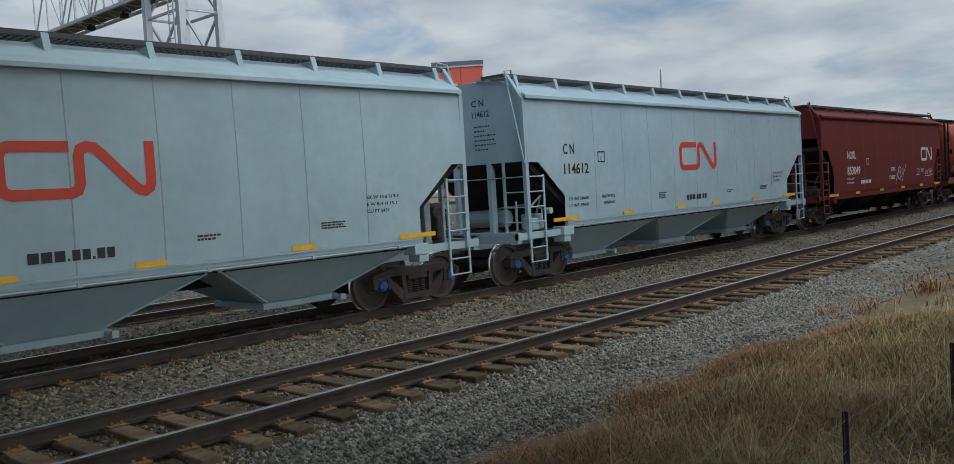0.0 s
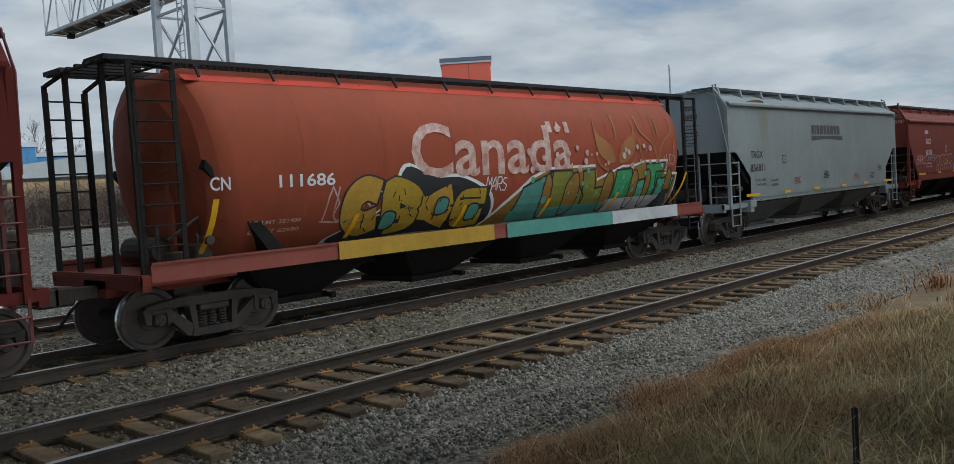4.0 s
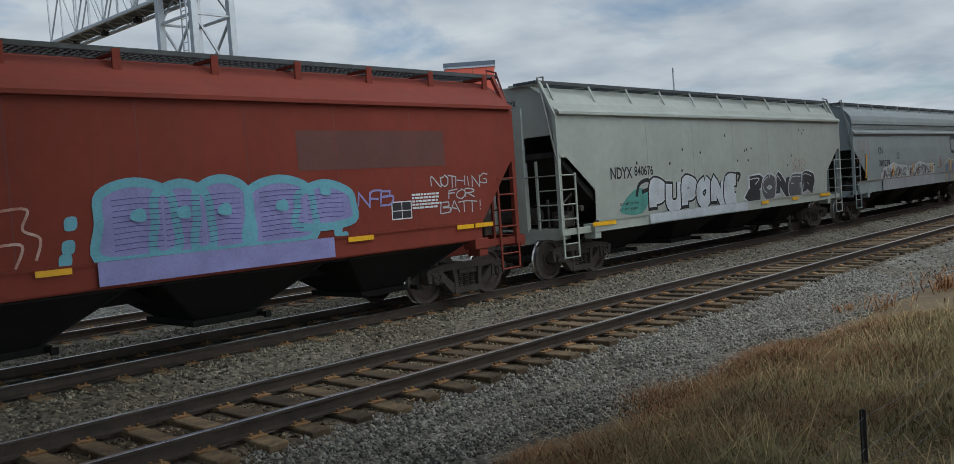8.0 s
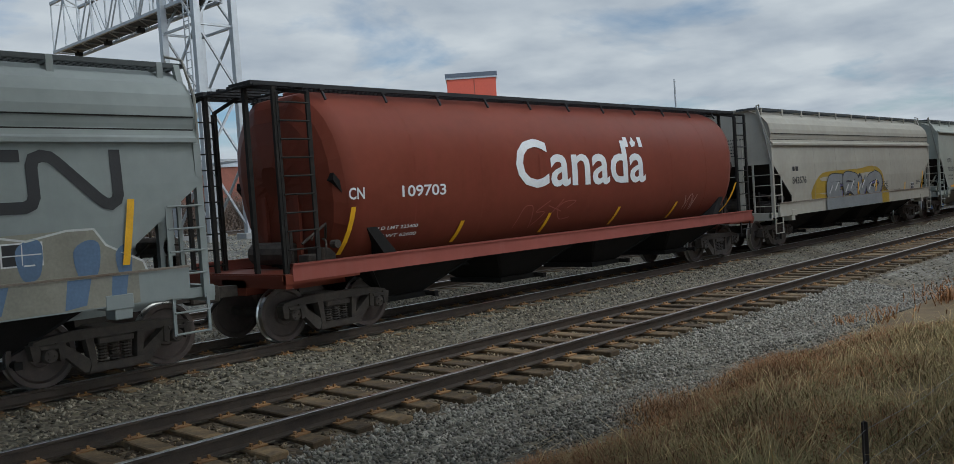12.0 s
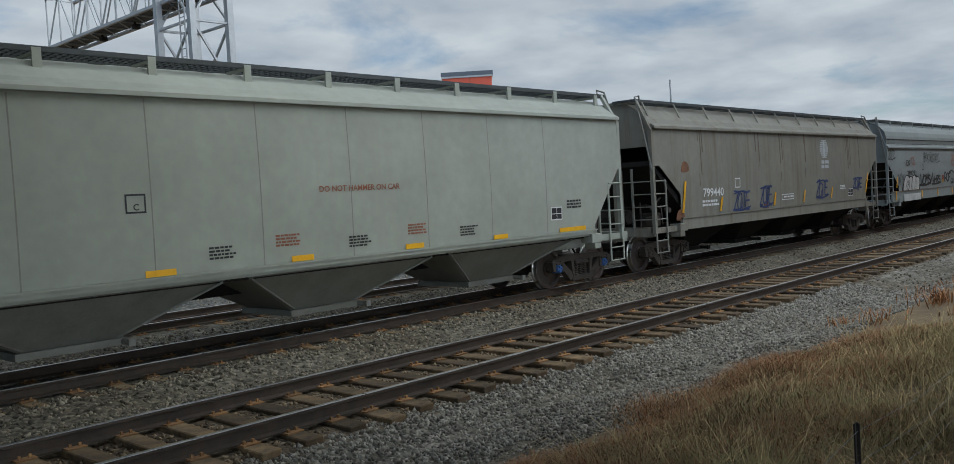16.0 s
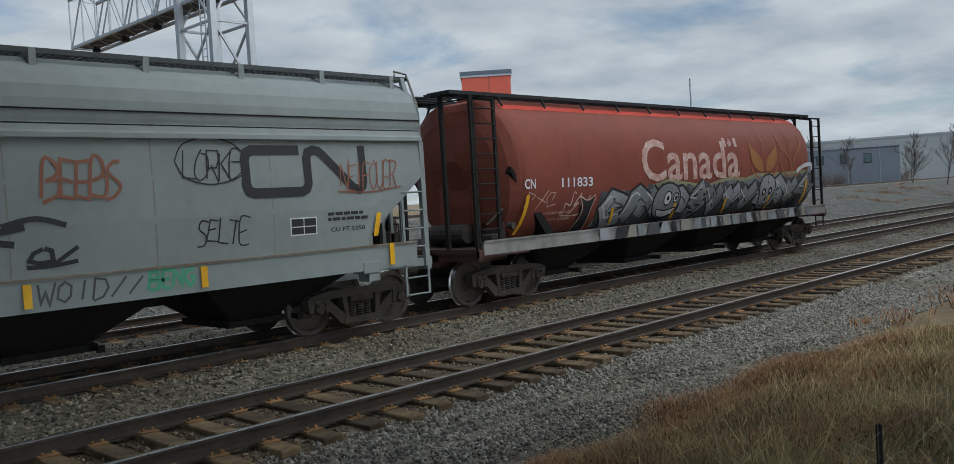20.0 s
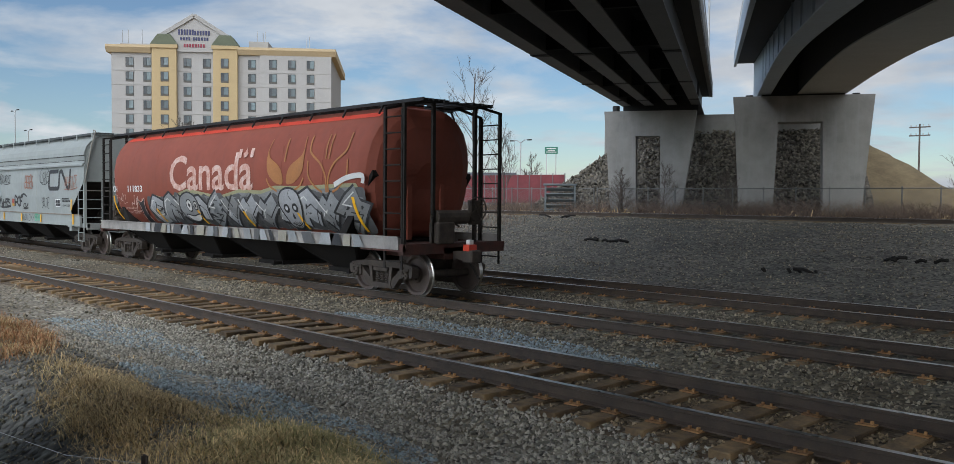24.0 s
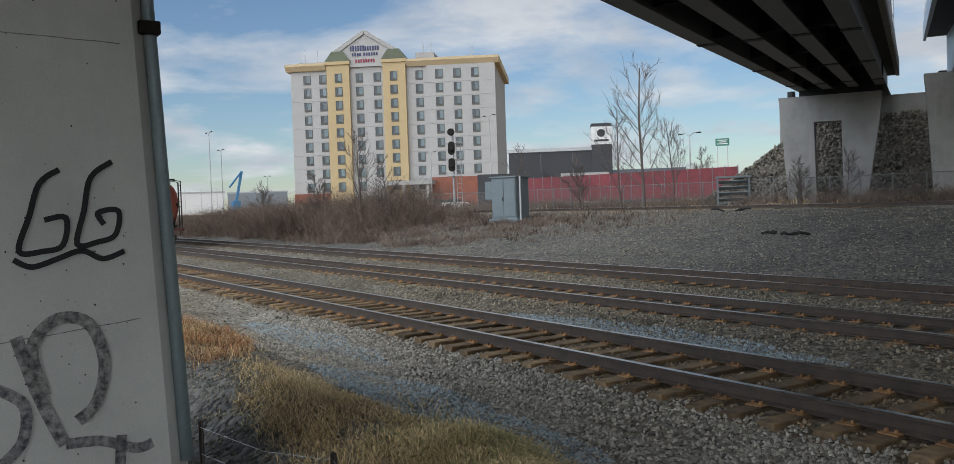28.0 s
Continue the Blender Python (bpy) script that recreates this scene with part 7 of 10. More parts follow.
# car 8
worm(c8, "curve", 4.58, 2.32, 2.14, 0.80, ink, "black bent-band emblem")
lettering(c8, "curve", "CN", -5.40, 2.46, 0.26, ink, 0.50, "black reporting mark")
lettering(c8, "curve", "389239", -5.36, 1.98, 0.24, ink, 1.25, "black car number")
frame_box(c8, "curve", -3.24, -3.0, 2.24, 2.45, ink)
lettering(c8, "curve", "C", -3.16, 2.27, 0.09, ink)
for x0, x1, sd, zt in ((-5.05, -1.95, 81, 1.98), (-1.85, 1.80, 85, 1.96)):
    w = x1 - x0
    edge = [(0, 0), (-0.02, 0.55), (0.06, 0.62), (0.05, 0.85), (0.22, 0.92), (0.42, 1.15), (0.6, 1.02), (0.68, 0.82), (0.72, 0.98), (0.99, 0.90), (1.0, 0.66), (0.94, 0.62), (1.02, 0.4), (0.97, 0)]
    E8 = [(x0 + w * a, 1.33 + (zt - 1.33) * b) for a, b in edge]
    plate_poly(c8, "curve", E8, G["silver"], "graffiti", 0.006)
    strokes(c8, "curve", [E8], 0.035, G["offwhite"], "graffiti_outline", 0.009, False)
    tag(c8, "curve", x0 + 0.2, x1 - 0.2, 1.36, zt - 0.10, 15, 0.11, G["midgrey"], sd)
    tag(c8, "curve", x0 + 0.3, x1 - 0.2, 1.38, zt - 0.14, 12, 0.05, G["darkgrey"], sd + 1)
    tag(c8, "curve", x0 + 0.1, x1 - 0.1, 1.34, zt - 0.04, 18, 0.026, G["offwhite"], sd + 2)
    for q in (0.05, 0.33, 0.62):
        plate_poly(c8, "curve", [(x0 + w * q, 1.5), (x0 + w * q + 0.16, 1.52), (x0 + w * q + 0.26, 1.8), (x0 + w * q + 0.1, 1.82)], G["umber"], "graffiti", 0.013)
bm = bmesh.new()
box(bm, -5.2, 1.6, -1.652, -1.645, 1.04, 1.45)
part("painted_sill", bm, G["stone_pale"], c8, "sill sprayed silver and grey")
bm = bmesh.new()
box(bm, 3.4, 6.9, -1.612, -1.605, 1.05, 1.45)
blue_sill = part("painted_sill", bm, G["overspray_tan"], c8, "sill oversprayed tan and blue")
for x, w in ((3.9, 0.22), (4.8, 0.35), (5.9, 0.28), (6.5, 0.2)):
    bm = bmesh.new()
    bm.faces.new([bm.verts.new((a, -1.615, z)) for a, z in ((x, 1.06), (x + w, 1.10), (x + w * 1.3, 1.44), (x + w * 0.2, 1.44))])
    part("graffiti", bm, G["denim"], blue_sill)
BLUE8 = [(3.40, 1.34), (3.38, 1.82), (3.75, 1.96), (4.1, 2.10), (4.6, 2.0), (5.1, 2.06), (5.5, 1.98), (6.0, 2.08), (6.35, 2.08), (6.5, 1.86), (7.0, 1.6), (7.1, 1.34)]
plate_poly(c8, "curve", BLUE8, G["overspray_tan"], "graffiti", 0.006)
strokes(c8, "curve", [BLUE8], 0.028, G["offwhite"], "graffiti_outline", 0.009, False)
for x, w, z in ((3.7, 0.28, 1.40), (4.75, 0.16, 1.42), (5.45, 0.2, 1.5), (6.15, 0.22, 1.44), (6.7, 0.12, 1.36)):
    blob(c8, "curve", [(x, z), (x + w, z + 0.04), (x + w * 1.2, z + 0.42), (x + w * 0.5, z + 0.5), (x - 0.08, z + 0.36)], G["denim"], None, 0, "graffiti", -0.001)
panel_sq(c8, "curve", 5.22, 5.68, 1.69, 1.95)
for x, l in ((-3.77, 0.03), (-1.32, 0.04), (1.32, 0.06), (4.25, 0.06)):
    strip(c8, "curve", x, 1.58, 2.0, l)
strip(c8, "curve", 6.75, 1.57, 2.45, 0.12)
strip(c8, "curve", -6.9, 1.57, 2.45, 0.1)
strokes(c8, "curve", [[(2.78, 2.02), (2.68, 2.12), (2.76, 2.22), (2.88, 2.14), (2.80, 2.02)], [(2.79, 2.02), (2.78, 1.84)], [(2.62, 1.92), (2.80, 1.96), (2.92, 2.02)], [(2.42, 1.74), (2.70, 1.72), (2.80, 1.84), (2.92, 1.84), (3.1, 1.76)]], 0.045, G["redtag"], "graffiti", 0.010, True, "red stick-figure scrawl")
tag(c8, "curve", 1.7, 2.1, 1.52, 1.80, 6, 0.02, G["silver"], 83, "", "JOE")
tag(c8, "curve", -7.6, -6.4, 2.1, 2.9, 14, 0.02, G["brick"], 84)
end_print(c8, 8, ink)
# car 10
blob(c10, "curve", [(-4.6, 1.34), (-4.4, 2.2), (-2.6, 2.35), (-0.9, 2.36), (0.7, 2.46), (1.7, 2.25), (2.05, 1.7), (2.1, 1.34)], G["mustard"], None, 0, "graffiti_halo", -0.008)
for word, a, b in (("E", -3.75, -2.3), ("R", -2.27, -0.85), ("V", -0.92, 0.08), ("O", 0.05, 1.62)):
    seed = 100 + ord(word)
    bubble(c10, "curve", word, a + 0.10, b + 0.10, 1.30, 2.18, 0.40, [G["violet_pale"]], ink, 0.05, seed, 0.0, 0.04)
    bubble(c10, "curve", word, a, b, 1.34, 2.24, 0.36, [G["midgrey"]], ink, 0.03, seed, 0.012, 0.04)
    for q in (0.2, 0.55):
        x = a + (b - a) * q
        strokes(c10, "curve", [[(x - 0.12, 1.5 + 0.3 * q), (x + 0.16, 1.78 + 0.3 * q)]], 0.07, G["offwhite"], "graffiti_highlight", 0.030, False)
bm = bmesh.new()
box(bm, -4.0, 1.5, -1.652, -1.645, 1.03, 1.41)
part("painted_sill", bm, G["midgrey"], c10, "sill sprayed grey")
box_x = bmesh.new()
box(box_x, 1.5, 2.3, -1.652, -1.645, 1.03, 1.41)
part("painted_sill", box_x, G["mustard"], c10, "sill oversprayed mustard yellow")
tag(c10, "curve", 1.85, 2.45, 1.66, 1.84, 10, 0.025, ink, 102, "", "CHE")
tag(c10, "curve", 1.85, 2.45, 1.48, 1.62, 10, 0.025, ink, 103, "", "MAK")
strip(c10, "curve", 4.42, 1.34, 1.73, 0.02)
strip(c10, "curve", 6.68, 1.34, 2.15, 0.1)
strip(c10, "curve", -0.9, 1.5, 1.9, 0.02)
strip(c10, "curve", 1.0, 1.5, 1.9, 0.02)
panel_sq(c10, "curve", 5.3, 5.68, 1.44, 1.68)
bars(c10, "curve", 5.96, 1.74, 0.6, 3, 0.035, ink, 14)
lettering(c10, "curve", "OPEN HATCH COVERS", 3.2, 1.44, 0.05, ink, 0.75)
lettering(c10, "curve", "BEFORE UNLOADING CAR", 3.15, 1.36, 0.05, ink, 0.85)
lettering(c10, "curve", "843576", -6.6, 2.0, 0.22, ink, 1.1, "black car number")
bars(c10, "curve", -6.55, 2.4, 0.4, 1, 0.14, ink, 15)
end_print(c10, 10, ink)
# car 11
lettering(c11, "flatr", "CITX", -7.0, 2.46, 0.19, ink, 0.66, "black reporting mark")
lettering(c11, "flatr", "701192", -7.0, 2.05, 0.20, ink, 1.08, "black car number")
for a, b in ((-6.68, -5.78), (-3.70, -3.25), (-1.29, -0.87), (1.15, 1.59), (3.52, 3.94), (5.67, 6.62)):
    marker(c11, a, b, 1.31, 1.40, 1.612)
lettering(c11, "flatr", "DO NOT HAMMER ON CAR", -0.66, 2.39, 0.10, G["brick"], 1.76, "red warning lettering")
frame_box(c11, "flatr", -3.9, -3.63, 2.21, 2.45, ink)
lettering(c11, "flatr", "C", -3.80, 2.24, 0.09, ink)
panel_sq(c11, "flatr", 5.45, 5.80, 1.60, 1.84)
for x, z, m in ((-1.55, 1.72, G["brick"]), (-0.1, 1.6, ink), (1.25, 1.72, G["brick"]), (2.6, 1.6, ink), (-2.7, 1.62, ink)):
    bars(c11, "flatr", x, z, 0.45, 4, 0.03, m, int(x * 10) + 200)
lettering(c11, "flatr", "LD LMT 223000", -7.0, 1.82, 0.07, ink, 0.85)
lettering(c11, "flatr", "LT WT 63000", -7.0, 1.66, 0.07, ink, 0.85)
bars(c11, "flatr", 6.0, 1.95, 0.6, 3, 0.04, ink, 16)
end_print(c11, 11, ink)
# car 12
lettering(c12, "flats", "799440", -5.74, 1.84, 0.23, wht, 1.18, "white car number")
for x, z0, z1, l in ((-6.90, 1.46, 2.28, 0.16), (-4.82, 1.41, 1.80, 0.12), (-1.28, 1.41, 1.81, 0.1), (1.0, 1.43, 1.81, 0.12), (3.4, 1.45, 1.83, 0.1), (6.82, 1.54, 2.28, 0.3)):
    strip(c12, "flats", x, z0, z1, l)
for i, (x0, x1, z0, z1) in enumerate(((-3.96, -2.95, 1.42, 1.95), (-2.22, -1.4, 1.45, 2.05), (2.13, 3.15, 1.55, 2.12), (5.62, 6.5, 1.75, 2.15))):
    tag(c12, "flats", x0, x1, z0, z1 - 0.06, 15, 0.055, G["navy"], 120 + i, "dark blue scrawled tag", "ZOTE")
    strokes(c12, "flats", [[(x0, z1 - 0.1), (x0 + 0.5, z1 - 0.03), (x1, z1 - 0.08)], [(x0 + 0.4, z0 - 0.1), (x0 + 0.45, z0 + 0.2)], [(x0 + 0.55, z0 - 0.14), (x0 + 0.5, z0 + 0.2)]], 0.04, G["navy"], "graffiti", 0.011)
for i in range(9):
    z = 2.86 + i * 0.07
    w = 0.36 * math.sqrt(max(0.05, 1 - ((z - 3.15) / 0.34) ** 2))
    rect(c12, "flats", 2.94 - w, 2.94 + w, z, z + 0.04, G["silver"], "emblem_bar", 0.008)
rect(c12, "flats", 2.87, 3.01, 2.86, 3.44, G["silver"], "emblem_bar", 0.010)
bars(c12, "flats", 2.66, 2.66, 0.5, 1, 0.11, G["silver"], 121, "wordmark")
bars(c12, "flats", 2.64, 2.50, 0.55, 1, 0.11, G["silver"], 122, "wordmark")
frame_box(c12, "flats", -3.84, -3.54, 2.04, 2.29, wht)
panel_sq(c12, "flats", 5.1, 5.57, 1.49, 1.71)
frame_box(c12, "flats", -0.65, 0.26, 1.56, 1.72, wht)
bars(c12, "flats", -0.5, 1.62, 0.7, 1, 0.05, wht, 17)
bars(c12, "flats", -5.8, 1.68, 0.9, 2, 0.06, wht, 18)
bars(c12, "flats", 4.3, 1.85, 0.6, 3, 0.03, wht, 19)
rng = random.Random(124)
for x in (-2.3, 5.0, 5.15, 5.35, 1.2, -5.8, 6.3, -0.6):
    for q in range(3):
        a = x + rng.uniform(-0.12, 0.12)
        strokes(c12, "flats", [[(a, 3.66), (a + 0.02, 3.66 - rng.uniform(0.4, 1.6))]], rng.uniform(0.02, 0.07), G["runs"], "rust_run", 0.006, False)
for x, z, w in ((-6.9, 2.65, 0.4), (-2.0, 1.42, 0.3), (-7.2, 1.4, 0.4)):
    blob(c12, "flats", [(x, z - 0.12), (x + w, z - 0.1), (x + w * 0.9, z + 0.1), (x + w * 0.3, z + 0.14)], M["rust"], None, 0, "rust_patch", -0.004)
# car 13
worm(c13, "curve", 4.26, 2.33, 2.22, 0.80, ink, "black bent-band emblem")
lettering(c13, "curve", "CN", -5.56, 2.48, 0.26, ink, 0.50, "black reporting mark")
lettering(c13, "curve", "389291", -5.48, 2.07, 0.22, ink, 1.2, "black car number")
blob(c13, "curve", [(-6.0, 1.34), (-6.0, 1.80), (-5.6, 2.10), (-4.9, 2.0), (-4.3, 2.08), (-3.85, 1.75), (-3.9, 1.34)], ink, None, 0, "graffiti_shade", -0.004)
for x, w, zt in ((-4.15, 0.30, 1.98), (-4.62, 0.30, 2.04), (-5.10, 0.32, 2.0), (-5.62, 0.36, 2.04)):
    blob(c13, "curve", [(x - w, 1.36), (x + w * 0.4, 1.34), (x + w, 1.5), (x + w * 1.05, 1.8), (x + w * 0.6, zt), (x - w * 0.4, zt), (x - w, 1.75)], G["offwhite"], ink, 0.03, "graffiti", 0.002 + 0.002 * (x < -5), "white bubble letter")
strokes(c13, "curve", [[(-5.66, 1.62), (-5.52, 1.82), (-5.35, 1.66)], [(-5.42, 1.40), (-5.32, 1.50)], [(-5.32, 1.40), (-5.42, 1.50)]], 0.03, ink, "graffiti_line", 0.020, False)
bm = bmesh.new()
box(bm, -6.2, -3.95, -1.652, -1.645, 1.02, 1.31)
part("painted_sill", bm, G["offwhite"], c13, "sill sprayed white")
for i, (x0, x1, z0, z1, m, w, word) in enumerate(((-3.7, -2.2, 1.66, 2.08, ink, 0.095, "VOMS"), (-2.15, -1.9, 1.66, 2.15, ink, 0.09, "/"), (-1.85, -0.65, 1.66, 1.98, ink, 0.075, "WHRS"), (0.05, 1.05, 1.68, 2.08, ink, 0.085, "POF"), (1.15, 1.7, 1.62, 1.82, ink, 0.055, "O/"), (-7.8, -6.95, 2.8, 3.15, ink, 0.03, ""),
                                                  (-3.05, -2.3, 2.66, 3.0, ink, 0.028, "BRIAK"), (-2.2, -1.5, 2.66, 3.0, ink, 0.028, "NECK"), (-1.4, -0.6, 2.64, 2.98, ink, 0.028, "ARTIST"), (1.38, 2.35, 2.42, 2.92, G["brick"], 0.045, "BEEBS"), (3.25, 4.2, 2.66, 3.05, ink, 0.022, "LORKE"), (-5.0, -4.35, 2.52, 2.85, G["brick"], 0.035, "YOS"),
                                                  (-6.8, -6.0, 1.6, 2.2, G["darkgrey"], 0.03, ""), (6.0, 7.2, 2.4, 2.85, G["brick"], 0.022, "NEIFOUER"), (3.4, 4.25, 1.68, 2.05, ink, 0.022, "SELTE"))):
    tag(c13, "curve", x0, x1, z0, z1, 14, w, m, 132 + i, "scrawled tag", word)
strokes(c13, "curve", [[(0.85, 2.12), (1.25, 2.20), (1.62, 2.10)]], 0.07, ink, "graffiti", 0.011)
strokes(c13, "curve", [[(3.15, 2.9), (3.3, 3.14), (3.7, 3.24), (4.1, 3.14), (4.28, 2.9), (4.1, 2.66), (3.7, 2.56), (3.3, 2.66), (3.15, 2.9)]], 0.02, ink, "graffiti", 0.011)
rect(c13, "curve", -0.34, -0.04, 1.70, 2.0, G["redtag"], "sticker", 0.008)
rect(c13, "curve", -0.32, -0.06, 1.70, 1.80, G["gold"], "sticker", 0.010)
for x in (-7.16, -3.7, -1.3, 1.08, 3.45, 6.96):
    marker(c13, x - 0.05, x + 0.05, 1.10, 1.47 if abs(x) > 6 else 1.40)
strip(c13, "curve", -6.95, 1.60, 2.03, 0.05)
strip(c13, "curve", 6.66, 1.61, 2.0, 0.08)
panel_sq(c13, "curve", 5.0, 5.46, 1.74, 1.98)
bars(c13, "curve", 5.7, 2.0, 0.8, 2, 0.05, ink, 20)
lettering(c13, "curve", "CU FT 5250", 5.75, 1.74, 0.07, ink, 0.7)
frame_box(c13, "curve", -3.4, -3.15, 2.3, 2.5, ink)
def sill_tag(car, text, x0, x1, z0, z1, w, material, seed, label):
    """A word sprayed on the flat of the side sill."""
    rng = random.Random(seed)
    step = (x1 - x0) / len(text)
    bm = bmesh.new()
    for j, ch in enumerate(text):
        for line in glyph(ch, rng, x0 + step * j, x0 + step * (j + 0.85), z0, z1, 0.1, 0.08):
            ribbon(bm, dense(line, 3), w)
    for v in bm.verts:
        v.co.y = -1.612
    part("graffiti", bm, material, car, label)


sill_tag(c13, "WOID//", 1.2, 2.6, 1.12, 1.38, 0.03, G["darkgrey"], 136, "grey tag on the sill")
sill_tag(c13, "BENG", 2.65, 3.34, 1.16, 1.40, 0.05, G["mint"], 137, "green tag on the sill")
# car 14: long grey piece
HALO14 = [(-4.35, 1.36), (-4.2, 1.95), (-3.8, 2.2), (-3.0, 2.08), (-2.3, 2.12), (-1.5, 2.36), (-0.7, 2.22), (0.4, 2.16), (1.5, 2.34), (2.6, 2.30), (3.3, 2.42), (4.3, 2.40), (5.1, 2.25), (5.9, 2.40), (6.7, 2.46), (7.0, 2.2), (7.0, 1.36)]
plate_poly(c14, "cyl", HALO14, G["overspray"], "graffiti_halo", 0.004)
plate_poly(c14, "cyl", [(x * 0.995, z - 0.09 if z > 1.5 else z) for x, z in HALO14], G["stone_mid"], "graffiti_shade", 0.007)
piece(c14, "cyl", -4.15, 6.95, 1.34, 2.12, 12, [G["stone_pale"], G["midgrey"], G["stone_mid"]], ink, 0.065, 141, None, 2.28, G["offwhite"], False, G["darkgrey"], 0.52)
# round face at the left, skull towards the right
cx = -1.48
blob(c14, "cyl", [(cx + 0.62 * math.cos(a), 1.82 + 0.44 * math.sin(a)) for a in (0, 0.8, 1.57, 2.36, 3.14, 3.93, 4.71, 5.5)], G["midgrey"], ink, 0.05, "graffiti", 0.022)
for dx, r in ((0.02, 0.17), (0.40, 0.12)):
    blob(c14, "cyl", [(cx + dx + r * math.cos(a), 1.88 + r * math.sin(a)) for a in (0, 1.05, 2.1, 3.14, 4.2, 5.24)], G["offwhite"], ink, 0.035, "graffiti", 0.026)
    blob(c14, "cyl", [(cx + dx + 0.06 * math.cos(a), 1.88 + 0.06 * math.sin(a)) for a in (0, 1.05, 2.1, 3.14, 4.2, 5.24)], ink, None, 0, "graffiti", 0.034)
blob(c14, "cyl", [(cx - 0.36, 1.62), (cx - 0.2, 1.46), (cx + 0.1, 1.42), (cx + 0.42, 1.48), (cx + 0.5, 1.64), (cx + 0.05, 1.58)], G["offwhite"], ink, 0.03, "graffiti", 0.026)
strokes(c14, "cyl", [[(cx + q, 1.60), (cx + q, 1.45)] for q in (-0.22, -0.1, 0.02, 0.14, 0.26, 0.38)], 0.022, ink, "graffiti_line", 0.034)
blob(c14, "cyl", [(3.62, 1.62), (3.72, 1.40), (4.12, 1.38), (4.32, 1.60), (4.46, 1.92), (4.34, 2.24), (4.0, 2.36), (3.62, 2.28), (3.46, 2.0)], G["stone_pale"], ink, 0.05, "graffiti", 0.022, "grey sprayed skull")
for x, z, r in ((3.78, 1.86, 0.13), (4.16, 1.88, 0.13)):
    blob(c14, "cyl", [(x + r * math.cos(a), z + r * 0.85 * math.sin(a)) for a in (0, 1.05, 2.1, 3.14, 4.2, 5.24)], ink, None, 0, "graffiti", 0.030)
    blob(c14, "cyl", [(x + r * 0.45 * math.cos(a), z + r * 0.4 * math.sin(a)) for a in (0, 1.05, 2.1, 3.14, 4.2, 5.24)], G["silver"], None, 0, "graffiti", 0.034)
blob(c14, "cyl", [(3.93, 1.62), (4.03, 1.62), (3.99, 1.76)], ink, None, 0, "graffiti", 0.030)
strokes(c14, "cyl", [[(3.74, 1.50), (3.98, 1.44), (4.22, 1.52)], [(3.98, 2.32), (3.94, 2.18), (4.04, 2.08)]] + [[(q, 1.54), (q + 0.01, 1.40)] for q in (3.82, 3.90, 3.98, 4.06, 4.14)], 0.022, ink, "graffiti_line", 0.032)
# small dark figure with pointed ears
blob(c14, "cyl", [(-5.02, 1.16), (-4.9, 1.75), (-5.05, 2.05), (-4.85, 1.98), (-4.7, 1.98), (-4.5, 2.06), (-4.6, 1.7), (-4.58, 1.16)], ink, M["cream"], 0.03, "graffiti", 0.016)
strokes(c14, "cyl", [[(5.9, 2.42), (6.4, 2.58), (6.95, 2.62), (6.98, 2.45)]], 0.12, G["offwhite"], "graffiti", 0.02)
tag(c14, "cyl", -5.6, -4.7, 1.7, 2.1, 10, 0.03, M["cream"], 142)
tag(c14, "cyl", -6.8, -5.9, 1.9, 2.2, 10, 0.02, M["cream"], 143)
rng = random.Random(144)
x = -4.4
q = 0
while x < 7.0:
    w = rng.uniform(0.18, 0.55)
    lean = rng.uniform(-0.25, 0.25)
    bm = bmesh.new()
    f = bm.faces.new([bm.verts.new((a, -1.572, z)) for a, z in ((x, 1.05), (x + w, 1.05), (x + w + lean, 1.315), (x + lean * 0.6, 1.315))])
    part("graffiti", bm, (G["stone_pale"], ink, G["overspray_tan"], G["midgrey"], G["darkgrey"])[q % 5], c14)
    x += w + rng.uniform(0.02, 0.25)
    q += 1
# red marker lamp box on the last coupler
bm = bmesh.new()
L14 = Q[14] - Q[13]
box(bm, L14 / 2 - 0.22, L14 / 2 - 0.02, -0.18, 0.06, 1.0, 1.14, 0.01)
part("end_of_train_device", bm, M["orange"], c14, "orange end-of-train box on the coupler")
bm = bmesh.new()
box(bm, L14 / 2 - 0.18, L14 / 2 - 0.06, -0.12, 0.0, 1.14, 1.24, 0.01)
part("end_of_train_lamp", bm, M["white"], c14)

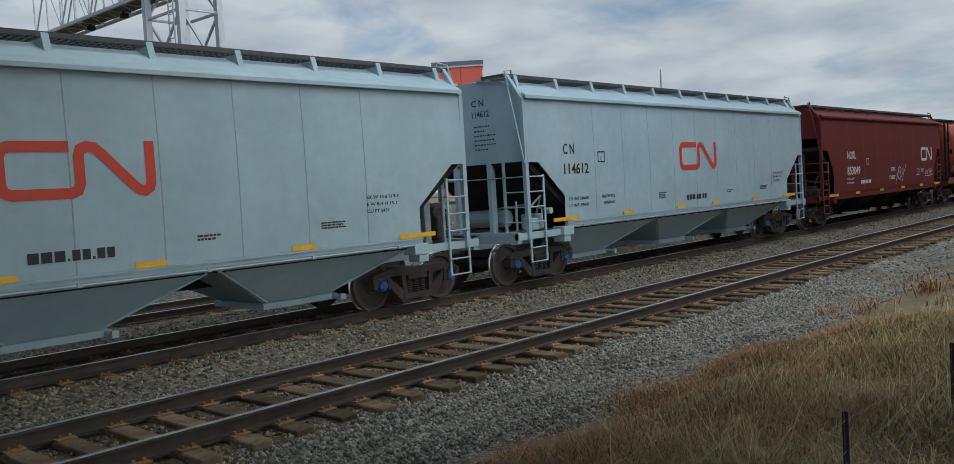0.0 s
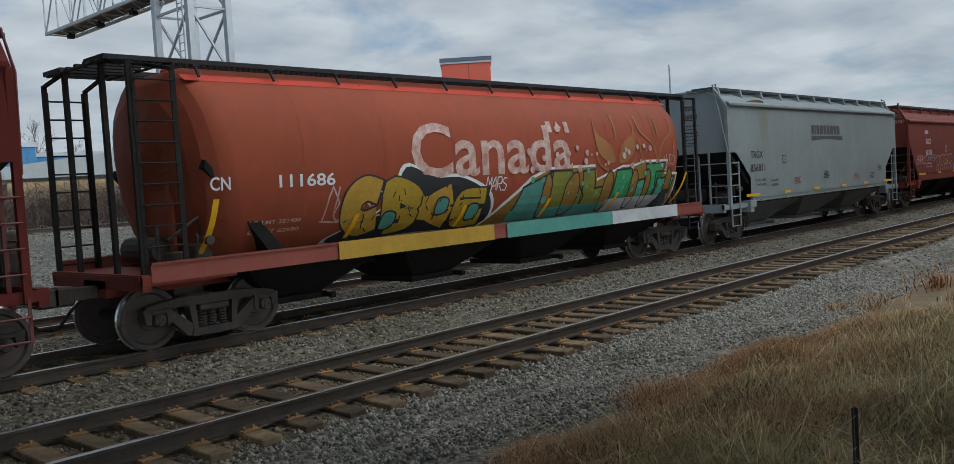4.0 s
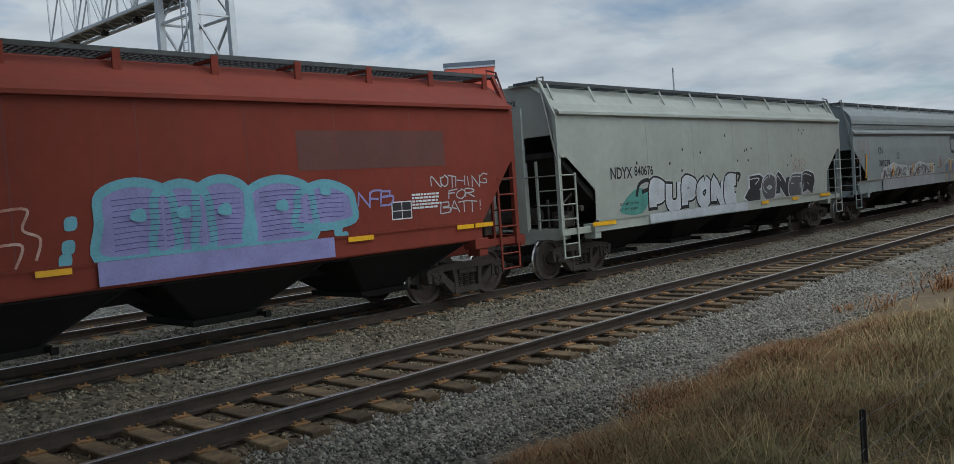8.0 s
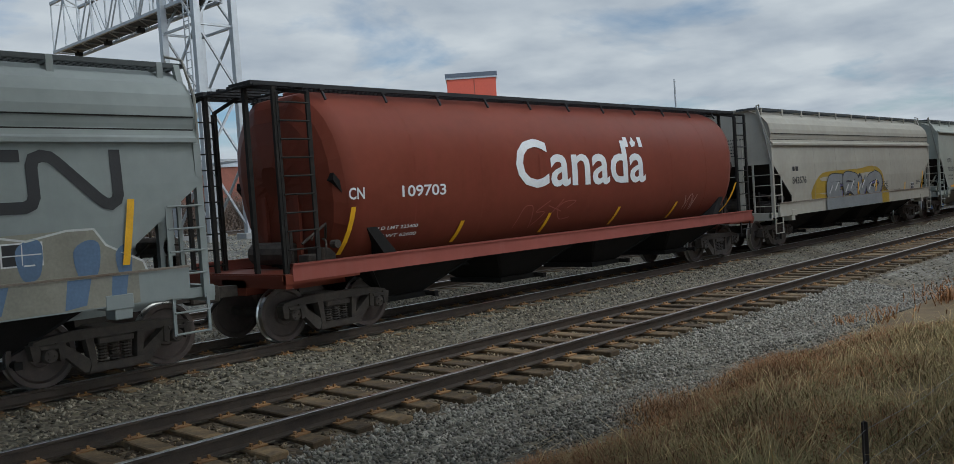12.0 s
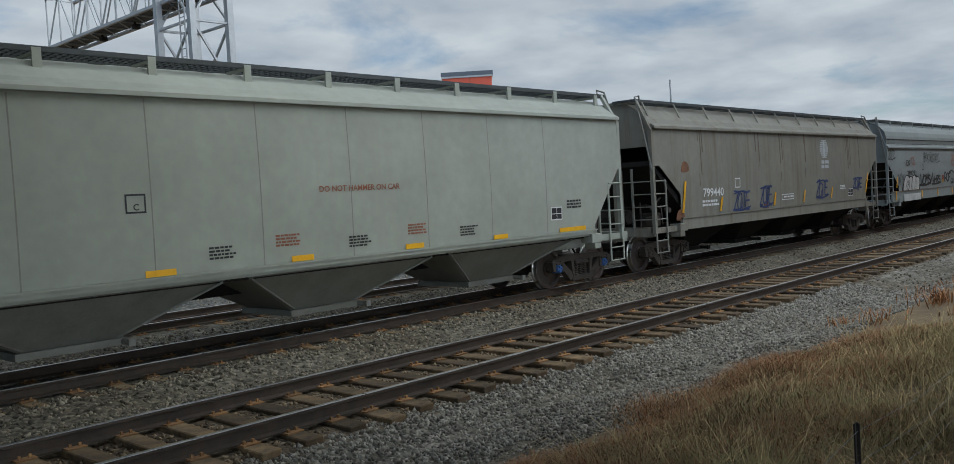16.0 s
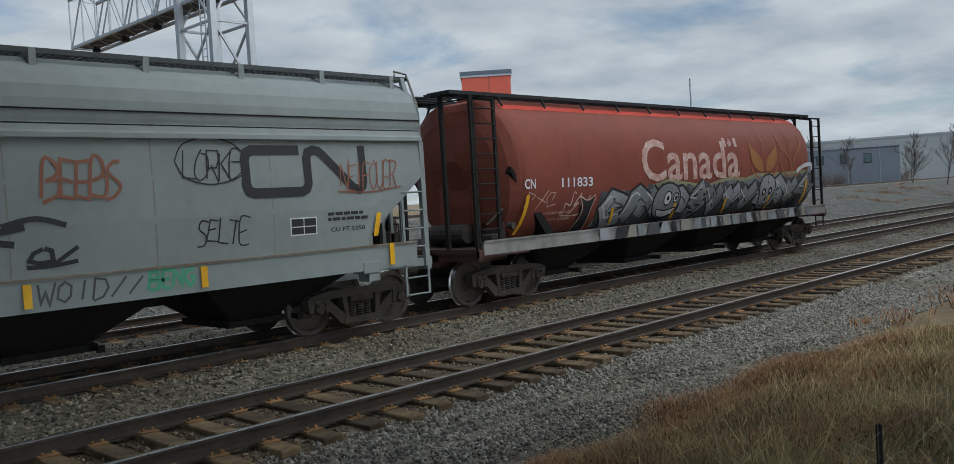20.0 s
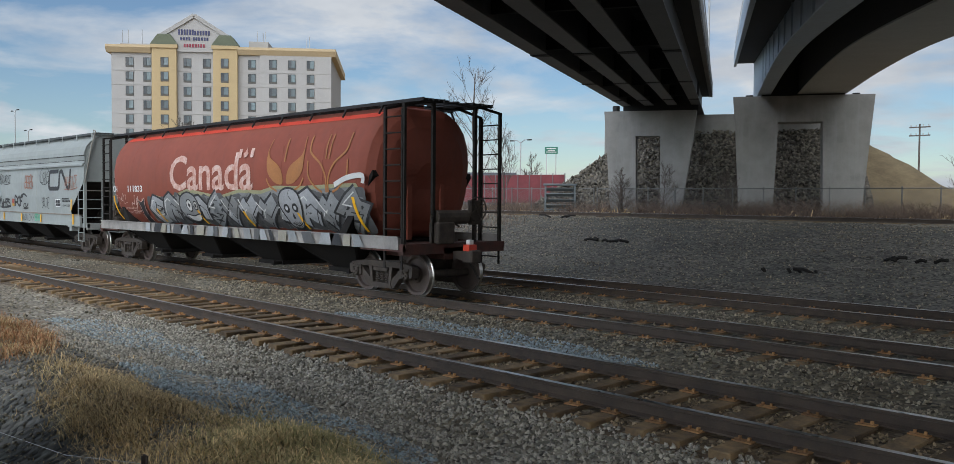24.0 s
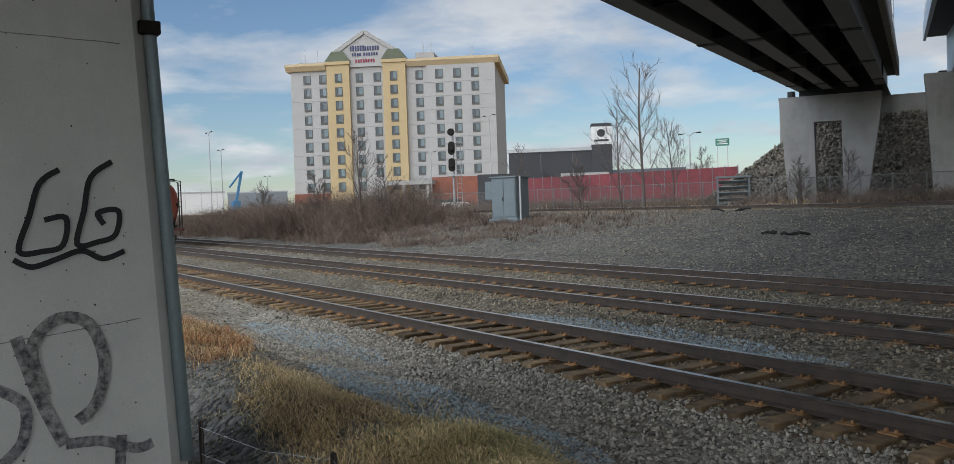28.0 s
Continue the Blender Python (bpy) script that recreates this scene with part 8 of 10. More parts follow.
# Hotel
def make_hotel():
    h = empty("hotel_building", "cream hotel tower with yellow bays, a gable and rows of windows", "hotel")
    A, B = polar(68.8, 194), polar(56.35, 186)
    d = (B - A).normalized()
    nb = Vector((-d.y, d.x, 0))
    if nb.dot(A) < 0:
        nb = -nb
    R = Matrix(((d.x, nb.x, 0, A.x), (d.y, nb.y, 0, A.y), (0, 0, 1, 0), (0, 0, 0, 1)))
    h.matrix_basis = R
    # facade space: x along the front, y into the building, z up
    W = 44.3
    part("wall", boxm(0, W, 0, 34, 1.0, 32.2), M["stucco"], h)
    part("wall", boxm(29.8, W + 0.05, -0.5, 0.1, 1.0, 32.2), M["stucco"], h)
    for a, b in ((8.2, 13.1), (20.4, 25.3)):
        part("bay", boxm(a, b, -0.9, 0.2, 1.0, 32.9), M["yellow_stucco"], h)
        part("bay_cornice", boxm(a - 0.25, b + 0.25, -1.2, 0.2, 32.6, 33.3), M["yellow_stucco"], h)
        bm = bmesh.new()
        prism(bm, [(a - 0.3, 33.3), (b + 0.3, 33.3), ((a + b) / 2 + 1.2, 35.4), ((a + b) / 2 - 1.2, 35.4)], "y", -1.2, 4)
        part("hip_roof", bm, M["green_roof"], h)
    bm = bmesh.new()
    prism(bm, [(9.9, 32), (23.4, 32), (23.4, 34.9), (16.6, 39.2), (9.9, 34.9)], "y", -0.5, 6)
    part("gable", bm, M["stucco"], h)
    bm = bmesh.new()
    beam(bm, (9.4, -0.6, 34.8), (16.6, -0.6, 39.4), 0.8, 0.45, (0, 1, 0))
    beam(bm, (16.6, -0.6, 39.4), (23.9, -0.6, 34.8), 0.8, 0.45, (0, 1, 0))
    part("gable_trim", bm, M["pale_trim"], h)
    for a, b in ((-0.9, 8.0), (25.4, W + 1.0)):
        bm = bmesh.new()
        prism(bm, [(-1.2, 33.1), (-1.2, 32.6), (-0.5, 31.6), (35, 31.6), (35, 33.1)], "x", a, b)
        part("cornice", bm, M["tan_trim"], h)
    for z in range(8):
        for a, b in ((0.02, 8.1), (13.2, 20.3), (25.4, 29.75), (29.85, W)):
            zz = 29.6 - 2.91 * z - 1.55
            part("course", boxm(a, b, -0.06 if a < 29 else -0.56, 0.1, zz - 0.05, zz + 0.05), M["pale_trim"], h)
    for a, b, z in ((0.8, 7.6, 34.0), (27.0, 31.0, 35.0), (32, 41, 33.9)):
        part("parapet", boxm(a, b, 3, 10, 32, z), M["pale_trim"], h)
    rng = random.Random(5)
    for x in (1.0, 2.2, 5.0, 28.6, 29.8, 30.3, 38.9, 39.5):
        bm = bmesh.new()
        tube(bm, [(x, 4, 33), (x, 4, 36 + rng.uniform(0, 1.4))], 0.08, 5)
        part("antenna", bm, M["galv"], h)
    # windows: frame, pane and the heating grille under it
    fr = bmesh.new()
    for a in ((-0.78, -0.70, -1.0, 1.0), (0.70, 0.78, -1.0, 1.0), (-0.78, 0.78, 0.92, 1.0), (-0.78, 0.78, -0.66, -0.58), (-0.20, -0.14, -0.6, 0.95)):
        box(fr, a[0], a[1], -0.08, 0.02, a[2], a[3])
    frame_me = to_mesh("window", fr, M["window_frame"])
    pane = to_mesh("pane", boxm(-0.16, 0.72, -0.03, 0.02, -0.6, 0.95), M["glass"])
    sash = to_mesh("sash", boxm(-0.72, -0.18, -0.03, 0.02, -0.6, 0.95), M["glass_dark"])
    grille = to_mesh("grille", boxm(-0.72, 0.72, -0.05, 0.02, -1.0, -0.64), M["grille"])
    for i, x in enumerate((3.6, 7.2 - 0.1, 10.75, 15.1, 19.0, 22.75, 28.1, 32.45, 36.3, 40.1)):
        y = -0.92 if i in (2, 5) else (-0.52 if i > 6 else -0.02)
        for k in range(9):
            z = 29.7 - 2.91 * k
            w = share("window", frame_me, h, pose(x, y, z))
            share("pane", pane, w, pose(0, 0, 0))
            share("pane", sash, w, pose(0, 0, 0))
            share("grille", grille, w, pose(0, 0, 0))
    # sign as plain bars
    for x0, x1, z0, z1, m in ((13.4, 16.4, 35.4, 36.5, "navy_sign"), (16.6, 19.9, 35.4, 36.3, "navy_sign"), (13.8, 16.0, 34.3, 34.95, "navy_sign"), (16.3, 19.7, 34.3, 34.95, "navy_sign"), (14.5, 19.1, 32.9, 33.6, "red_sign")):
        x = x0
        while x < x1 - 0.2:
            part("sign_bar", boxm(x, x + 0.34, -0.62, -0.5, z0, z1), M[m], h)
            x += 0.55
    part("brick_base", boxm(29.9, W + 0.1, -0.7, 0, 1.0, 7.8), M["brick"], h)
    part("brick_base", boxm(-0.1, 8.0, -0.2, 0, 1.0, 5.2), M["brick"], h)
    part("canopy", boxm(19, 31, -6, -0.9, 6.3, 7.2), M["pale_trim"], h)
    for x in (20, 25, 30):
        part("canopy_post", boxm(x - 0.3, x + 0.3, -5.8, -5.2, 1.0, 6.3), M["pale_trim"], h)


M["stucco"] = mat("cream_stucco", (0.40, 0.39, 0.375), 0.9, 0, (0.36, 0.35, 0.34), 0.3, 0.3, 5, 0.0)
M["yellow_stucco"] = mat("yellow_stucco", (0.47, 0.36, 0.20), 0.9, 0, (0.43, 0.325, 0.18), 0.3, 0.3, 5, 0.0)
M["tan_trim"] = mat("tan_trim", (0.55, 0.43, 0.27), 0.9, 0, (0.48, 0.38, 0.24), 0.3, 0.3, 5, 0.0)
M["pale_trim"] = mat("pale_trim", (0.37, 0.36, 0.345), 0.9, 0, (0.33, 0.325, 0.31), 0.3, 0.3, 5, 0.0)
M["green_roof"] = mat("green_metal_roof", (0.12, 0.14, 0.09), 0.6, 0.2, None, 0.5, 0.3, 5)
M["window_frame"] = mat("dark_window_frame", (0.055, 0.06, 0.06), 0.6, 0, None, 1, 0.3, 5)
M["grille"] = mat("window_grille", (0.115, 0.11, 0.10), 0.8, 0, None, 1, 0.3, 5)
M["navy_sign"] = mat("navy_sign", (0.03, 0.035, 0.12), 0.5)
M["red_sign"] = mat("crimson_sign", (0.28, 0.02, 0.05), 0.5)
M["beige_clad"] = mat("beige_cladding", (0.34, 0.315, 0.25), 0.85, 0, (0.28, 0.26, 0.21), 0.3, 0.3, 4)
M["dark_panel"] = mat("charcoal_cladding", (0.045, 0.047, 0.052), 0.8, 0, (0.035, 0.036, 0.04), 0.3, 0.4, 4)
M["red_fabric"] = mat("dark_red_fence_fabric", (0.20, 0.045, 0.05), 0.9, 0, (0.14, 0.035, 0.04), 0.25, 0.8, 3)
M["clad_grey"] = mat("grey_cladding", (0.22, 0.245, 0.27), 0.7, 0, (0.19, 0.21, 0.23), 0.3, 0.3, 3)
M["clad_white"] = mat("pale_cladding", (0.36, 0.375, 0.355), 0.7, 0, (0.31, 0.325, 0.305), 0.2, 0.3, 3)
M["clad_blue"] = mat("blue_cladding", (0.05, 0.19, 0.34), 0.6, 0, (0.045, 0.16, 0.29), 0.3, 0.3, 3)
M["slate"] = mat("slate_membrane", (0.11, 0.125, 0.15), 0.7, 0, (0.09, 0.105, 0.125), 0.2, 0.3, 3)
M["sign_green"] = mat("sign_green", (0.02, 0.16, 0.11), 0.5)
M["lime"] = mat("lime_paint", (0.24, 0.50, 0.03), 0.6)
M["wood_pallet"] = mat("pallet_wood", (0.42, 0.29, 0.14), 0.9, 0, (0.3, 0.2, 0.1), 1, 0.6, 6)
M["tower_red"] = mat("orange_red_cladding", (0.58, 0.10, 0.055), 0.7, 0, (0.52, 0.09, 0.05), 0.3, 0.3, 4)
M["cabinet"] = mat("grey_cabinet_paint", (0.145, 0.175, 0.185), 0.6, 0.1, (0.11, 0.135, 0.145), 2, 0.5, 20, 0.03, streak=(0.14, 0.15, 0.15))
make_hotel()


def block(name, label, cat, az0, az1, r, z0, z1, depth, material, extra=None):
    """A plain hall whose front runs between two bearings at distance r."""
    a, b = polar(az0, r), polar(az1, r)
    d = (b - a).normalized()
    n = Vector((-d.y, d.x, 0))
    if n.dot(a) < 0:
        n = -n
    ob = empty(name, label, cat)
    ob.matrix_basis = Matrix(((d.x, n.x, 0, a.x), (d.y, n.y, 0, a.y), (0, 0, 1, 0), (0, 0, 0, 1)))
    L = (b - a).length
    part("wall", boxm(0, L, 0, depth, z0, z1, 0.03), material, ob)
    part("roof_edge", boxm(-0.15, L + 0.15, -0.15, depth, z1 - 0.35, z1 + 0.08), M["galv"], ob)
    if extra:
        extra(ob, L)
    return ob


def ribs(ob, L, z0, z1, material, step=2.0):
    x = step
    while x < L - 0.3:
        part("panel_joint", boxm(x - 0.05, x + 0.05, -0.06, 0.02, z0, z1 - 0.4), material, ob)
        x += step


def orange_tower(ob, L):
    part("cap", boxm(-0.2, L + 0.2, -0.2, 6.2, 19.2, 19.75), M["slate"], ob)
    part("joint", boxm(L * 0.55, L * 0.55 + 0.1, -0.04, 0.02, 2, 19), M["brick"], ob)


block("tower_building", "orange-red clad tower with dark cap", "building", -45.75, -48.95, 120, 1, 19.3, 6, M["tower_red"], orange_tower)


def black_hotel(ob, L):
    ribs(ob, L, 1, 8.3, M["slate"], 4)
    part("sign_tower", boxm(L - 2.5, L, -0.4, 4, 1, 8.8), M["dark_panel"], ob)
    part("sign_panel", boxm(L - 2.5, L, -0.45, 3.9, 8.8, 11.0), M["white"], ob)
    part("sign_top", boxm(L - 2.5, L, -0.45, 3.9, 11.0, 11.4), M["dark_panel"], ob)
    bm = bmesh.new()
    lathe(bm, [(0.5, -0.5), (0.5, -0.46)], 14)
    o = part("sign_disc", bm, M["ink"], ob)
    o.location = (L - 1.3, 0, 10.2)
    part("sign_bar", boxm(L - 2.2, L - 0.4, -0.5, -0.45, 9.15, 9.4), M["ink"], ob)
    part("low_wing", boxm(-4, L * 0.35, -0.5, 6, 1, 5.6), M["dark_panel"], ob)
    part("annex", boxm(L * 0.5, L * 0.95, -6, -0.5, 1, 5.2), M["pale_trim"], ob)
    part("side_hall", boxm(L, L + 9, 0, 8, 1, 5.6), M["slate"], ob)


block("black_building", "low charcoal building with a white sign tower", "building", 54.9, 48.2, 110, 1, 8.5, 20, M["dark_panel"], black_hotel)


def grey_works(ob, L):
    ribs(ob, L, 1, 6.3, M["clad_white"], 4)
    part("door", boxm(0.8, 4.2, -0.08, 0.02, 1, 4.6), M["white"], ob)
    for x in (9.0, 12, 15, 18):
        w = part("window", boxm(x, x + 1.0, -0.06, 0.02, 4.1, 5.4), M["window_frame"], ob)
        part("pane", boxm(x + 0.1, x + 0.9, -0.08, 0.0, 4.2, 5.3), M["glass"], w)
    part("side_door", boxm(8.0, 9.0, -0.06, 0.02, 1, 3.2), M["slate"], ob)


block("grey_workshop", "pale grey workshop with white door and small windows", "building", -62.3, -72.2, 130, 1, 6.5, 25, M["clad_grey"], grey_works)
block("long_warehouse", "long pale warehouse behind the workshop", "building", -64.6, -79, 205, 1, 10.4, 30, M["clad_white"], lambda o, L: ribs(o, L, 1, 10, M["clad_grey"], 6))


def bin_parts(ob, L):
    part("lid", boxm(-0.1, L + 0.1, -0.1, 2.0, 2.6, 2.75), M["slate"], ob)
    part("stripe", boxm(0.1, L - 0.1, -0.05, 0.02, 1.6, 1.9), M["ink"], ob)


block("waste_skip", "lime green waste skip by the workshop", "skip", -64.0, -64.9, 118, 1.1, 2.6, 2, M["lime"], bin_parts)
block("small_container", "orange shipping container by the workshop", "container", -66.0, -66.6, 118, 1.1, 3.6, 4, M["tower_red"], lambda o, L: ribs(o, L, 1.2, 3.4, M["brick"], 0.3))


# Industrial yard opposite
def dome_hall():
    ob = empty("arched_hall", "dark grey fabric-covered arched hall", "building")
    a, b = polar(-7.35, 118), polar(-15.3, 112)
    d = (b - a)
    L = d.length
    d.normalize()
    n = Vector((-d.y, d.x, 0))
    if n.dot(a) < 0:
        n = -n
    ob.matrix_basis = Matrix(((d.x, n.x, 0, a.x), (d.y, n.y, 0, a.y), (0, 0, 1, 0), (0, 0, 0, 1)))
    def arch(k):
        out = [(L * (0.5 - 0.5 * k), 1.0)]
        for i in range(13):
            t = i / 12
            x = t
            y = 5.2 + 6.6 * (1 - abs((t - 0.62) / (0.62 if t < 0.62 else 0.38)) ** 1.7)
            out.append((L * (0.5 + (x - 0.5) * k), 1 + (y - 1) * k))
        out.append((L * (0.5 + 0.5 * k), 1.0))
        return out
    bm = bmesh.new()
    prism(bm, arch(1.0), "y", 0, 26)
    part("shell", bm, M["slate"], ob)
    bm = bmesh.new()
    prism(bm, arch(0.97), "y", -0.08, 0.0)
    part("end_wall", bm, M["dark_slate"], ob)
    bm = bmesh.new()
    tube(bm, [(L * 0.62, -1, 1), (L * 0.62, -1, 11.6)], 0.12, 6)
    part("flue", bm, M["galv"], ob)


M["dark_slate"] = mat("dark_grey_fabric", (0.085, 0.095, 0.11), 0.7, 0, (0.075, 0.083, 0.096), 0.2, 0.3, 3)
dome_hall()
block("blue_container", "blue shipping container stacked high", "container", -14.50, -21.00, 96, 5.6, 9.0, 3, M["clad_blue"], lambda o, L: ribs(o, L, 5.7, 8.8, M["clad_blue"], 0.6))
block("red_container", "brick red shipping container under the blue one", "container", -14.60, -17.20, 97, 1.2, 5.6, 3, M["tower_red"], lambda o, L: ribs(o, L, 1.3, 5.2, M["brick"], 0.4))


def shed_roof(ob, L):
    bm = bmesh.new()
    prism(bm, [(-0.2, 5.9), (L + 0.2, 7.4), (L + 0.2, 5.3), (-0.2, 5.2)], "y", -1.4, 6)
    part("canopy", bm, M["clad_white"], ob)
    for i in range(9):
        for j in range(4):
            part("pallet", boxm(L * 0.28 + i * 1.15, L * 0.28 + i * 1.15 + 1.05, -1.3, -0.2, 1.2 + j * 0.95, 2.05 + j * 0.95), M["wood_pallet"], ob)


block("open_shed", "open shed with pale canopy and stacked pallets", "shed", -17.10, -25.30, 88, 1.2, 5.2, 8, M["dark_slate"], shed_roof)


def brick_hall(ob, L):
    part("gate", boxm(0.3, 2.4, -0.06, 0.02, 1.2, 4.6), M["clad_white"], ob)
    part("door", boxm(4.2, 5.4, -0.06, 0.02, 1.2, 3.6), M["clad_grey"], ob)
    part("sign", boxm(2.7, 3.3, -0.06, 0.02, 5.0, 5.6), M["white"], ob)
    part("roof_unit", boxm(0, 1.2, 1, 3, 7.6, 8.6), M["slate"], ob)


block("brick_hall", "red brick industrial hall with pale gate", "building", -25.40, -32.90, 88, 1.2, 7.4, 20, M["brick"], brick_hall)
block("blue_roof_hall", "industrial hall with bright blue roof", "building", -20.90, -25.30, 110, 1.2, 8.8, 10, M["clad_blue"])
block("portable_toilet", "blue portable toilet cabin with white roof", "cabin", -25.10, -25.85, 80, 1.2, 3.6, 1.1, M["clad_blue"], lambda o, L: part("roof", boxm(-0.05, L + 0.05, -0.05, 1.1, 3.6, 3.8), M["white"], o))


def tank(az, r, rad, z1, label):
    ob = empty("storage_tank", label, "tank", "storage tanks")
    ob.location = polar(az, r)
    bm = bmesh.new()
    prof = [(rad, 1.0), (rad, z1 - 0.4), (rad * 0.6, z1), (0.1, z1 + 0.1)]
    rings = [[bm.verts.new((q * math.cos(a), q * math.sin(a), z)) for a in [2 * math.pi * i / 24 for i in range(24)]] for q, z in prof]
    for a, b in zip(rings, rings[1:]):
        for i in range(24):
            bm.faces.new((a[i], a[(i + 1) % 24], b[(i + 1) % 24], b[i]))
    part("shell", bm, M["clad_white"], ob)
    for z in (3, 5, 7, 9):
        if z < z1:
            bm = bmesh.new()
            tube(bm, [(rad * 1.01 * math.cos(a), rad * 1.01 * math.sin(a), z) for a in [2 * math.pi * i / 24 for i in range(25)]], 0.05, 4)
            part("band", bm, M["galv"], ob)
    bm = bmesh.new()
    tube(bm, [(0, 0, z1), (0, 0, z1 + 1.3)], 0.06, 5)
    part("vent", bm, M["galv"], ob)


tank(4.60, 108, 1.25, 9.4, "white upright storage tank in the yard")
tank(3.15, 110, 1.5, 10.7, "tall galvanised upright storage tank")
tank(2.70, 104, 1.0, 7.6, "smaller galvanised storage tank")
M["olive_clad"] = mat("olive_brown_boards", (0.17, 0.155, 0.11), 0.85, 0, (0.11, 0.10, 0.075), 0.4, 0.6, 4)
M["teal_clad"] = mat("pale_teal_sheet", (0.16, 0.36, 0.33), 0.7, 0, (0.12, 0.29, 0.27), 0.4, 0.4, 4)


def shed_doors(ob, L):
    ribs(ob, L, 1.3, 5.5, M["bark"], 1.3)
    for x in (0.9, 4.6):
        part("door", boxm(x, x + 1.7, -0.1, 0.02, 1.2, 4.9), M["slate"], ob)


block("kiosk", "small kiosk with orange-red roof", "kiosk", 3.75, 1.85, 95, 1.2, 4.6, 4, M["clad_white"], lambda o, L: part("roof", boxm(-0.3, L + 0.3, -0.5, 4.3, 4.6, 5.5), M["tower_red"], o))
block("yard_bin", "dark blue open container in the yard", "container", 1.20, -0.50, 82, 1.2, 4.7, 4, M["clad_blue"], lambda o, L: part("opening", boxm(0.3, L - 0.3, -0.04, 0.02, 1.6, 4.0), M["dark_slate"], o))
block("low_shed", "long low olive-brown shed in the yard", "shed", 2.05, -3.25, 92, 1.2, 5.9, 8, M["olive_clad"], shed_doors)
block("teal_container", "pale teal shipping container before the arched hall", "container", -7.40, -10.30, 100, 1.2, 6.2, 3, M["teal_clad"], lambda o, L: ribs(o, L, 1.3, 5.8, M["clad_grey"], 0.5))
block("yard_container", "dark red shipping container in the yard", "container", -5.20, -6.50, 84, 1.2, 6.0, 3, M["red_fabric"], lambda o, L: ribs(o, L, 1.3, 5.6, M["brick"], 0.3))
block("yard_container", "navy blue shipping container in the yard", "container", -3.30, -5.15, 86, 1.2, 5.9, 3, M["navy_sign"], lambda o, L: ribs(o, L, 1.3, 5.5, M["clad_blue"], 0.4))
block("beige_hall", "flat beige industrial hall beyond the yard", "building", -4.60, -7.80, 124, 1.2, 9.3, 20, M["beige_clad"], lambda o, L: ribs(o, L, 1, 8, M["pale_trim"], 3))
block("parkade", "distant white parking deck building", "building", 76.5, 73.2, 300, 1.2, 8.6, 20, M["white"], lambda o, L: ribs(o, L, 1, 10, M["pale_trim"], 5))
block("blue_hall", "distant blue-roofed industrial hall", "building", 73.0, 69.3, 260, 1.2, 7.4, 20, M["clad_blue"], lambda o, L: part("lower_wall", boxm(0, L, -0.1, 0, 1.2, 7.0), M["clad_grey"], o))


# Poles and lamps
def pole(name, label, az, r, z0, z1, rad, arms=None, material=None):
    ob = empty(name, label, name.replace("_", " "))
    ob.location = polar(az, r)
    bm = bmesh.new()
    tube(bm, [(0, 0, z0), (0, 0, z1)], rad, 8, rad * 0.7)
    part("pole", bm, material or M["galv"], ob)
    if arms == "utility":
        for z in (z1 - 0.4, z1 - 1.4):
            part("crossarm", boxm(-1.2, 1.2, -0.06, 0.06, z - 0.07, z + 0.07), M["bark"], ob)
            for x in (-1.0, -0.4, 0.4, 1.0):
                bm = bmesh.new()
                tube(bm, [(x, 0, z + 0.05), (x, 0, z + 0.3)], 0.06, 6)
                part("insulator", bm, M["galv"], ob)
    if arms == "lamp":
        for s in (-1, 1):
            bm = bmesh.new()
            tube(bm, [(0, 0, z1 - 0.2), (s * 0.7, 0, z1 + 0.2), (s * 1.5, 0, z1 + 0.15)], 0.05, 6)
            part("arm", bm, M["galv"], ob)
            part("lamp_head", boxm(s * 1.5 - 0.3, s * 1.5 + 0.3, -0.15, 0.15, z1 + 0.08, z1 + 0.22, 0.03), M["black"], ob)
    return ob


for a, r in ((19.34, 118), (15.71, 120), (13.04, 125), (10.52, 130), (12.95, 150), (10.46, 140)):
    pole("utility_pole", "wooden utility pole with crossarms", a, r, 1, 2.1 + r * 0.0815, 0.14, "utility", M["bark"])
pole("mast", "slender grey steel mast in the distance", -60.35, 75, 1, 11.2, 0.10)
pole("mast", "slender grey mast behind the arched hall", -12.2, 125, 1, 18.2, 0.12)
pole("street_lamp", "tall grey steel light mast on a concrete footing", 14.0, 75, 2.0, 26, 0.26)
for a, r, z in ((56.1, 150, 16.8), (73.97, 160, 15.8), (73.29, 170, 13.4), (60.0, 170, 12), (-2.1, 90, 9.4), (43.3, 110, 9.5), (-63.5, 110, 8.8), (70.5, 190, 9)):
    pole("street_lamp", "grey twin-headed lamp post in the distance", a, r, 1, z, 0.10, "lamp")
part("footing", boxm(-0.7, 0.7, -0.7, 0.7, 1.0, 3.5, 0.05), M["concrete"], bpy.data.objects["street_lamp"])
bl = empty("bridge_lamp", "curved double lamp on the bridge deck", "street lamp")
bl.location = bp(57, 0.95, bz(57))
bm = bmesh.new()
tube(bm, [(0, 0, 2.4), (0, 0, 7.2)], 0.07, 8)
part("pole", bm, M["galv"], bl)
for s in (-1, 1):
    bm = bmesh.new()
    tube(bm, [(0, 0, 7.1), (s * 0.5, 0, 7.7), (s * 1.3, 0, 7.8), (s * 1.8, 0, 7.6)], 0.04, 6)
    part("arm", bm, M["galv"], bl)


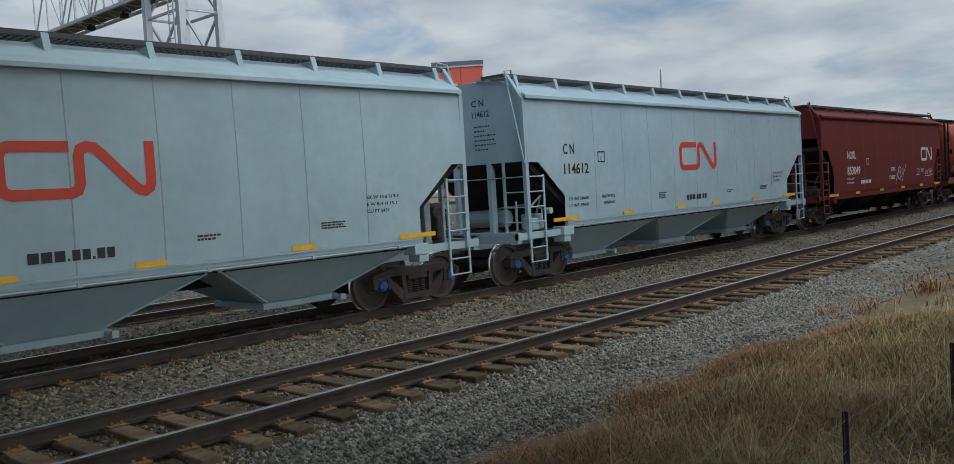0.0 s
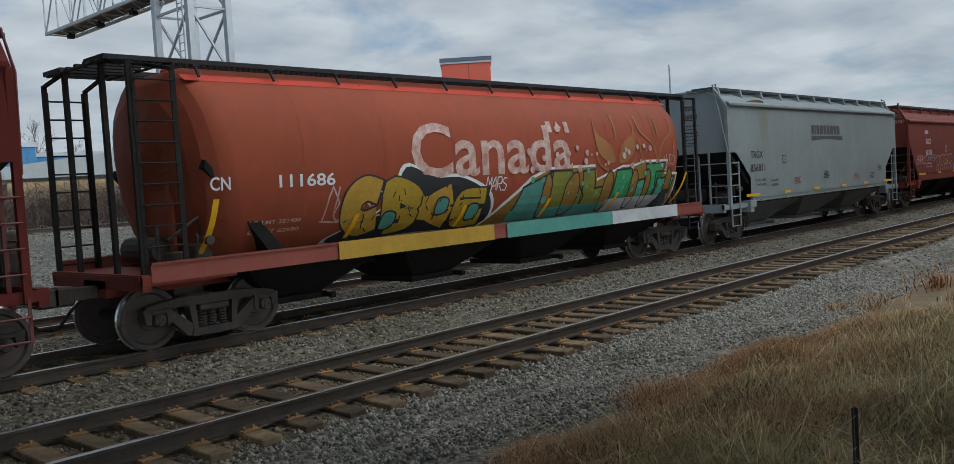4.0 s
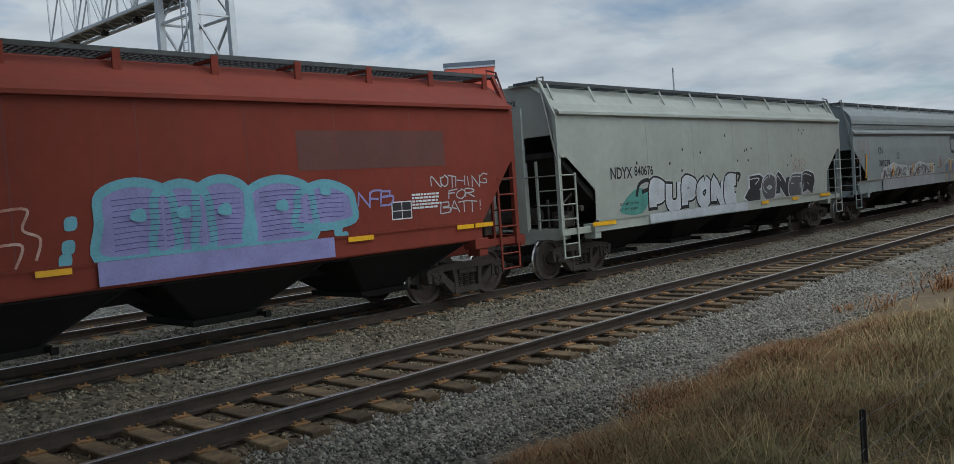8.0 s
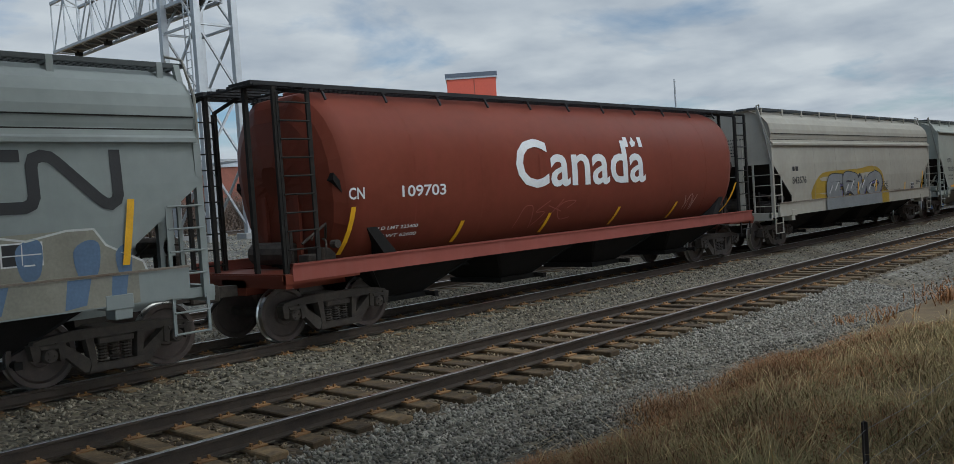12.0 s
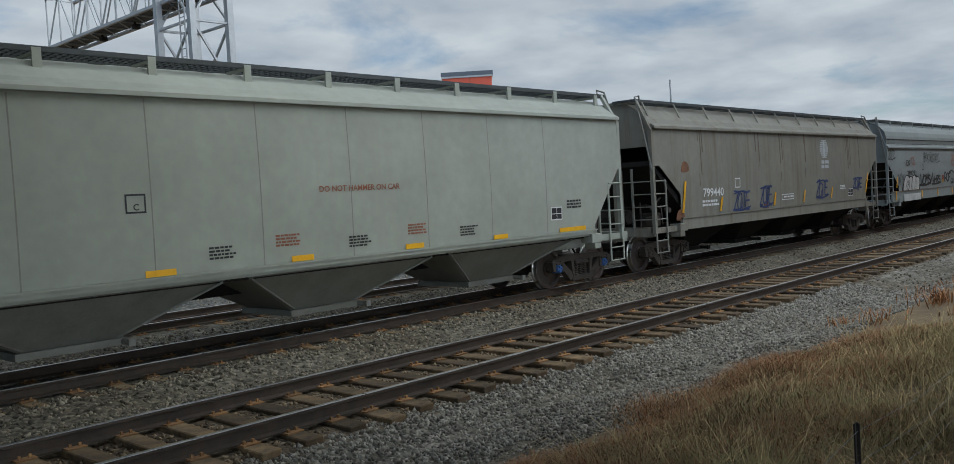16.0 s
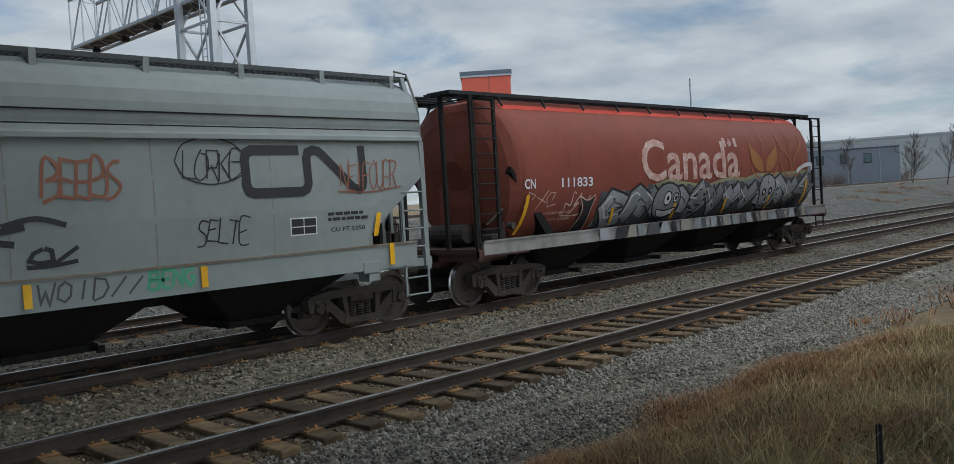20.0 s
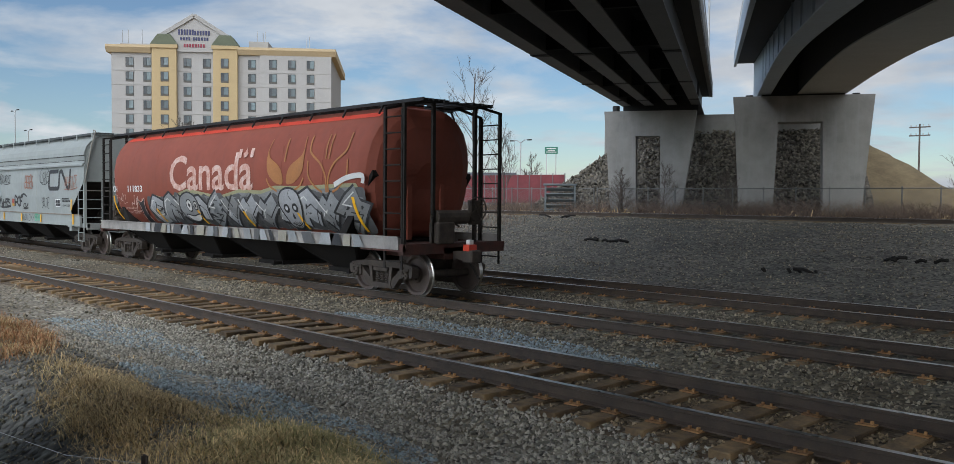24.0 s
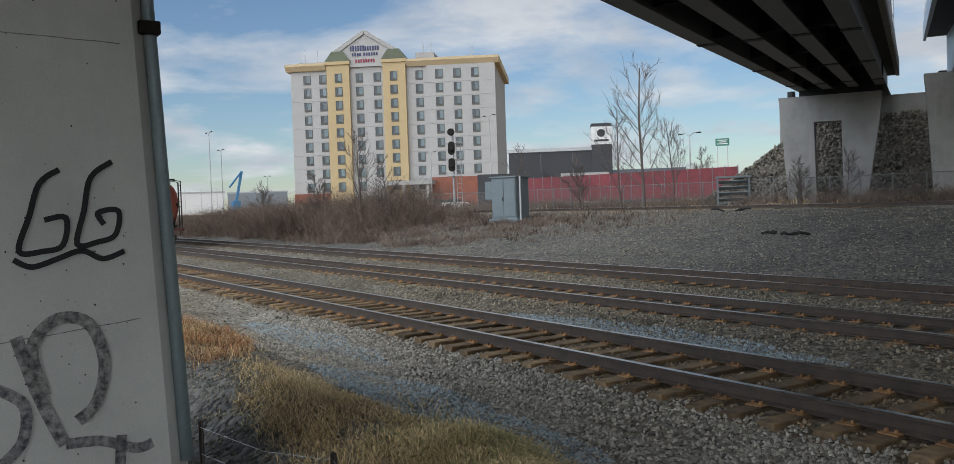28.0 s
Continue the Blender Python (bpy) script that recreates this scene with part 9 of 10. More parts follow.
# Signal, relay cabinet and trackside crate
def make_signal():
    ob = empty("railway_signal", "three-headed railway signal on a grey mast", "railway signal")
    ob.location = polar(58.55, 66, 1.2)
    bm = bmesh.new()
    tube(bm, [(0, 0, 0), (0, 0, 6.6)], 0.09, 8)
    part("mast", bm, M["galv"], ob)
    part("base", boxm(-0.4, 0.4, -0.4, 0.4, -0.3, 0.6, 0.05), M["concrete"], ob)
    bm = bmesh.new()
    for x in (0.25, 0.6):
        tube(bm, [(x, 0.3, 0), (x, 0.3, 6.0)], 0.03, 5)
    for z in np.arange(0.3, 6.0, 0.35):
        tube(bm, [(0.25, 0.3, z), (0.6, 0.3, z)], 0.02, 4)
    part("ladder", bm, M["galv"], ob)
    for k, z in enumerate((6.25, 5.05, 3.8)):
        bm = bmesh.new()
        if k == 0:
            lathe(bm, [(0.28, -0.30), (0.28, -0.26)], 16)
        else:
            prism(bm, [(0.27 * math.cos(a), 0.27 * math.sin(a) + (0.24 if math.sin(a) > 0 else -0.24)) for a in [2 * math.pi * i / 16 + 0.01 for i in range(16)]], "y", -0.30, -0.26)
        o = part("signal_head", bm, M["black"], ob)
        o.location = (-0.1, 0, z)
        bm = bmesh.new()
        lathe(bm, [(0.16, -0.62), (0.17, -0.30), (0.1, -0.28)], 12)
        q = part("visor", bm, M["black"], o)
        part("platform", boxm(-0.5, 0.7, -0.2, 0.5, z - 0.85, z - 0.80), M["galv"], ob)
    ob.rotation_euler = (0, 0, radians(58.5))


make_signal()


def make_cabinet():
    ob = empty("relay_cabinet", "grey steel railway relay cabinet with side locker", "relay cabinet")
    ob.matrix_basis = Matrix.Translation(polar(55.6, 53, 0.88)) @ Matrix.Rotation(radians(22), 4, "Z") @ Matrix.Scale(1.24, 4)
    part("body", boxm(-0.45, 0.95, 0, 1.2, 0.15, 2.16, 0.02), M["cabinet"], ob)
    part("roof", boxm(-0.52, 1.02, -0.07, 1.27, 2.14, 2.22, 0.02), M["cabinet"], ob)
    part("door", boxm(-0.38, 0.25, -0.03, 0.0, 0.25, 2.05, 0.01), M["cabinet"], ob)
    part("door", boxm(0.28, 0.90, -0.03, 0.0, 0.25, 2.05, 0.01), M["cabinet"], ob)
    part("locker", boxm(-0.92, -0.45, 0.1, 0.7, 1.1, 2.0, 0.02), M["cabinet"], ob)
    part("handle", boxm(0.20, 0.24, -0.07, -0.03, 1.0, 1.2), M["black"], ob)
    part("plinth", boxm(-0.6, 1.1, -0.1, 1.3, -0.15, 0.16, 0.03), M["cabinet"], ob)
    bm = bmesh.new()
    tube(bm, [(1.15, 0.1, -0.2), (1.15, 0.1, 2.2)], 0.05, 8)
    part("conduit", bm, M["galv"], ob)


make_cabinet()


def make_crate():
    ob = empty("louvred_rack", "grey steel louvred rack standing beyond the upper track", "equipment rack")
    ob.matrix_basis = Matrix.Translation(polar(40.7, 60, 1.2)) @ Matrix.Rotation(radians(41), 4, "Z")
    for x in (-1.0, 1.0):
        for y in (0, 1.2):
            part("post", boxm(x - 0.06, x + 0.06, y - 0.06, y + 0.06, -0.2, 2.0), M["cabinet"], ob)
    part("top", boxm(-1.15, 1.15, -0.1, 1.3, 1.95, 2.08, 0.01), M["cabinet"], ob)
    for k in range(4):
        bm = bmesh.new()
        beam(bm, (-1.0, 0.1, 0.55 + k * 0.38), (1.0, 0.1, 0.55 + k * 0.38), 0.30, 0.05, (0, 0.6, 0.8))
        part("louvre", bm, M["cabinet"], ob)
    part("tray", boxm(-1.0, 1.0, 0, 1.2, 0.25, 0.35), M["cabinet"], ob)


make_crate()


# Red fabric fence, chain-link fence
def line_fence(name, label, a, b, n, h0, h1, material, mesh_only=False):
    ob = tagged(empty(name), label, "fence")
    for i in range(n + 1):
        p = a.lerp(b, i / n)
        bm = bmesh.new()
        tube(bm, [(p.x, p.y, h0), (p.x, p.y, h1 + 0.1)], 0.04, 6)
        part("post", bm, M["fence_wire"], ob)
        if i < n:
            q = a.lerp(b, (i + 1) / n)
            bm = bmesh.new()
            if mesh_only:
                tube(bm, [(p.x, p.y, h1), (q.x, q.y, h1)], 0.03, 5)
                d = (q - p)
                m = 14
                for k in range(-m, m):
                    t0, t1 = max(0, k / m), min(1, k / m + 1)
                    z0 = h0 + (h1 - h0) * (t0 - k / m)
                    z1 = h0 + (h1 - h0) * (t1 - k / m)
                    for u0, u1 in ((t0, t1), (1 - t0, 1 - t1)):
                        beam(bm, (p.x + d.x * u0, p.y + d.y * u0, z0), (p.x + d.x * u1, p.y + d.y * u1, z1), 0.006)
            else:
                prism(bm, [(p.x, p.y), (q.x, q.y), (q.x, q.y + 0.03), (p.x, p.y + 0.03)], "z", h0, h1)
            part("mesh_panel" if mesh_only else "fabric_panel", bm, M["fence_wire"] if mesh_only else material, ob)


M["fence_wire"] = mat("dull_galvanised_wire", (0.20, 0.20, 0.195), 0.7, 0.3, (0.13, 0.13, 0.125), 1.5, 0.5, 20)
line_fence("red_fence", "dark red fabric-covered site fence", polar(55.0, 84), polar(40.4, 70), 22, 1.9, 4.2, M["red_fabric"])
line_fence("chain_fence", "galvanised chain-link fence along the upper track", polar(60.5, 78), polar(38.5, 60), 20, 1.0, 2.95, None, True)
line_fence("chain_fence", "galvanised chain-link fence along the upper track", polar(38.3, 60), polar(14.0, 52), 13, 1.0, 2.95, None, True)


# Embankment behind the piers: broken stone under the bridges, dry grass beside
def make_bank():
    ss = np.arange(60, 100, 1.0)
    oo = np.arange(-34, 18, 1.0)
    S_, O_ = np.meshgrid(ss, oo)
    h = np.minimum.reduce([(S_ - 63) * 0.62, np.full_like(S_, 6.6), (14.0 - O_) * 0.9, (O_ + 17.5) * 0.8])
    h = np.maximum(h, -0.4) + 0.12 * np.sin(S_ * 2.1 + O_ * 1.3) * np.sin(O_ * 0.9)
    X = UX * S_ + NX * O_
    Y = UY * S_ + NY * O_
    n, m = len(ss), len(oo)
    i = (np.arange(m - 1)[:, None] * n + np.arange(n - 1)[None]).ravel()
    me = cloud_mesh("bank", np.stack([X.ravel(), Y.ravel(), (1.25 + h).ravel()], 1), np.stack([i, i + 1, i + n + 1, i + n], 1), M["rubble"])
    me.materials.append(M["dry_bank"])
    oc = ((O_[:-1, :-1] + O_[1:, 1:]) / 2).ravel()
    me.polygons.foreach_set("material_index", np.where((oc < -9.5) | (oc > 13), 1, 0).astype(np.int32))
    tagged(new("bank", me), "stone-pitched and grassy bridge embankment", "embankment", kind="structure")
    bm = bmesh.new()
    o0, o1 = 9.5, -11
    vs = [bp(73.5, o0), bp(73.5, o1), bp(76, o1), bp(76, o0)]
    prism(bm, [(v.x, v.y) for v in vs], "z", 5.5, 9.2)
    tagged(finish("abutment_wall", bm, M["concrete"]), "concrete bridge abutment wall", "abutment", kind="structure")
    rng = np.random.default_rng(3)
    n = 9000
    s, o = rng.uniform(63, 74, n), rng.uniform(-9.5, 13.5, n)
    h = np.maximum(0, np.minimum.reduce([(s - 63) * 0.62, np.full_like(s, 6.6), (14.0 - o) * 0.9]))
    base = np.array([(1, 0, 0), (0, 1, 0), (-1, 0, 0), (0, -1, 0), (0, 0, 1), (0, 0, -1)], float)
    tri = np.array([(0, 1, 4), (1, 2, 4), (2, 3, 4), (3, 0, 4), (1, 0, 5), (2, 1, 5), (3, 2, 5), (0, 3, 5)])
    v = base[None] * rng.uniform(0.06, 0.17, (n, 1, 1)) * rng.uniform(0.6, 1.3, (n, 6, 1)) + rng.normal(0, 0.05, (n, 6, 3))
    V = v + np.stack([UX * s + NX * o, UY * s + NY * o, 1.3 + h], 1)[:, None]
    F = (tri[None] + (np.arange(n) * 6)[:, None, None]).reshape(-1, 3)
    tagged(new("rubble", cloud_mesh("rubble", V.reshape(-1, 3), F, M["rubble_stone"])), "broken grey pitching stone on the embankment", "rubble", kind="stuff")


M["rubble"] = stone_mat("rubble_bank", [(0.04, 0.036, 0.03), (0.10, 0.09, 0.075), (0.17, 0.155, 0.125)], 5.0, 0.8)
M["rubble_stone"] = mat("pitching_stone", (0.155, 0.138, 0.11), 0.9, 0, None, 3, 0.5, 20, 0.2, island=0.7)
M["dry_bank"] = mat("dry_grass_bank", (0.195, 0.15, 0.085), 0.95, 0, (0.12, 0.09, 0.05), 0.7, 0.8, 6, 0.4)
make_bank()


def make_mound():
    """Low dry mound beyond the upper track."""
    c = polar(11.5, 98)
    n = 40
    u = np.linspace(-45, 45, n)
    U_, V_ = np.meshgrid(u, u)
    h = 3.7 * np.exp(-(U_ / 16) ** 2 - (V_ / 15) ** 2) + 2.2 * np.exp(-((U_ - 20) / 16) ** 2 - (V_ / 18) ** 2) + 0.25 * np.sin(U_ * 0.7) * np.sin(V_ * 0.6) - 0.2
    i = (np.arange(n - 1)[:, None] * n + np.arange(n - 1)[None]).ravel()
    me = cloud_mesh("mound", np.stack([(U_ + c.x).ravel(), (V_ + c.y).ravel(), (1.2 + h).ravel()], 1), np.stack([i, i + 1, i + n + 1, i + n], 1), M["dry_bank"])
    me.polygons.foreach_set("use_smooth", np.ones(len(me.polygons), bool))
    tagged(new("mound", me), "low dry grass mound beyond the upper track", "ground", kind="structure")


make_mound()


# Parked cars by the hotel
def parked_car(az, r, paintm, label):
    ob = empty("parked_car", label, "car", "cars by the hotel")
    ob.matrix_basis = Matrix.Translation(polar(az, r, 1.35)) @ Matrix.Rotation(radians(az + 8), 4, "Z")
    bm = bmesh.new()
    prism(bm, [(-2.2, 0.35), (2.2, 0.35), (2.25, 0.8), (1.5, 0.95), (-2.1, 1.0), (-2.25, 0.7)], "y", -0.88, 0.88)
    part("body", bm, paintm, ob)
    bm = bmesh.new()
    prism(bm, [(-1.9, 0.98), (1.2, 0.95), (0.5, 1.48), (-1.2, 1.48)], "y", -0.78, 0.78)
    part("cabin", bm, M["glass"], ob)
    part("roof", boxm(-1.2, 0.5, -0.76, 0.76, 1.46, 1.52, 0.02), paintm, ob)
    for x in (-1.35, 1.35):
        for y in (-0.85, 0.85):
            bm = bmesh.new()
            lathe(bm, [(0.33, -0.1), (0.33, 0.1)], 14)
            w = part("wheel", bm, M["black"], ob)
            w.location = (x, y, 0.33)


parked_car(60.9, 150, M["white"], "white parked car by the hotel")
parked_car(58.5, 150, M["white"], "white parked estate car by the hotel")
parked_car(59.4, 156, M["cabinet"], "grey parked car by the hotel")


# Highway sign far behind the fence
hs = empty("highway_sign", "green highway sign on two grey posts", "road sign")
hs.matrix_basis = Matrix.Translation(polar(41.3, 150, 1.2)) @ Matrix.Rotation(radians(41.3), 4, "Z")
part("sign_panel", boxm(-1.1, 1.1, -0.06, 0.0, 8.9, 10.1, 0.02), M["sign_green"], hs)
for q, (z, w) in enumerate(((9.75, 0.8), (9.45, 0.6), (9.15, 0.85))):
    part("sign_bar", boxm(-w, w, -0.09, -0.06, z, z + 0.13), M["white"], hs)
for x in (-0.8, 0.8):
    part("post", boxm(x - 0.08, x + 0.08, 0.0, 0.16, 0, 9.9), M["galv"], hs)


# Crane lorry in the distance
cr = empty("crane_truck", "blue folded crane truck in the distance", "crane")
cr.location = polar(72.5, 200, 1.3)
for a, b, w in (((0, 0, -0.3), (0, 0, 3), 1.6), ((0, 0, 2.5), (-1.2, 1.9, 9.5), 0.5), ((-1.2, 1.9, 9.5), (1.0, -1.6, 6.0), 0.3)):
    bm = bmesh.new()
    beam(bm, a, b, w)
    part("boom", bm, M["clad_blue"], cr)

# Loose stone
stones("ballast_shoulder", 52000, (4.7, 7.25), (-18, 20), (0.013, 0.034), M["stone"], "loose grey-brown ballast stones beside the near track", 11, shoulder)
stones("ballast_between", 20000, (7.25, 9.7), (-18, 20), (0.014, 0.036), M["stone_rusty"], "rust-stained ballast stones between the near rails", 20, shoulder)
stones("ballast_mid", 42000, (9.7, 16.3), (-22, 24), (0.014, 0.040), M["stone_dirty"], "loose dirty ballast stones between the tracks", 12, off_rails)
stones("ballast_far", 12000, (5.0, 20.5), (18, 60), (0.018, 0.045), M["stone_dirty"], "loose ballast stones along the tracks", 13, off_rails)
stones("ballast_west", 16000, (4.8, 20.5), (-60, -16), (0.016, 0.040), M["stone_dirty"], "loose ballast stones along the tracks", 14, off_rails)
stones("pier_gravel", 12000, (1.0, 4.9), (-22, -5.5), (0.008, 0.022), M["stone_dirty"], "fine gravel by the bridge pier", 19)
stones("gravel_flat", 34000, (20, 37), (-45, 30), (0.012, 0.042), M["stone_dirty"], "scattered stones on the gravel flat", 15)


def patch(cx, cy, rx, ry):
    def inside(x, y):
        q = ((x - cx) / rx) ** 2 + ((y - cy) / ry) ** 2 + 0.25 * np.sin(x * 3) * np.sin(y * 4)
        return (q < 1) & off_rails(x, y)
    return inside


stones("fresh_ballast", 15000, (3.9, 6.2), (-13, -5), (0.016, 0.036), M["blue_stone"], "patch of fresh blue-grey ballast", 16, patch(-8.7, 4.95, 3.3, 0.72))
stones("fresh_ballast", 6000, (5.2, 7.3), (-20, -12), (0.016, 0.036), M["blue_stone"], "patch of fresh blue-grey ballast", 17, patch(-15.5, 6.1, 3.2, 0.5))
stones("fresh_ballast", 9000, (9.8, 11.6), (-17, -6), (0.018, 0.040), M["blue_stone"], "patch of fresh blue-grey ballast", 18, patch(-11.2, 10.55, 4.2, 0.62))


# Dry grass
def blades(name, n, region, hr, material, label, seed, width=0.006, clump=0.5, lie=1.0):
    """Bent dry blades in clumps; region gives a density from 0 to 1."""
    rng = np.random.default_rng(seed)
    (x0, x1), (y0, y1), dens = region
    m = n * 3
    nc = max(4, n // 26)
    cx, cy = rng.uniform(x0, x1, nc), rng.uniform(y0, y1, nc)
    k = rng.integers(0, nc, m)
    loose = rng.random(m) > clump
    x = np.where(loose, rng.uniform(x0, x1, m), cx[k] + rng.normal(0, 0.13, m))
    y = np.where(loose, rng.uniform(y0, y1, m), cy[k] + rng.normal(0, 0.13, m))
    keep = rng.random(m) < dens(x, y)
    x, y = x[keep][:n], y[keep][:n]
    n = len(x)
    z = ground_z(x, y)
    h = rng.uniform(hr[0], hr[1], n) * (0.7 + 0.5 * np.sin(x * 2.1 + y * 1.4) * np.sin(y * 2.6 - x))
    h = np.maximum(h, hr[0] * 0.5)
    a = rng.uniform(0, 2 * np.pi, n)
    bend = rng.uniform(0.45, 1.7, n) * h * lie
    dx, dy = np.cos(a), np.sin(a)
    b = a + np.pi / 2 + rng.uniform(-0.6, 0.6, n)
    wx, wy = np.cos(b) * width, np.sin(b) * width
    P0 = np.stack([x - wx, y - wy, z - 0.02], 1)
    P1 = np.stack([x + wx, y + wy, z - 0.02], 1)
    mx, my, mz = x + dx * bend * 0.35, y + dy * bend * 0.35, z + h * 0.62
    P2 = np.stack([mx - wx * 0.8, my - wy * 0.8, mz], 1)
    P3 = np.stack([mx + wx * 0.8, my + wy * 0.8, mz], 1)
    P4 = np.stack([x + dx * bend, y + dy * bend, z + h * np.maximum(0.12, 1 - 0.42 * bend / h)], 1)
    V = np.stack([P0, P1, P2, P3, P4], 1).reshape(-1, 3)
    i = (np.arange(n) * 5)[:, None]
    F = np.concatenate([i + np.array([[0, 1, 3]]), i + np.array([[0, 3, 2]]), i + np.array([[2, 3, 4]])], 1).reshape(-1, 3)
    tagged(new(name, cloud_mesh(name, V, F, material)), label, "grass", kind="stuff")


def right_patch(x, y):
    edge = np.interp(x, [2, 4.6, 5.7, 7, 8.5, 10.3, 11.5, 12.4, 13.2, 14], [5.0, 4.75, 5.0, 4.9, 5.05, 5.0, 4.5, 3.8, 2.6, 0.5])
    return np.clip((edge - y) * 1.8 + 0.35 * np.sin(x * 3.1) * np.sin(y * 2.2), 0, 1)


def red_patch(x, y):
    """Where the red-brown weeds grow thickest: along the ballast and in drifts."""
    drift = 0.5 + 0.5 * np.sin(x * 1.3 + 0.8 * np.sin(y * 1.7)) * np.sin(y * 1.9 + 0.5 * x)
    return right_patch(x, y) * np.clip(drift * 0.8 + (y - 3.6) * 0.35, 0.04, 1)


M["grass_pale"] = mat("pale_straw", (0.80, 0.63, 0.34), 0.9, 0, (0.55, 0.40, 0.19), 1.2, 0.8, 30, 0, island=0.4, spec=0.1)
M["grass_green"] = mat("olive_straw", (0.42, 0.37, 0.18), 0.9, 0, (0.28, 0.24, 0.11), 1.2, 0.8, 30, 0, island=0.4, spec=0.1)
blades("dry_grass", 42000, ((2.0, 14), (0.6, 5.4), red_patch), (0.07, 0.26), M["weed"], "matted red-brown dry weeds beside the track", 21, 0.0032, 0.75, 1.5)
blades("dry_grass", 46000, ((2.0, 14), (0.6, 5.2), right_patch), (0.06, 0.22), M["grass_tan"], "matted tan dry grass beside the track", 22, 0.0032, 0.5, 1.7)
blades("dry_grass", 26000, ((2.5, 14), (0.6, 4.6), lambda x, y: right_patch(x, y) * np.clip((4.6 - y) * 0.5, 0, 1)), (0.07, 0.26), M["grass_green"], "olive dry grass near the fence", 24, 0.0034, 0.6, 1.5)
blades("dry_grass", 2600, ((3.0, 13.0), (0.8, 4.4), lambda x, y: np.clip((4.6 - y) * 0.4, 0, 1)), (0.3, 0.62), M["grass_pale"], "long pale straw stalks", 23, 0.0026, 0.2, 1.3)
blades("dry_grass", 2500, ((14, 40), (1.0, 5.5), lambda x, y: 0.35 + 0.4 * np.sin(x * 0.9) * np.sin(y * 1.7)), (0.15, 0.4), M["weed"], "sparse weeds on gravel", 25, 0.008, 0.8)


blades("dry_grass", 2600, ((-3.4, 2.6), (-3.5, 4.9), lambda x, y: 0.3 + 0.3 * np.sin(x * 1.9) * np.sin(y * 2.3)), (0.06, 0.2), M["grass"], "thin dry grass on bare earth", 35, 0.006, 0.8)
blades("dry_grass", 2600, ((2.0, 14.0), (-3.5, 0.9), lambda x, y: 0.4 + 0.4 * np.sin(x * 1.1) * np.sin(y * 1.9)), (0.1, 0.35), M["weed"], "red-brown dry grass on bare earth", 36, 0.006, 0.8)


def left_red(x, y):
    return np.clip(1.1 - ((x + 15.2) / 3.3) ** 2 - ((y - 4.1 + 0.22 * (x + 15)) / 0.8) ** 2, 0, 1)


def left_tan(x, y):
    return np.clip(1.25 - ((x + 8.5) / 2.5) ** 2 - ((y - 3.6 + 0.05 * (x + 9)) / 0.72) ** 2 + 0.3 * np.sin(x * 2.3) * np.sin(y * 3.1), 0, 1)


def left_near(x, y):
    return np.clip(1.3 - ((x + 6.1) / 1.8) ** 2 - ((y - 4.05) / 0.75) ** 2, 0, 1)


blades("dry_grass", 6500, ((-20, -10.5), (2.6, 6.0), left_red), (0.10, 0.40), M["weed"], "reddish-brown weeds by the ballast", 26, 0.0042, 0.7, 1.2)
blades("dry_grass", 4500, ((-20, -10.5), (2.6, 6.0), left_red), (0.10, 0.36), M["grass"], "tan grass by the ballast", 27, 0.0042, 0.7, 1.2)
blades("dry_grass", 6500, ((-12.5, -5.0), (2.3, 5.2), left_tan), (0.04, 0.17), M["grass_pale"], "pale straw grass clump by the ballast", 28, 0.0042, 0.85, 1.8)
blades("dry_grass", 8500, ((-12.5, -5.0), (2.3, 5.2), left_tan), (0.04, 0.19), M["grass"], "tan grass clump by the ballast", 29, 0.0042, 0.85, 1.8)
blades("dry_grass", 5200, ((-9, -3.6), (2.9, 5.2), left_near), (0.06, 0.22), M["grass_green"], "olive and tan grass by the fence", 30, 0.0042, 0.85, 1.6)
blades("dry_grass", 3600, ((-9, -3.6), (2.9, 5.2), left_near), (0.06, 0.24), M["grass_pale"], "pale straw by the fence", 31, 0.004, 0.85, 1.6)
blades("dry_grass", 3500, ((-30, -5), (1.5, 5.2), lambda x, y: 0.4 + 0.4 * np.sin(x * 1.3) * np.sin(y * 2.7)), (0.05, 0.2), M["grass"], "thin grass on gravel", 32, 0.005, 0.85, 1.5)
blades("dry_grass", 9000, ((-60, -26), (24, 37.5), lambda x, y: np.clip(0.9 - np.abs(y - 29) * 0.1 - np.clip(x + 34, 0, 20) * 0.12, 0, 1)), (0.15, 0.5), M["brush"], "brown weeds round the relay cabinet", 33, 0.014, 0.5)
blades("dry_grass", 9000, ((-60, 40), (42.5, 60), lambda x, y: 0.8 + 0 * x), (0.3, 0.9), M["grass"], "dry grass behind the upper track", 34, 0.03, 0.4)


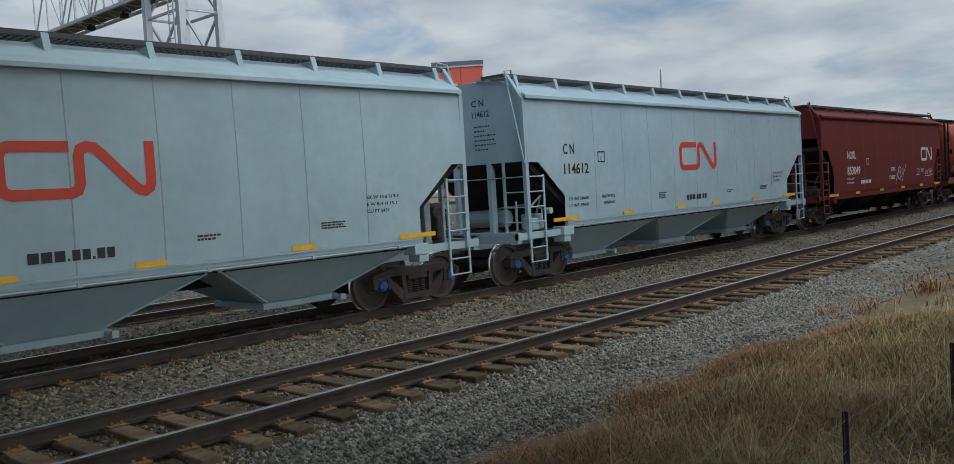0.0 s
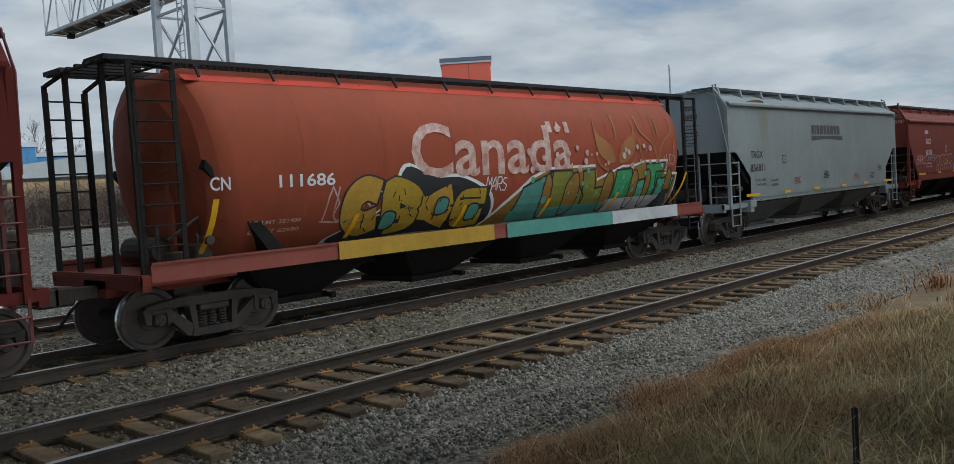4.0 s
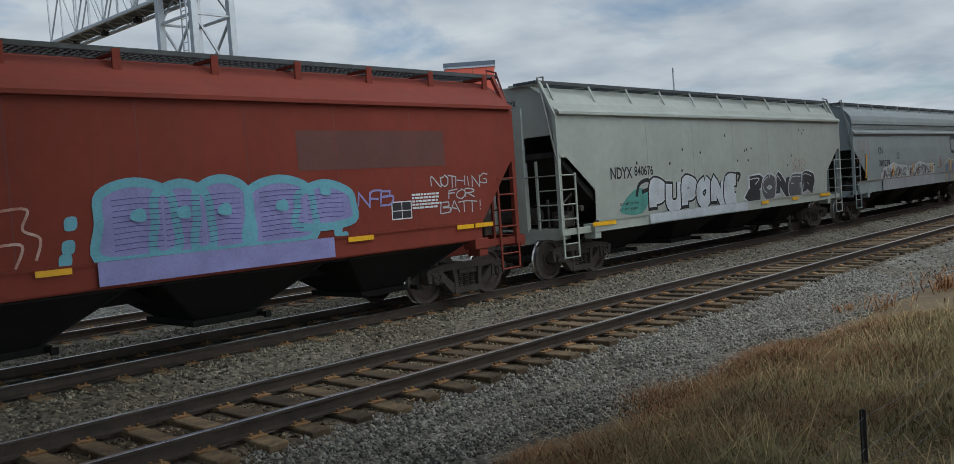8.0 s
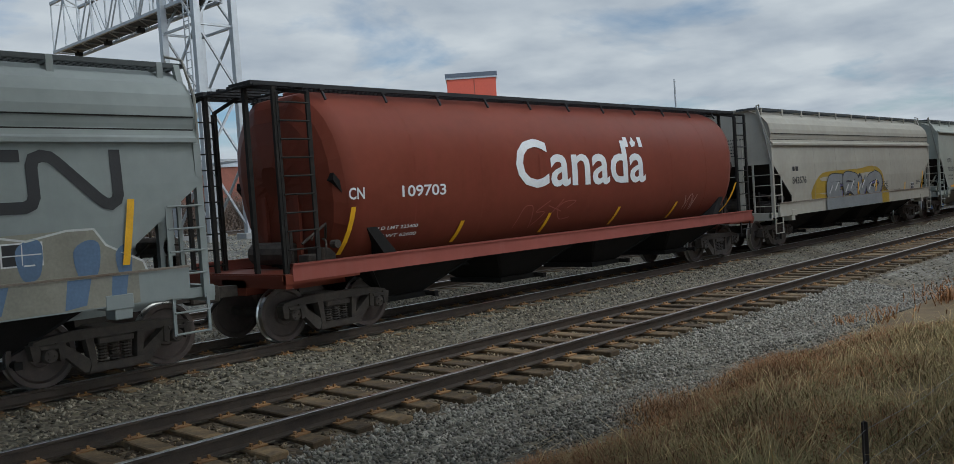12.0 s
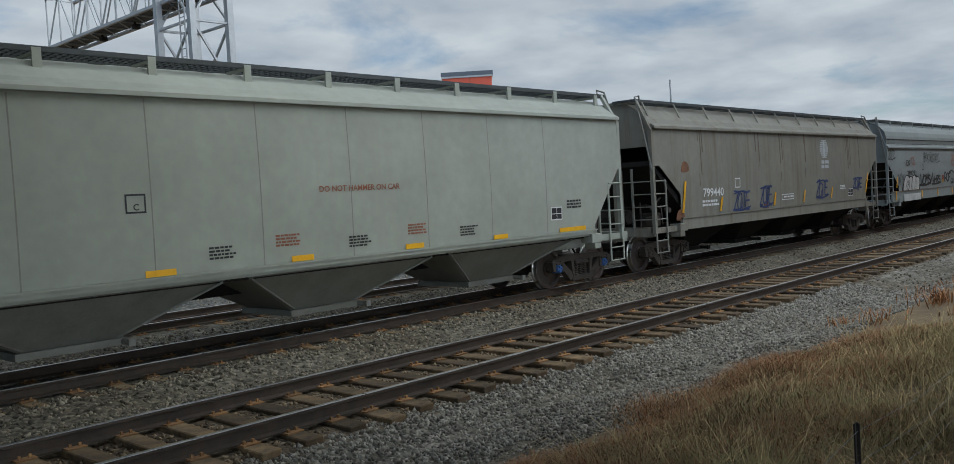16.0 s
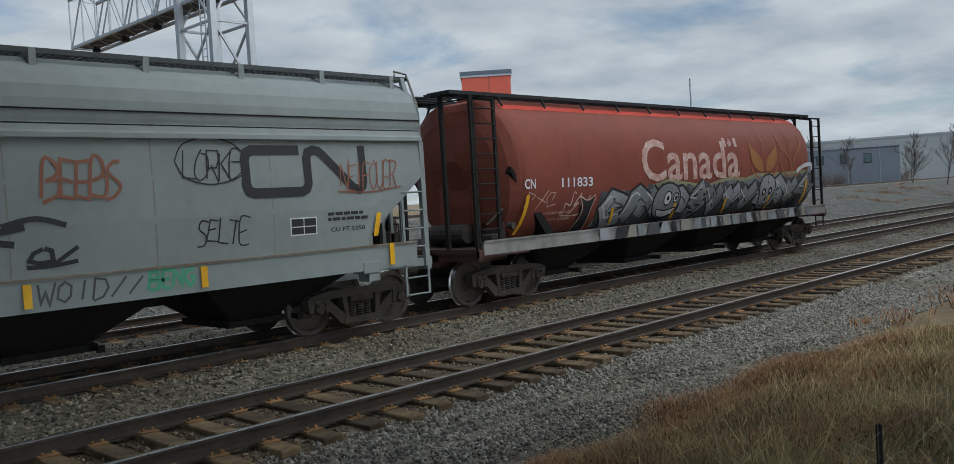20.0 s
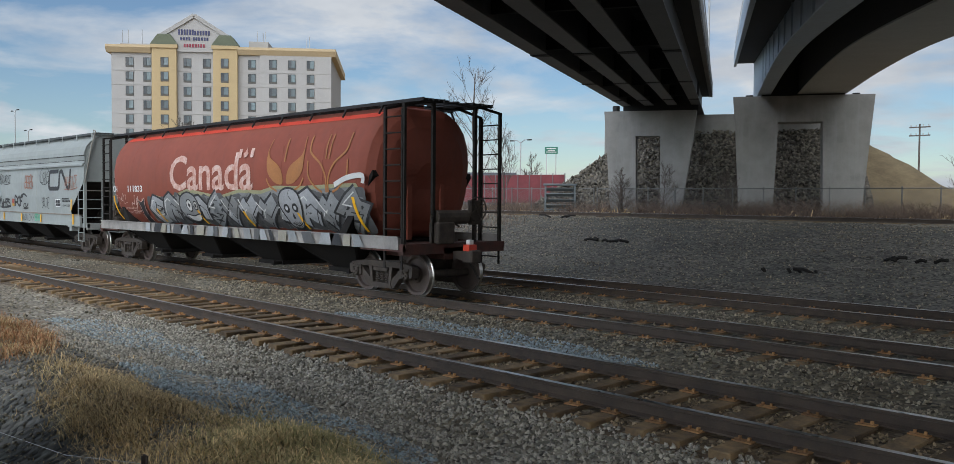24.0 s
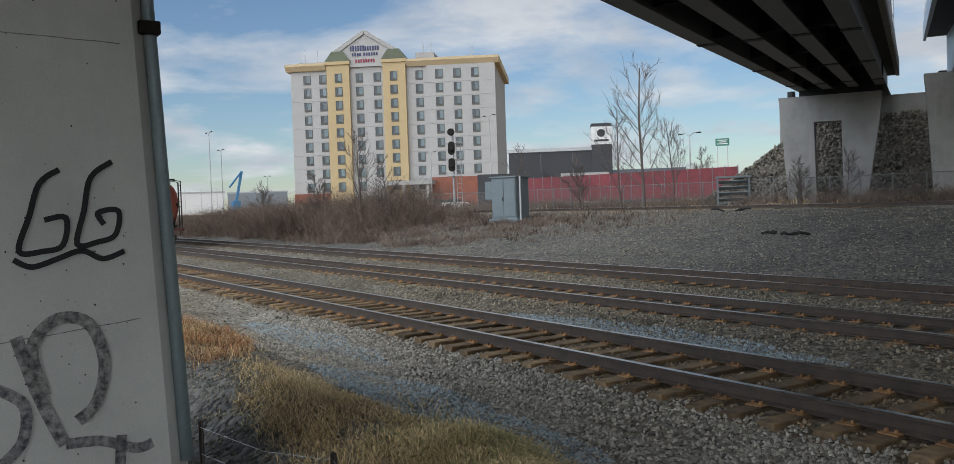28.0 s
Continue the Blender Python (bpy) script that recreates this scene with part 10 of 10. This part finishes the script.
# Bare brush: tangles of thin stems
def brush(name, n, xr, yr, hr, material, label, seed, width, prof=None):
    rng = np.random.default_rng(seed)
    nc = max(6, n // 60)
    cx, cy = rng.uniform(*xr, nc), rng.uniform(*yr, nc)
    ch = rng.uniform(0.55, 1.0, nc)
    k = rng.integers(0, nc, n)
    x, y = cx[k] + rng.normal(0, 0.35, n), cy[k] + rng.normal(0, 0.35, n)
    z = ground_z(x, y)
    H = rng.uniform(*hr, n) * ch[k]
    if prof is not None:
        H = H * prof(x, y)
    V, pts = [], 5
    a = rng.uniform(0, 2 * np.pi, n)
    sp = rng.uniform(0.15, 1.15, n) * H
    P = []
    for i in range(pts):
        t = i / (pts - 1)
        wob = rng.normal(0, 0.11, (n, 2)) * H[:, None] * (t > 0)
        P.append(np.stack([x + np.cos(a) * sp * t ** 1.4 + wob[:, 0], y + np.sin(a) * sp * t ** 1.4 + wob[:, 1], z - 0.05 + H * t * (1 - 0.32 * t)], 1))
    b = rng.uniform(0, np.pi, n)
    w = np.stack([np.cos(b), np.sin(b), 0 * b], 1) * width
    V = []
    for i, p in enumerate(P):
        s = 1 - 0.75 * i / (pts - 1)
        V += [p - w * s, p + w * s]
    V = np.stack(V, 1).reshape(-1, 3)
    base = (np.arange(n) * 2 * pts)[:, None]
    F = np.concatenate([base + np.array([[2 * i, 2 * i + 1, 2 * i + 3, 2 * i + 2]]) for i in range(pts - 1)], 1).reshape(-1, 4)
    tagged(new(name, cloud_mesh(name, V, F, material)), label, "brush", kind="stuff")


def hump(x, y):
    return np.clip((-47.0 - x) / 7.0, 0.10, 0.75) + 0.45 * np.exp(-((x + 59) / 6) ** 2)


brush("bare_brush", 38000, (-100, -37), (22.5, 32), (1.8, 4.8), M["brush"], "thicket of bare brown brush beside the tracks", 41, 0.016, hump)
brush("bare_brush", 6000, (-90, -40), (21.5, 25), (0.4, 1.3), M["brush"], "low brown brush along the thicket", 42, 0.016)
brush("bare_brush", 22000, (-3.5, 34), (43.5, 49), (1.8, 4.5), M["brush"], "hedge of bare brush behind the upper track", 43, 0.022)
brush("bare_brush", 18000, (-75, -4), (43, 50), (0.6, 2.2), M["brush"], "scattered bare shrubs behind the upper track", 44, 0.02)
brush("bare_brush", 5000, (60, 150), (44, 58), (1.5, 5.0), M["brush"], "bare saplings in front of the workshops", 45, 0.04)
brush("bare_brush", 2500, (34, 110), (22.5, 34), (0.2, 0.6), M["weed"], "low weeds on the gravel bank", 46, 0.014)


# Bare trees
def make_tree(az, r, h, seed, spread=0.9, label="bare leafless tree with fine twigs", tw=0.012):
    """A leader with side limbs that carry boughs, and those fine twigs."""
    rng = random.Random(seed)
    t = empty("bare_tree", label, "tree", "bare trees")
    t.location = polar(az, r, 0.9)
    tr, cr = bmesh.new(), bmesh.new()
    def limb(bm, p, d, length, rad, seg):
        pts = [p]
        for i in range(3):
            d = (d + Vector((rng.uniform(-0.14, 0.14), rng.uniform(-0.14, 0.14), 0.10))).normalized()
            pts.append(pts[-1] + d * length / 3)
        tube(bm, pts, rad, seg, max(tw * 0.4, rad * 0.35))
        return pts
    def along(pts, f):
        k = min(2, int(f * 3))
        return pts[k].lerp(pts[k + 1], f * 3 - k), (pts[k + 1] - pts[k]).normalized()
    def turned(d, k):
        s = d.orthogonal().normalized()
        s.rotate(Matrix.Rotation(rng.uniform(0, 6.28), 3, d))
        return (d + s * k).normalized()
    stems = [(Vector((0, 0, -0.2)), Vector((rng.uniform(-0.08, 0.08), 0, 1)), h)]
    if rng.random() < 0.5:
        stems.append((Vector((0.1, 0, -0.2)), Vector((rng.uniform(-0.3, 0.3), 0.1, 1)).normalized(), h * 0.8))
    for p, d, hh in stems:
        main = limb(tr, p, d, hh, hh * 0.011, 7)
        for i in range(22):
            f = 0.20 + 0.78 * (i + rng.random()) / 22
            q, e = along(main, min(0.99, f))
            ln = hh * (0.12 + 0.36 * (1 - f)) * rng.uniform(0.7, 1.2)
            bough = limb(cr, q, turned(e, rng.uniform(0.5, 1.1) * spread * 1.4), ln, max(tw, hh * 0.0045 * (1.2 - f)), 4)
            for j in range(5):
                q2, e2 = along(bough, rng.uniform(0.25, 0.99))
                twig = limb(cr, q2, turned(e2, rng.uniform(0.3, 0.8)), ln * rng.uniform(0.3, 0.55), tw * 0.7, 3)
                for m in range(3):
                    q3, e3 = along(twig, rng.uniform(0.2, 0.95))
                    tube(cr, [q3, q3 + turned(e3, rng.uniform(0.3, 0.9)) * ln * rng.uniform(0.12, 0.3)], tw * 0.5, 3, tw * 0.25)
    part("trunk", tr, M["bark"], t)
    part("crown", cr, M["bark"], t)


NEAR_TREES = ((46.2, 60, 10.0, 1), (47.6, 62, 7.0, 2), (44.3, 62, 6.2, 3), (50.2, 66, 4.6, 4), (54.8, 90, 6.8, 5), (64.6, 62, 6.5, 6), (67.2, 66, 4.0, 7), (62.9, 60, 4.6, 8), (42.6, 75, 5.0, 9), (36.9, 58, 3.4, 10), (34.2, 58, 3.6, 11), (30.0, 56, 3.2, 12))
FAR_TREES = ((-21.3, 130, 13, 13), (-23.4, 140, 11, 14), (-28.9, 120, 12, 15), (-26.0, 150, 12, 16), (17.2, 110, 8, 17), (11.3, 115, 8, 18), (-7.4, 120, 7, 19), (-67.5, 190, 10, 20), (-69.5, 120, 6, 21), (-72.8, 115, 6, 22), (-74.6, 110, 6.5, 23), (-63.0, 150, 9, 24), (5.5, 95, 5, 25), (70.8, 90, 4.0, 26), (-5.9, 150, 14, 27), (-7.2, 140, 14, 29), (-8.9, 150, 15, 30), (-19.2, 135, 9, 28))
for az, r, h, sd in NEAR_TREES + FAR_TREES:
    make_tree(az, r, h, sd, tw=0.008 + r * 0.00016)


# Wire fence in front of the camera
def wire_fence():
    f = empty("wire_fence", "old wire fence with rusty steel posts in the grass", "fence")
    posts = [(-5.25, 1.39), (-4.1, 1.74), (-2.4, 1.5), (0.0, 1.3), (2.3, 1.45), (4.49, 1.60), (6.57, 1.60), (9.5, 1.5), (13, 1.4)]
    for x, y in posts:
        zg = float(ground_z(np.array(x), np.array(y)))
        bm = bmesh.new()
        box(bm, x - 0.022, x + 0.022, y - 0.004, y + 0.004, zg - 0.3, 0.86)
        box(bm, x - 0.004, x + 0.004, y - 0.02, y + 0.004, zg - 0.3, 0.86)
        part("post", bm, M["post_rust"], f)
    for k, z in enumerate((0.82, 0.66, 0.5)):
        for (x0, y0), (x1, y1) in zip(posts, posts[1:]):
            bm = bmesh.new()
            tube(bm, [(x0, y0 - 0.01, z), ((x0 + x1) / 2, (y0 + y1) / 2, z - 0.05), (x1, y1 - 0.01, z)], 0.0014, 4)
            part("wire", bm, M["galv"], f)


M["post_rust"] = mat("rusty_fence_post", (0.055, 0.042, 0.035), 0.9, 0.2, (0.03, 0.024, 0.02), 8, 0.6, 40, 0.2)
wire_fence()


# Graffiti on the near pier leg
def pier_paint():
    # face plane of the leg towards the track side of the camera
    def on_face(y, z):
        k = (z + 0.2) / 6.25
        xa, ya = -7.82 - 0.14 * k, 1.80 - 0.22 * k
        xb, yb = -7.72 - 0.14 * k, -0.9 + 0.15 * k
        t = (ya - y) / (ya - yb)
        return Vector((xa + (xb - xa) * t + 0.006, y, z))
    def stroke(name, lines, w, m, label=""):
        bm = bmesh.new()
        for pts in lines:
            ribbon(bm, spline(pts, 5), w)
        for v in bm.verts:
            v.co = on_face(v.co.x * 1.08 + 0.16, (v.co.z - 2.7) * 1.10 + 2.53)
        part(name, bm, m, NEAR_PIER, label)
    stroke("graffiti", [[(1.18 - 0.0, 2.72), (1.02, 2.60), (0.96, 2.35), (0.90, 2.10), (1.05, 2.11), (1.18, 2.16), (1.21, 2.34), (1.06, 2.33), (1.10, 2.24)],
                        [(0.80, 2.66), (0.66, 2.56), (0.58, 2.32), (0.50, 2.07), (0.66, 2.06), (0.80, 2.10), (0.83, 2.30), (0.68, 2.29)],
                        [(0.46, 2.01), (0.58, 1.95), (0.76, 2.00), (0.93, 2.05), (1.08, 1.98), (1.24, 2.03)]], 0.042, M["ink"], "black sprayed loops and a wavy underline")
    stroke("graffiti", [[(0.62, 1.0), (0.55, 1.35), (0.72, 1.55), (0.95, 1.5), (1.05, 1.2), (0.98, 0.9), (0.84, 0.78)], [(0.45, 1.45), (0.55, 1.1), (0.66, 0.8), (0.74, 0.62)]], 0.09, M["faded_spray"], "faded grey sprayed loop")
    stroke("graffiti", [[(0.30, 1.1), (0.48, 0.95), (0.46, 0.7), (0.32, 0.55)], [(0.75, 0.62), (1.0, 0.60), (1.25, 0.50), (1.38, 0.52)], [(1.15, 0.62), (1.12, 0.35), (1.08, 0.1)]], 0.08, M["faded_ink"], "faded dark sprayed marks")


def pier_pits():
    """Air holes and a pour line in the concrete of the near pier leg."""
    rng = random.Random(77)
    bm = bmesh.new()
    def on_face(y, z, lift):
        k = (z + 0.2) / 6.25
        xa, ya = -7.82 - 0.14 * k, 1.80 - 0.22 * k
        xb, yb = -7.72 - 0.14 * k, -0.9 + 0.15 * k
        return Vector((xa + (xb - xa) * (ya - y) / (ya - yb) + lift, y, z))
    for i in range(150):
        y, z, r = rng.uniform(-0.6, 1.55), rng.uniform(0.0, 4.2), rng.uniform(0.003, 0.009)
        bm.faces.new([bm.verts.new(on_face(y + r * math.cos(a), z + r * rng.uniform(0.7, 1.2) * math.sin(a), 0.003)) for a in (0, 1.05, 2.1, 3.14, 4.19, 5.24)])
    ob = part("air_holes", bm, M["ink"], NEAR_PIER, "small dark air holes in the concrete")
    ob["kind"] = "stuff"
    for z0, z1, y0, y1 in ((3.62, 3.55, -0.6, 1.55), (1.02, 1.20, -0.6, 1.6)):
        bm = bmesh.new()
        n = 12
        P = [(y0 + (y1 - y0) * i / n, z0 + (z1 - z0) * i / n + rng.uniform(-0.006, 0.006)) for i in range(n + 1)]
        for (a, c), (b, d) in zip(P, P[1:]):
            bm.faces.new([bm.verts.new(on_face(y, z, 0.0035)) for y, z in ((a, c), (b, d), (b, d + 0.008), (a, c + 0.008))])
        part("pour_line", bm, M["faded_spray"], NEAR_PIER)


M["faded_spray"] = mat("faded_spray", (0.46, 0.46, 0.43), 0.9, 0, (0.085, 0.09, 0.09), 16, 0.9, 60, 0.0)
M["faded_ink"] = mat("faded_ink", (0.42, 0.42, 0.40), 0.9, 0, (0.06, 0.065, 0.08), 16, 0.9, 60, 0.0)
pier_paint()
pier_pits()


# Clutter on the gravel flat
def scrap(x, y, s, seed, label, name="scrap"):
    rng = random.Random(seed)
    ob = empty(name, label, "debris")
    ob.location = (x, y, float(ground_z(np.array(x), np.array(y))))
    for i in range(5):
        bm = bmesh.new()
        a = Vector((rng.uniform(-s, s), rng.uniform(-0.3, 0.3) * s, 0.03))
        b = a + Vector((rng.uniform(-s, s) * 0.8, rng.uniform(-0.3, 0.3), rng.uniform(0.0, 0.14)))
        tube(bm, [a, a.lerp(b, 0.5) + Vector((0, 0, 0.06)), b], 0.05, 5)
        part("piece", bm, M["black"], ob)


scrap(-21.0, 27.0, 1.0, 1, "dark scrap lying on the gravel")
scrap(-12.0, 24.2, 0.7, 2, "dark scrap lying on the gravel")
scrap(-9.5, 26.5, 0.7, 3, "dark scrap lying on the gravel")
scrap(12.5, 27.0, 0.8, 4, "bent dark bar lying on the gravel")
scrap(-31.0, 35.5, 1.6, 5, "heap of old rails and plates by the cabinet")


def motions():
    """The train rolls past at about 38 km/h; its wheels turn with it."""
    ts = list(range(0, 29))
    for k, car in enumerate(CARS, 1):
        mid = (Q[k - 1] + Q[k]) / 2
        walk(car, [(t, pose(mid - run(t), T2C, 0)) for t in ts])
    for w, x, car in WHEELS:
        mid = (Q[CARS.index(car)] + Q[CARS.index(car) + 1]) / 2
        fr = [i for i in range(0, 841) if -70 < mid - run(i / 30) < 62]
        a0 = run(fr[0] / 30) / RT
        rows = []
        if fr[0] > 0:
            rows.append((0, pose(x, 0, RT)))
        for i in fr:
            rows.append((i / 30, pose(x, 0, RT, 0, -math.degrees(run(i / 30) / RT - a0), 0)))
        if fr[-1] < 840:
            rows.append((28, pose(x, 0, RT, 0, -math.degrees(run(fr[-1] / 30) / RT - a0), 0)))
        walk(w, rows)


motions()
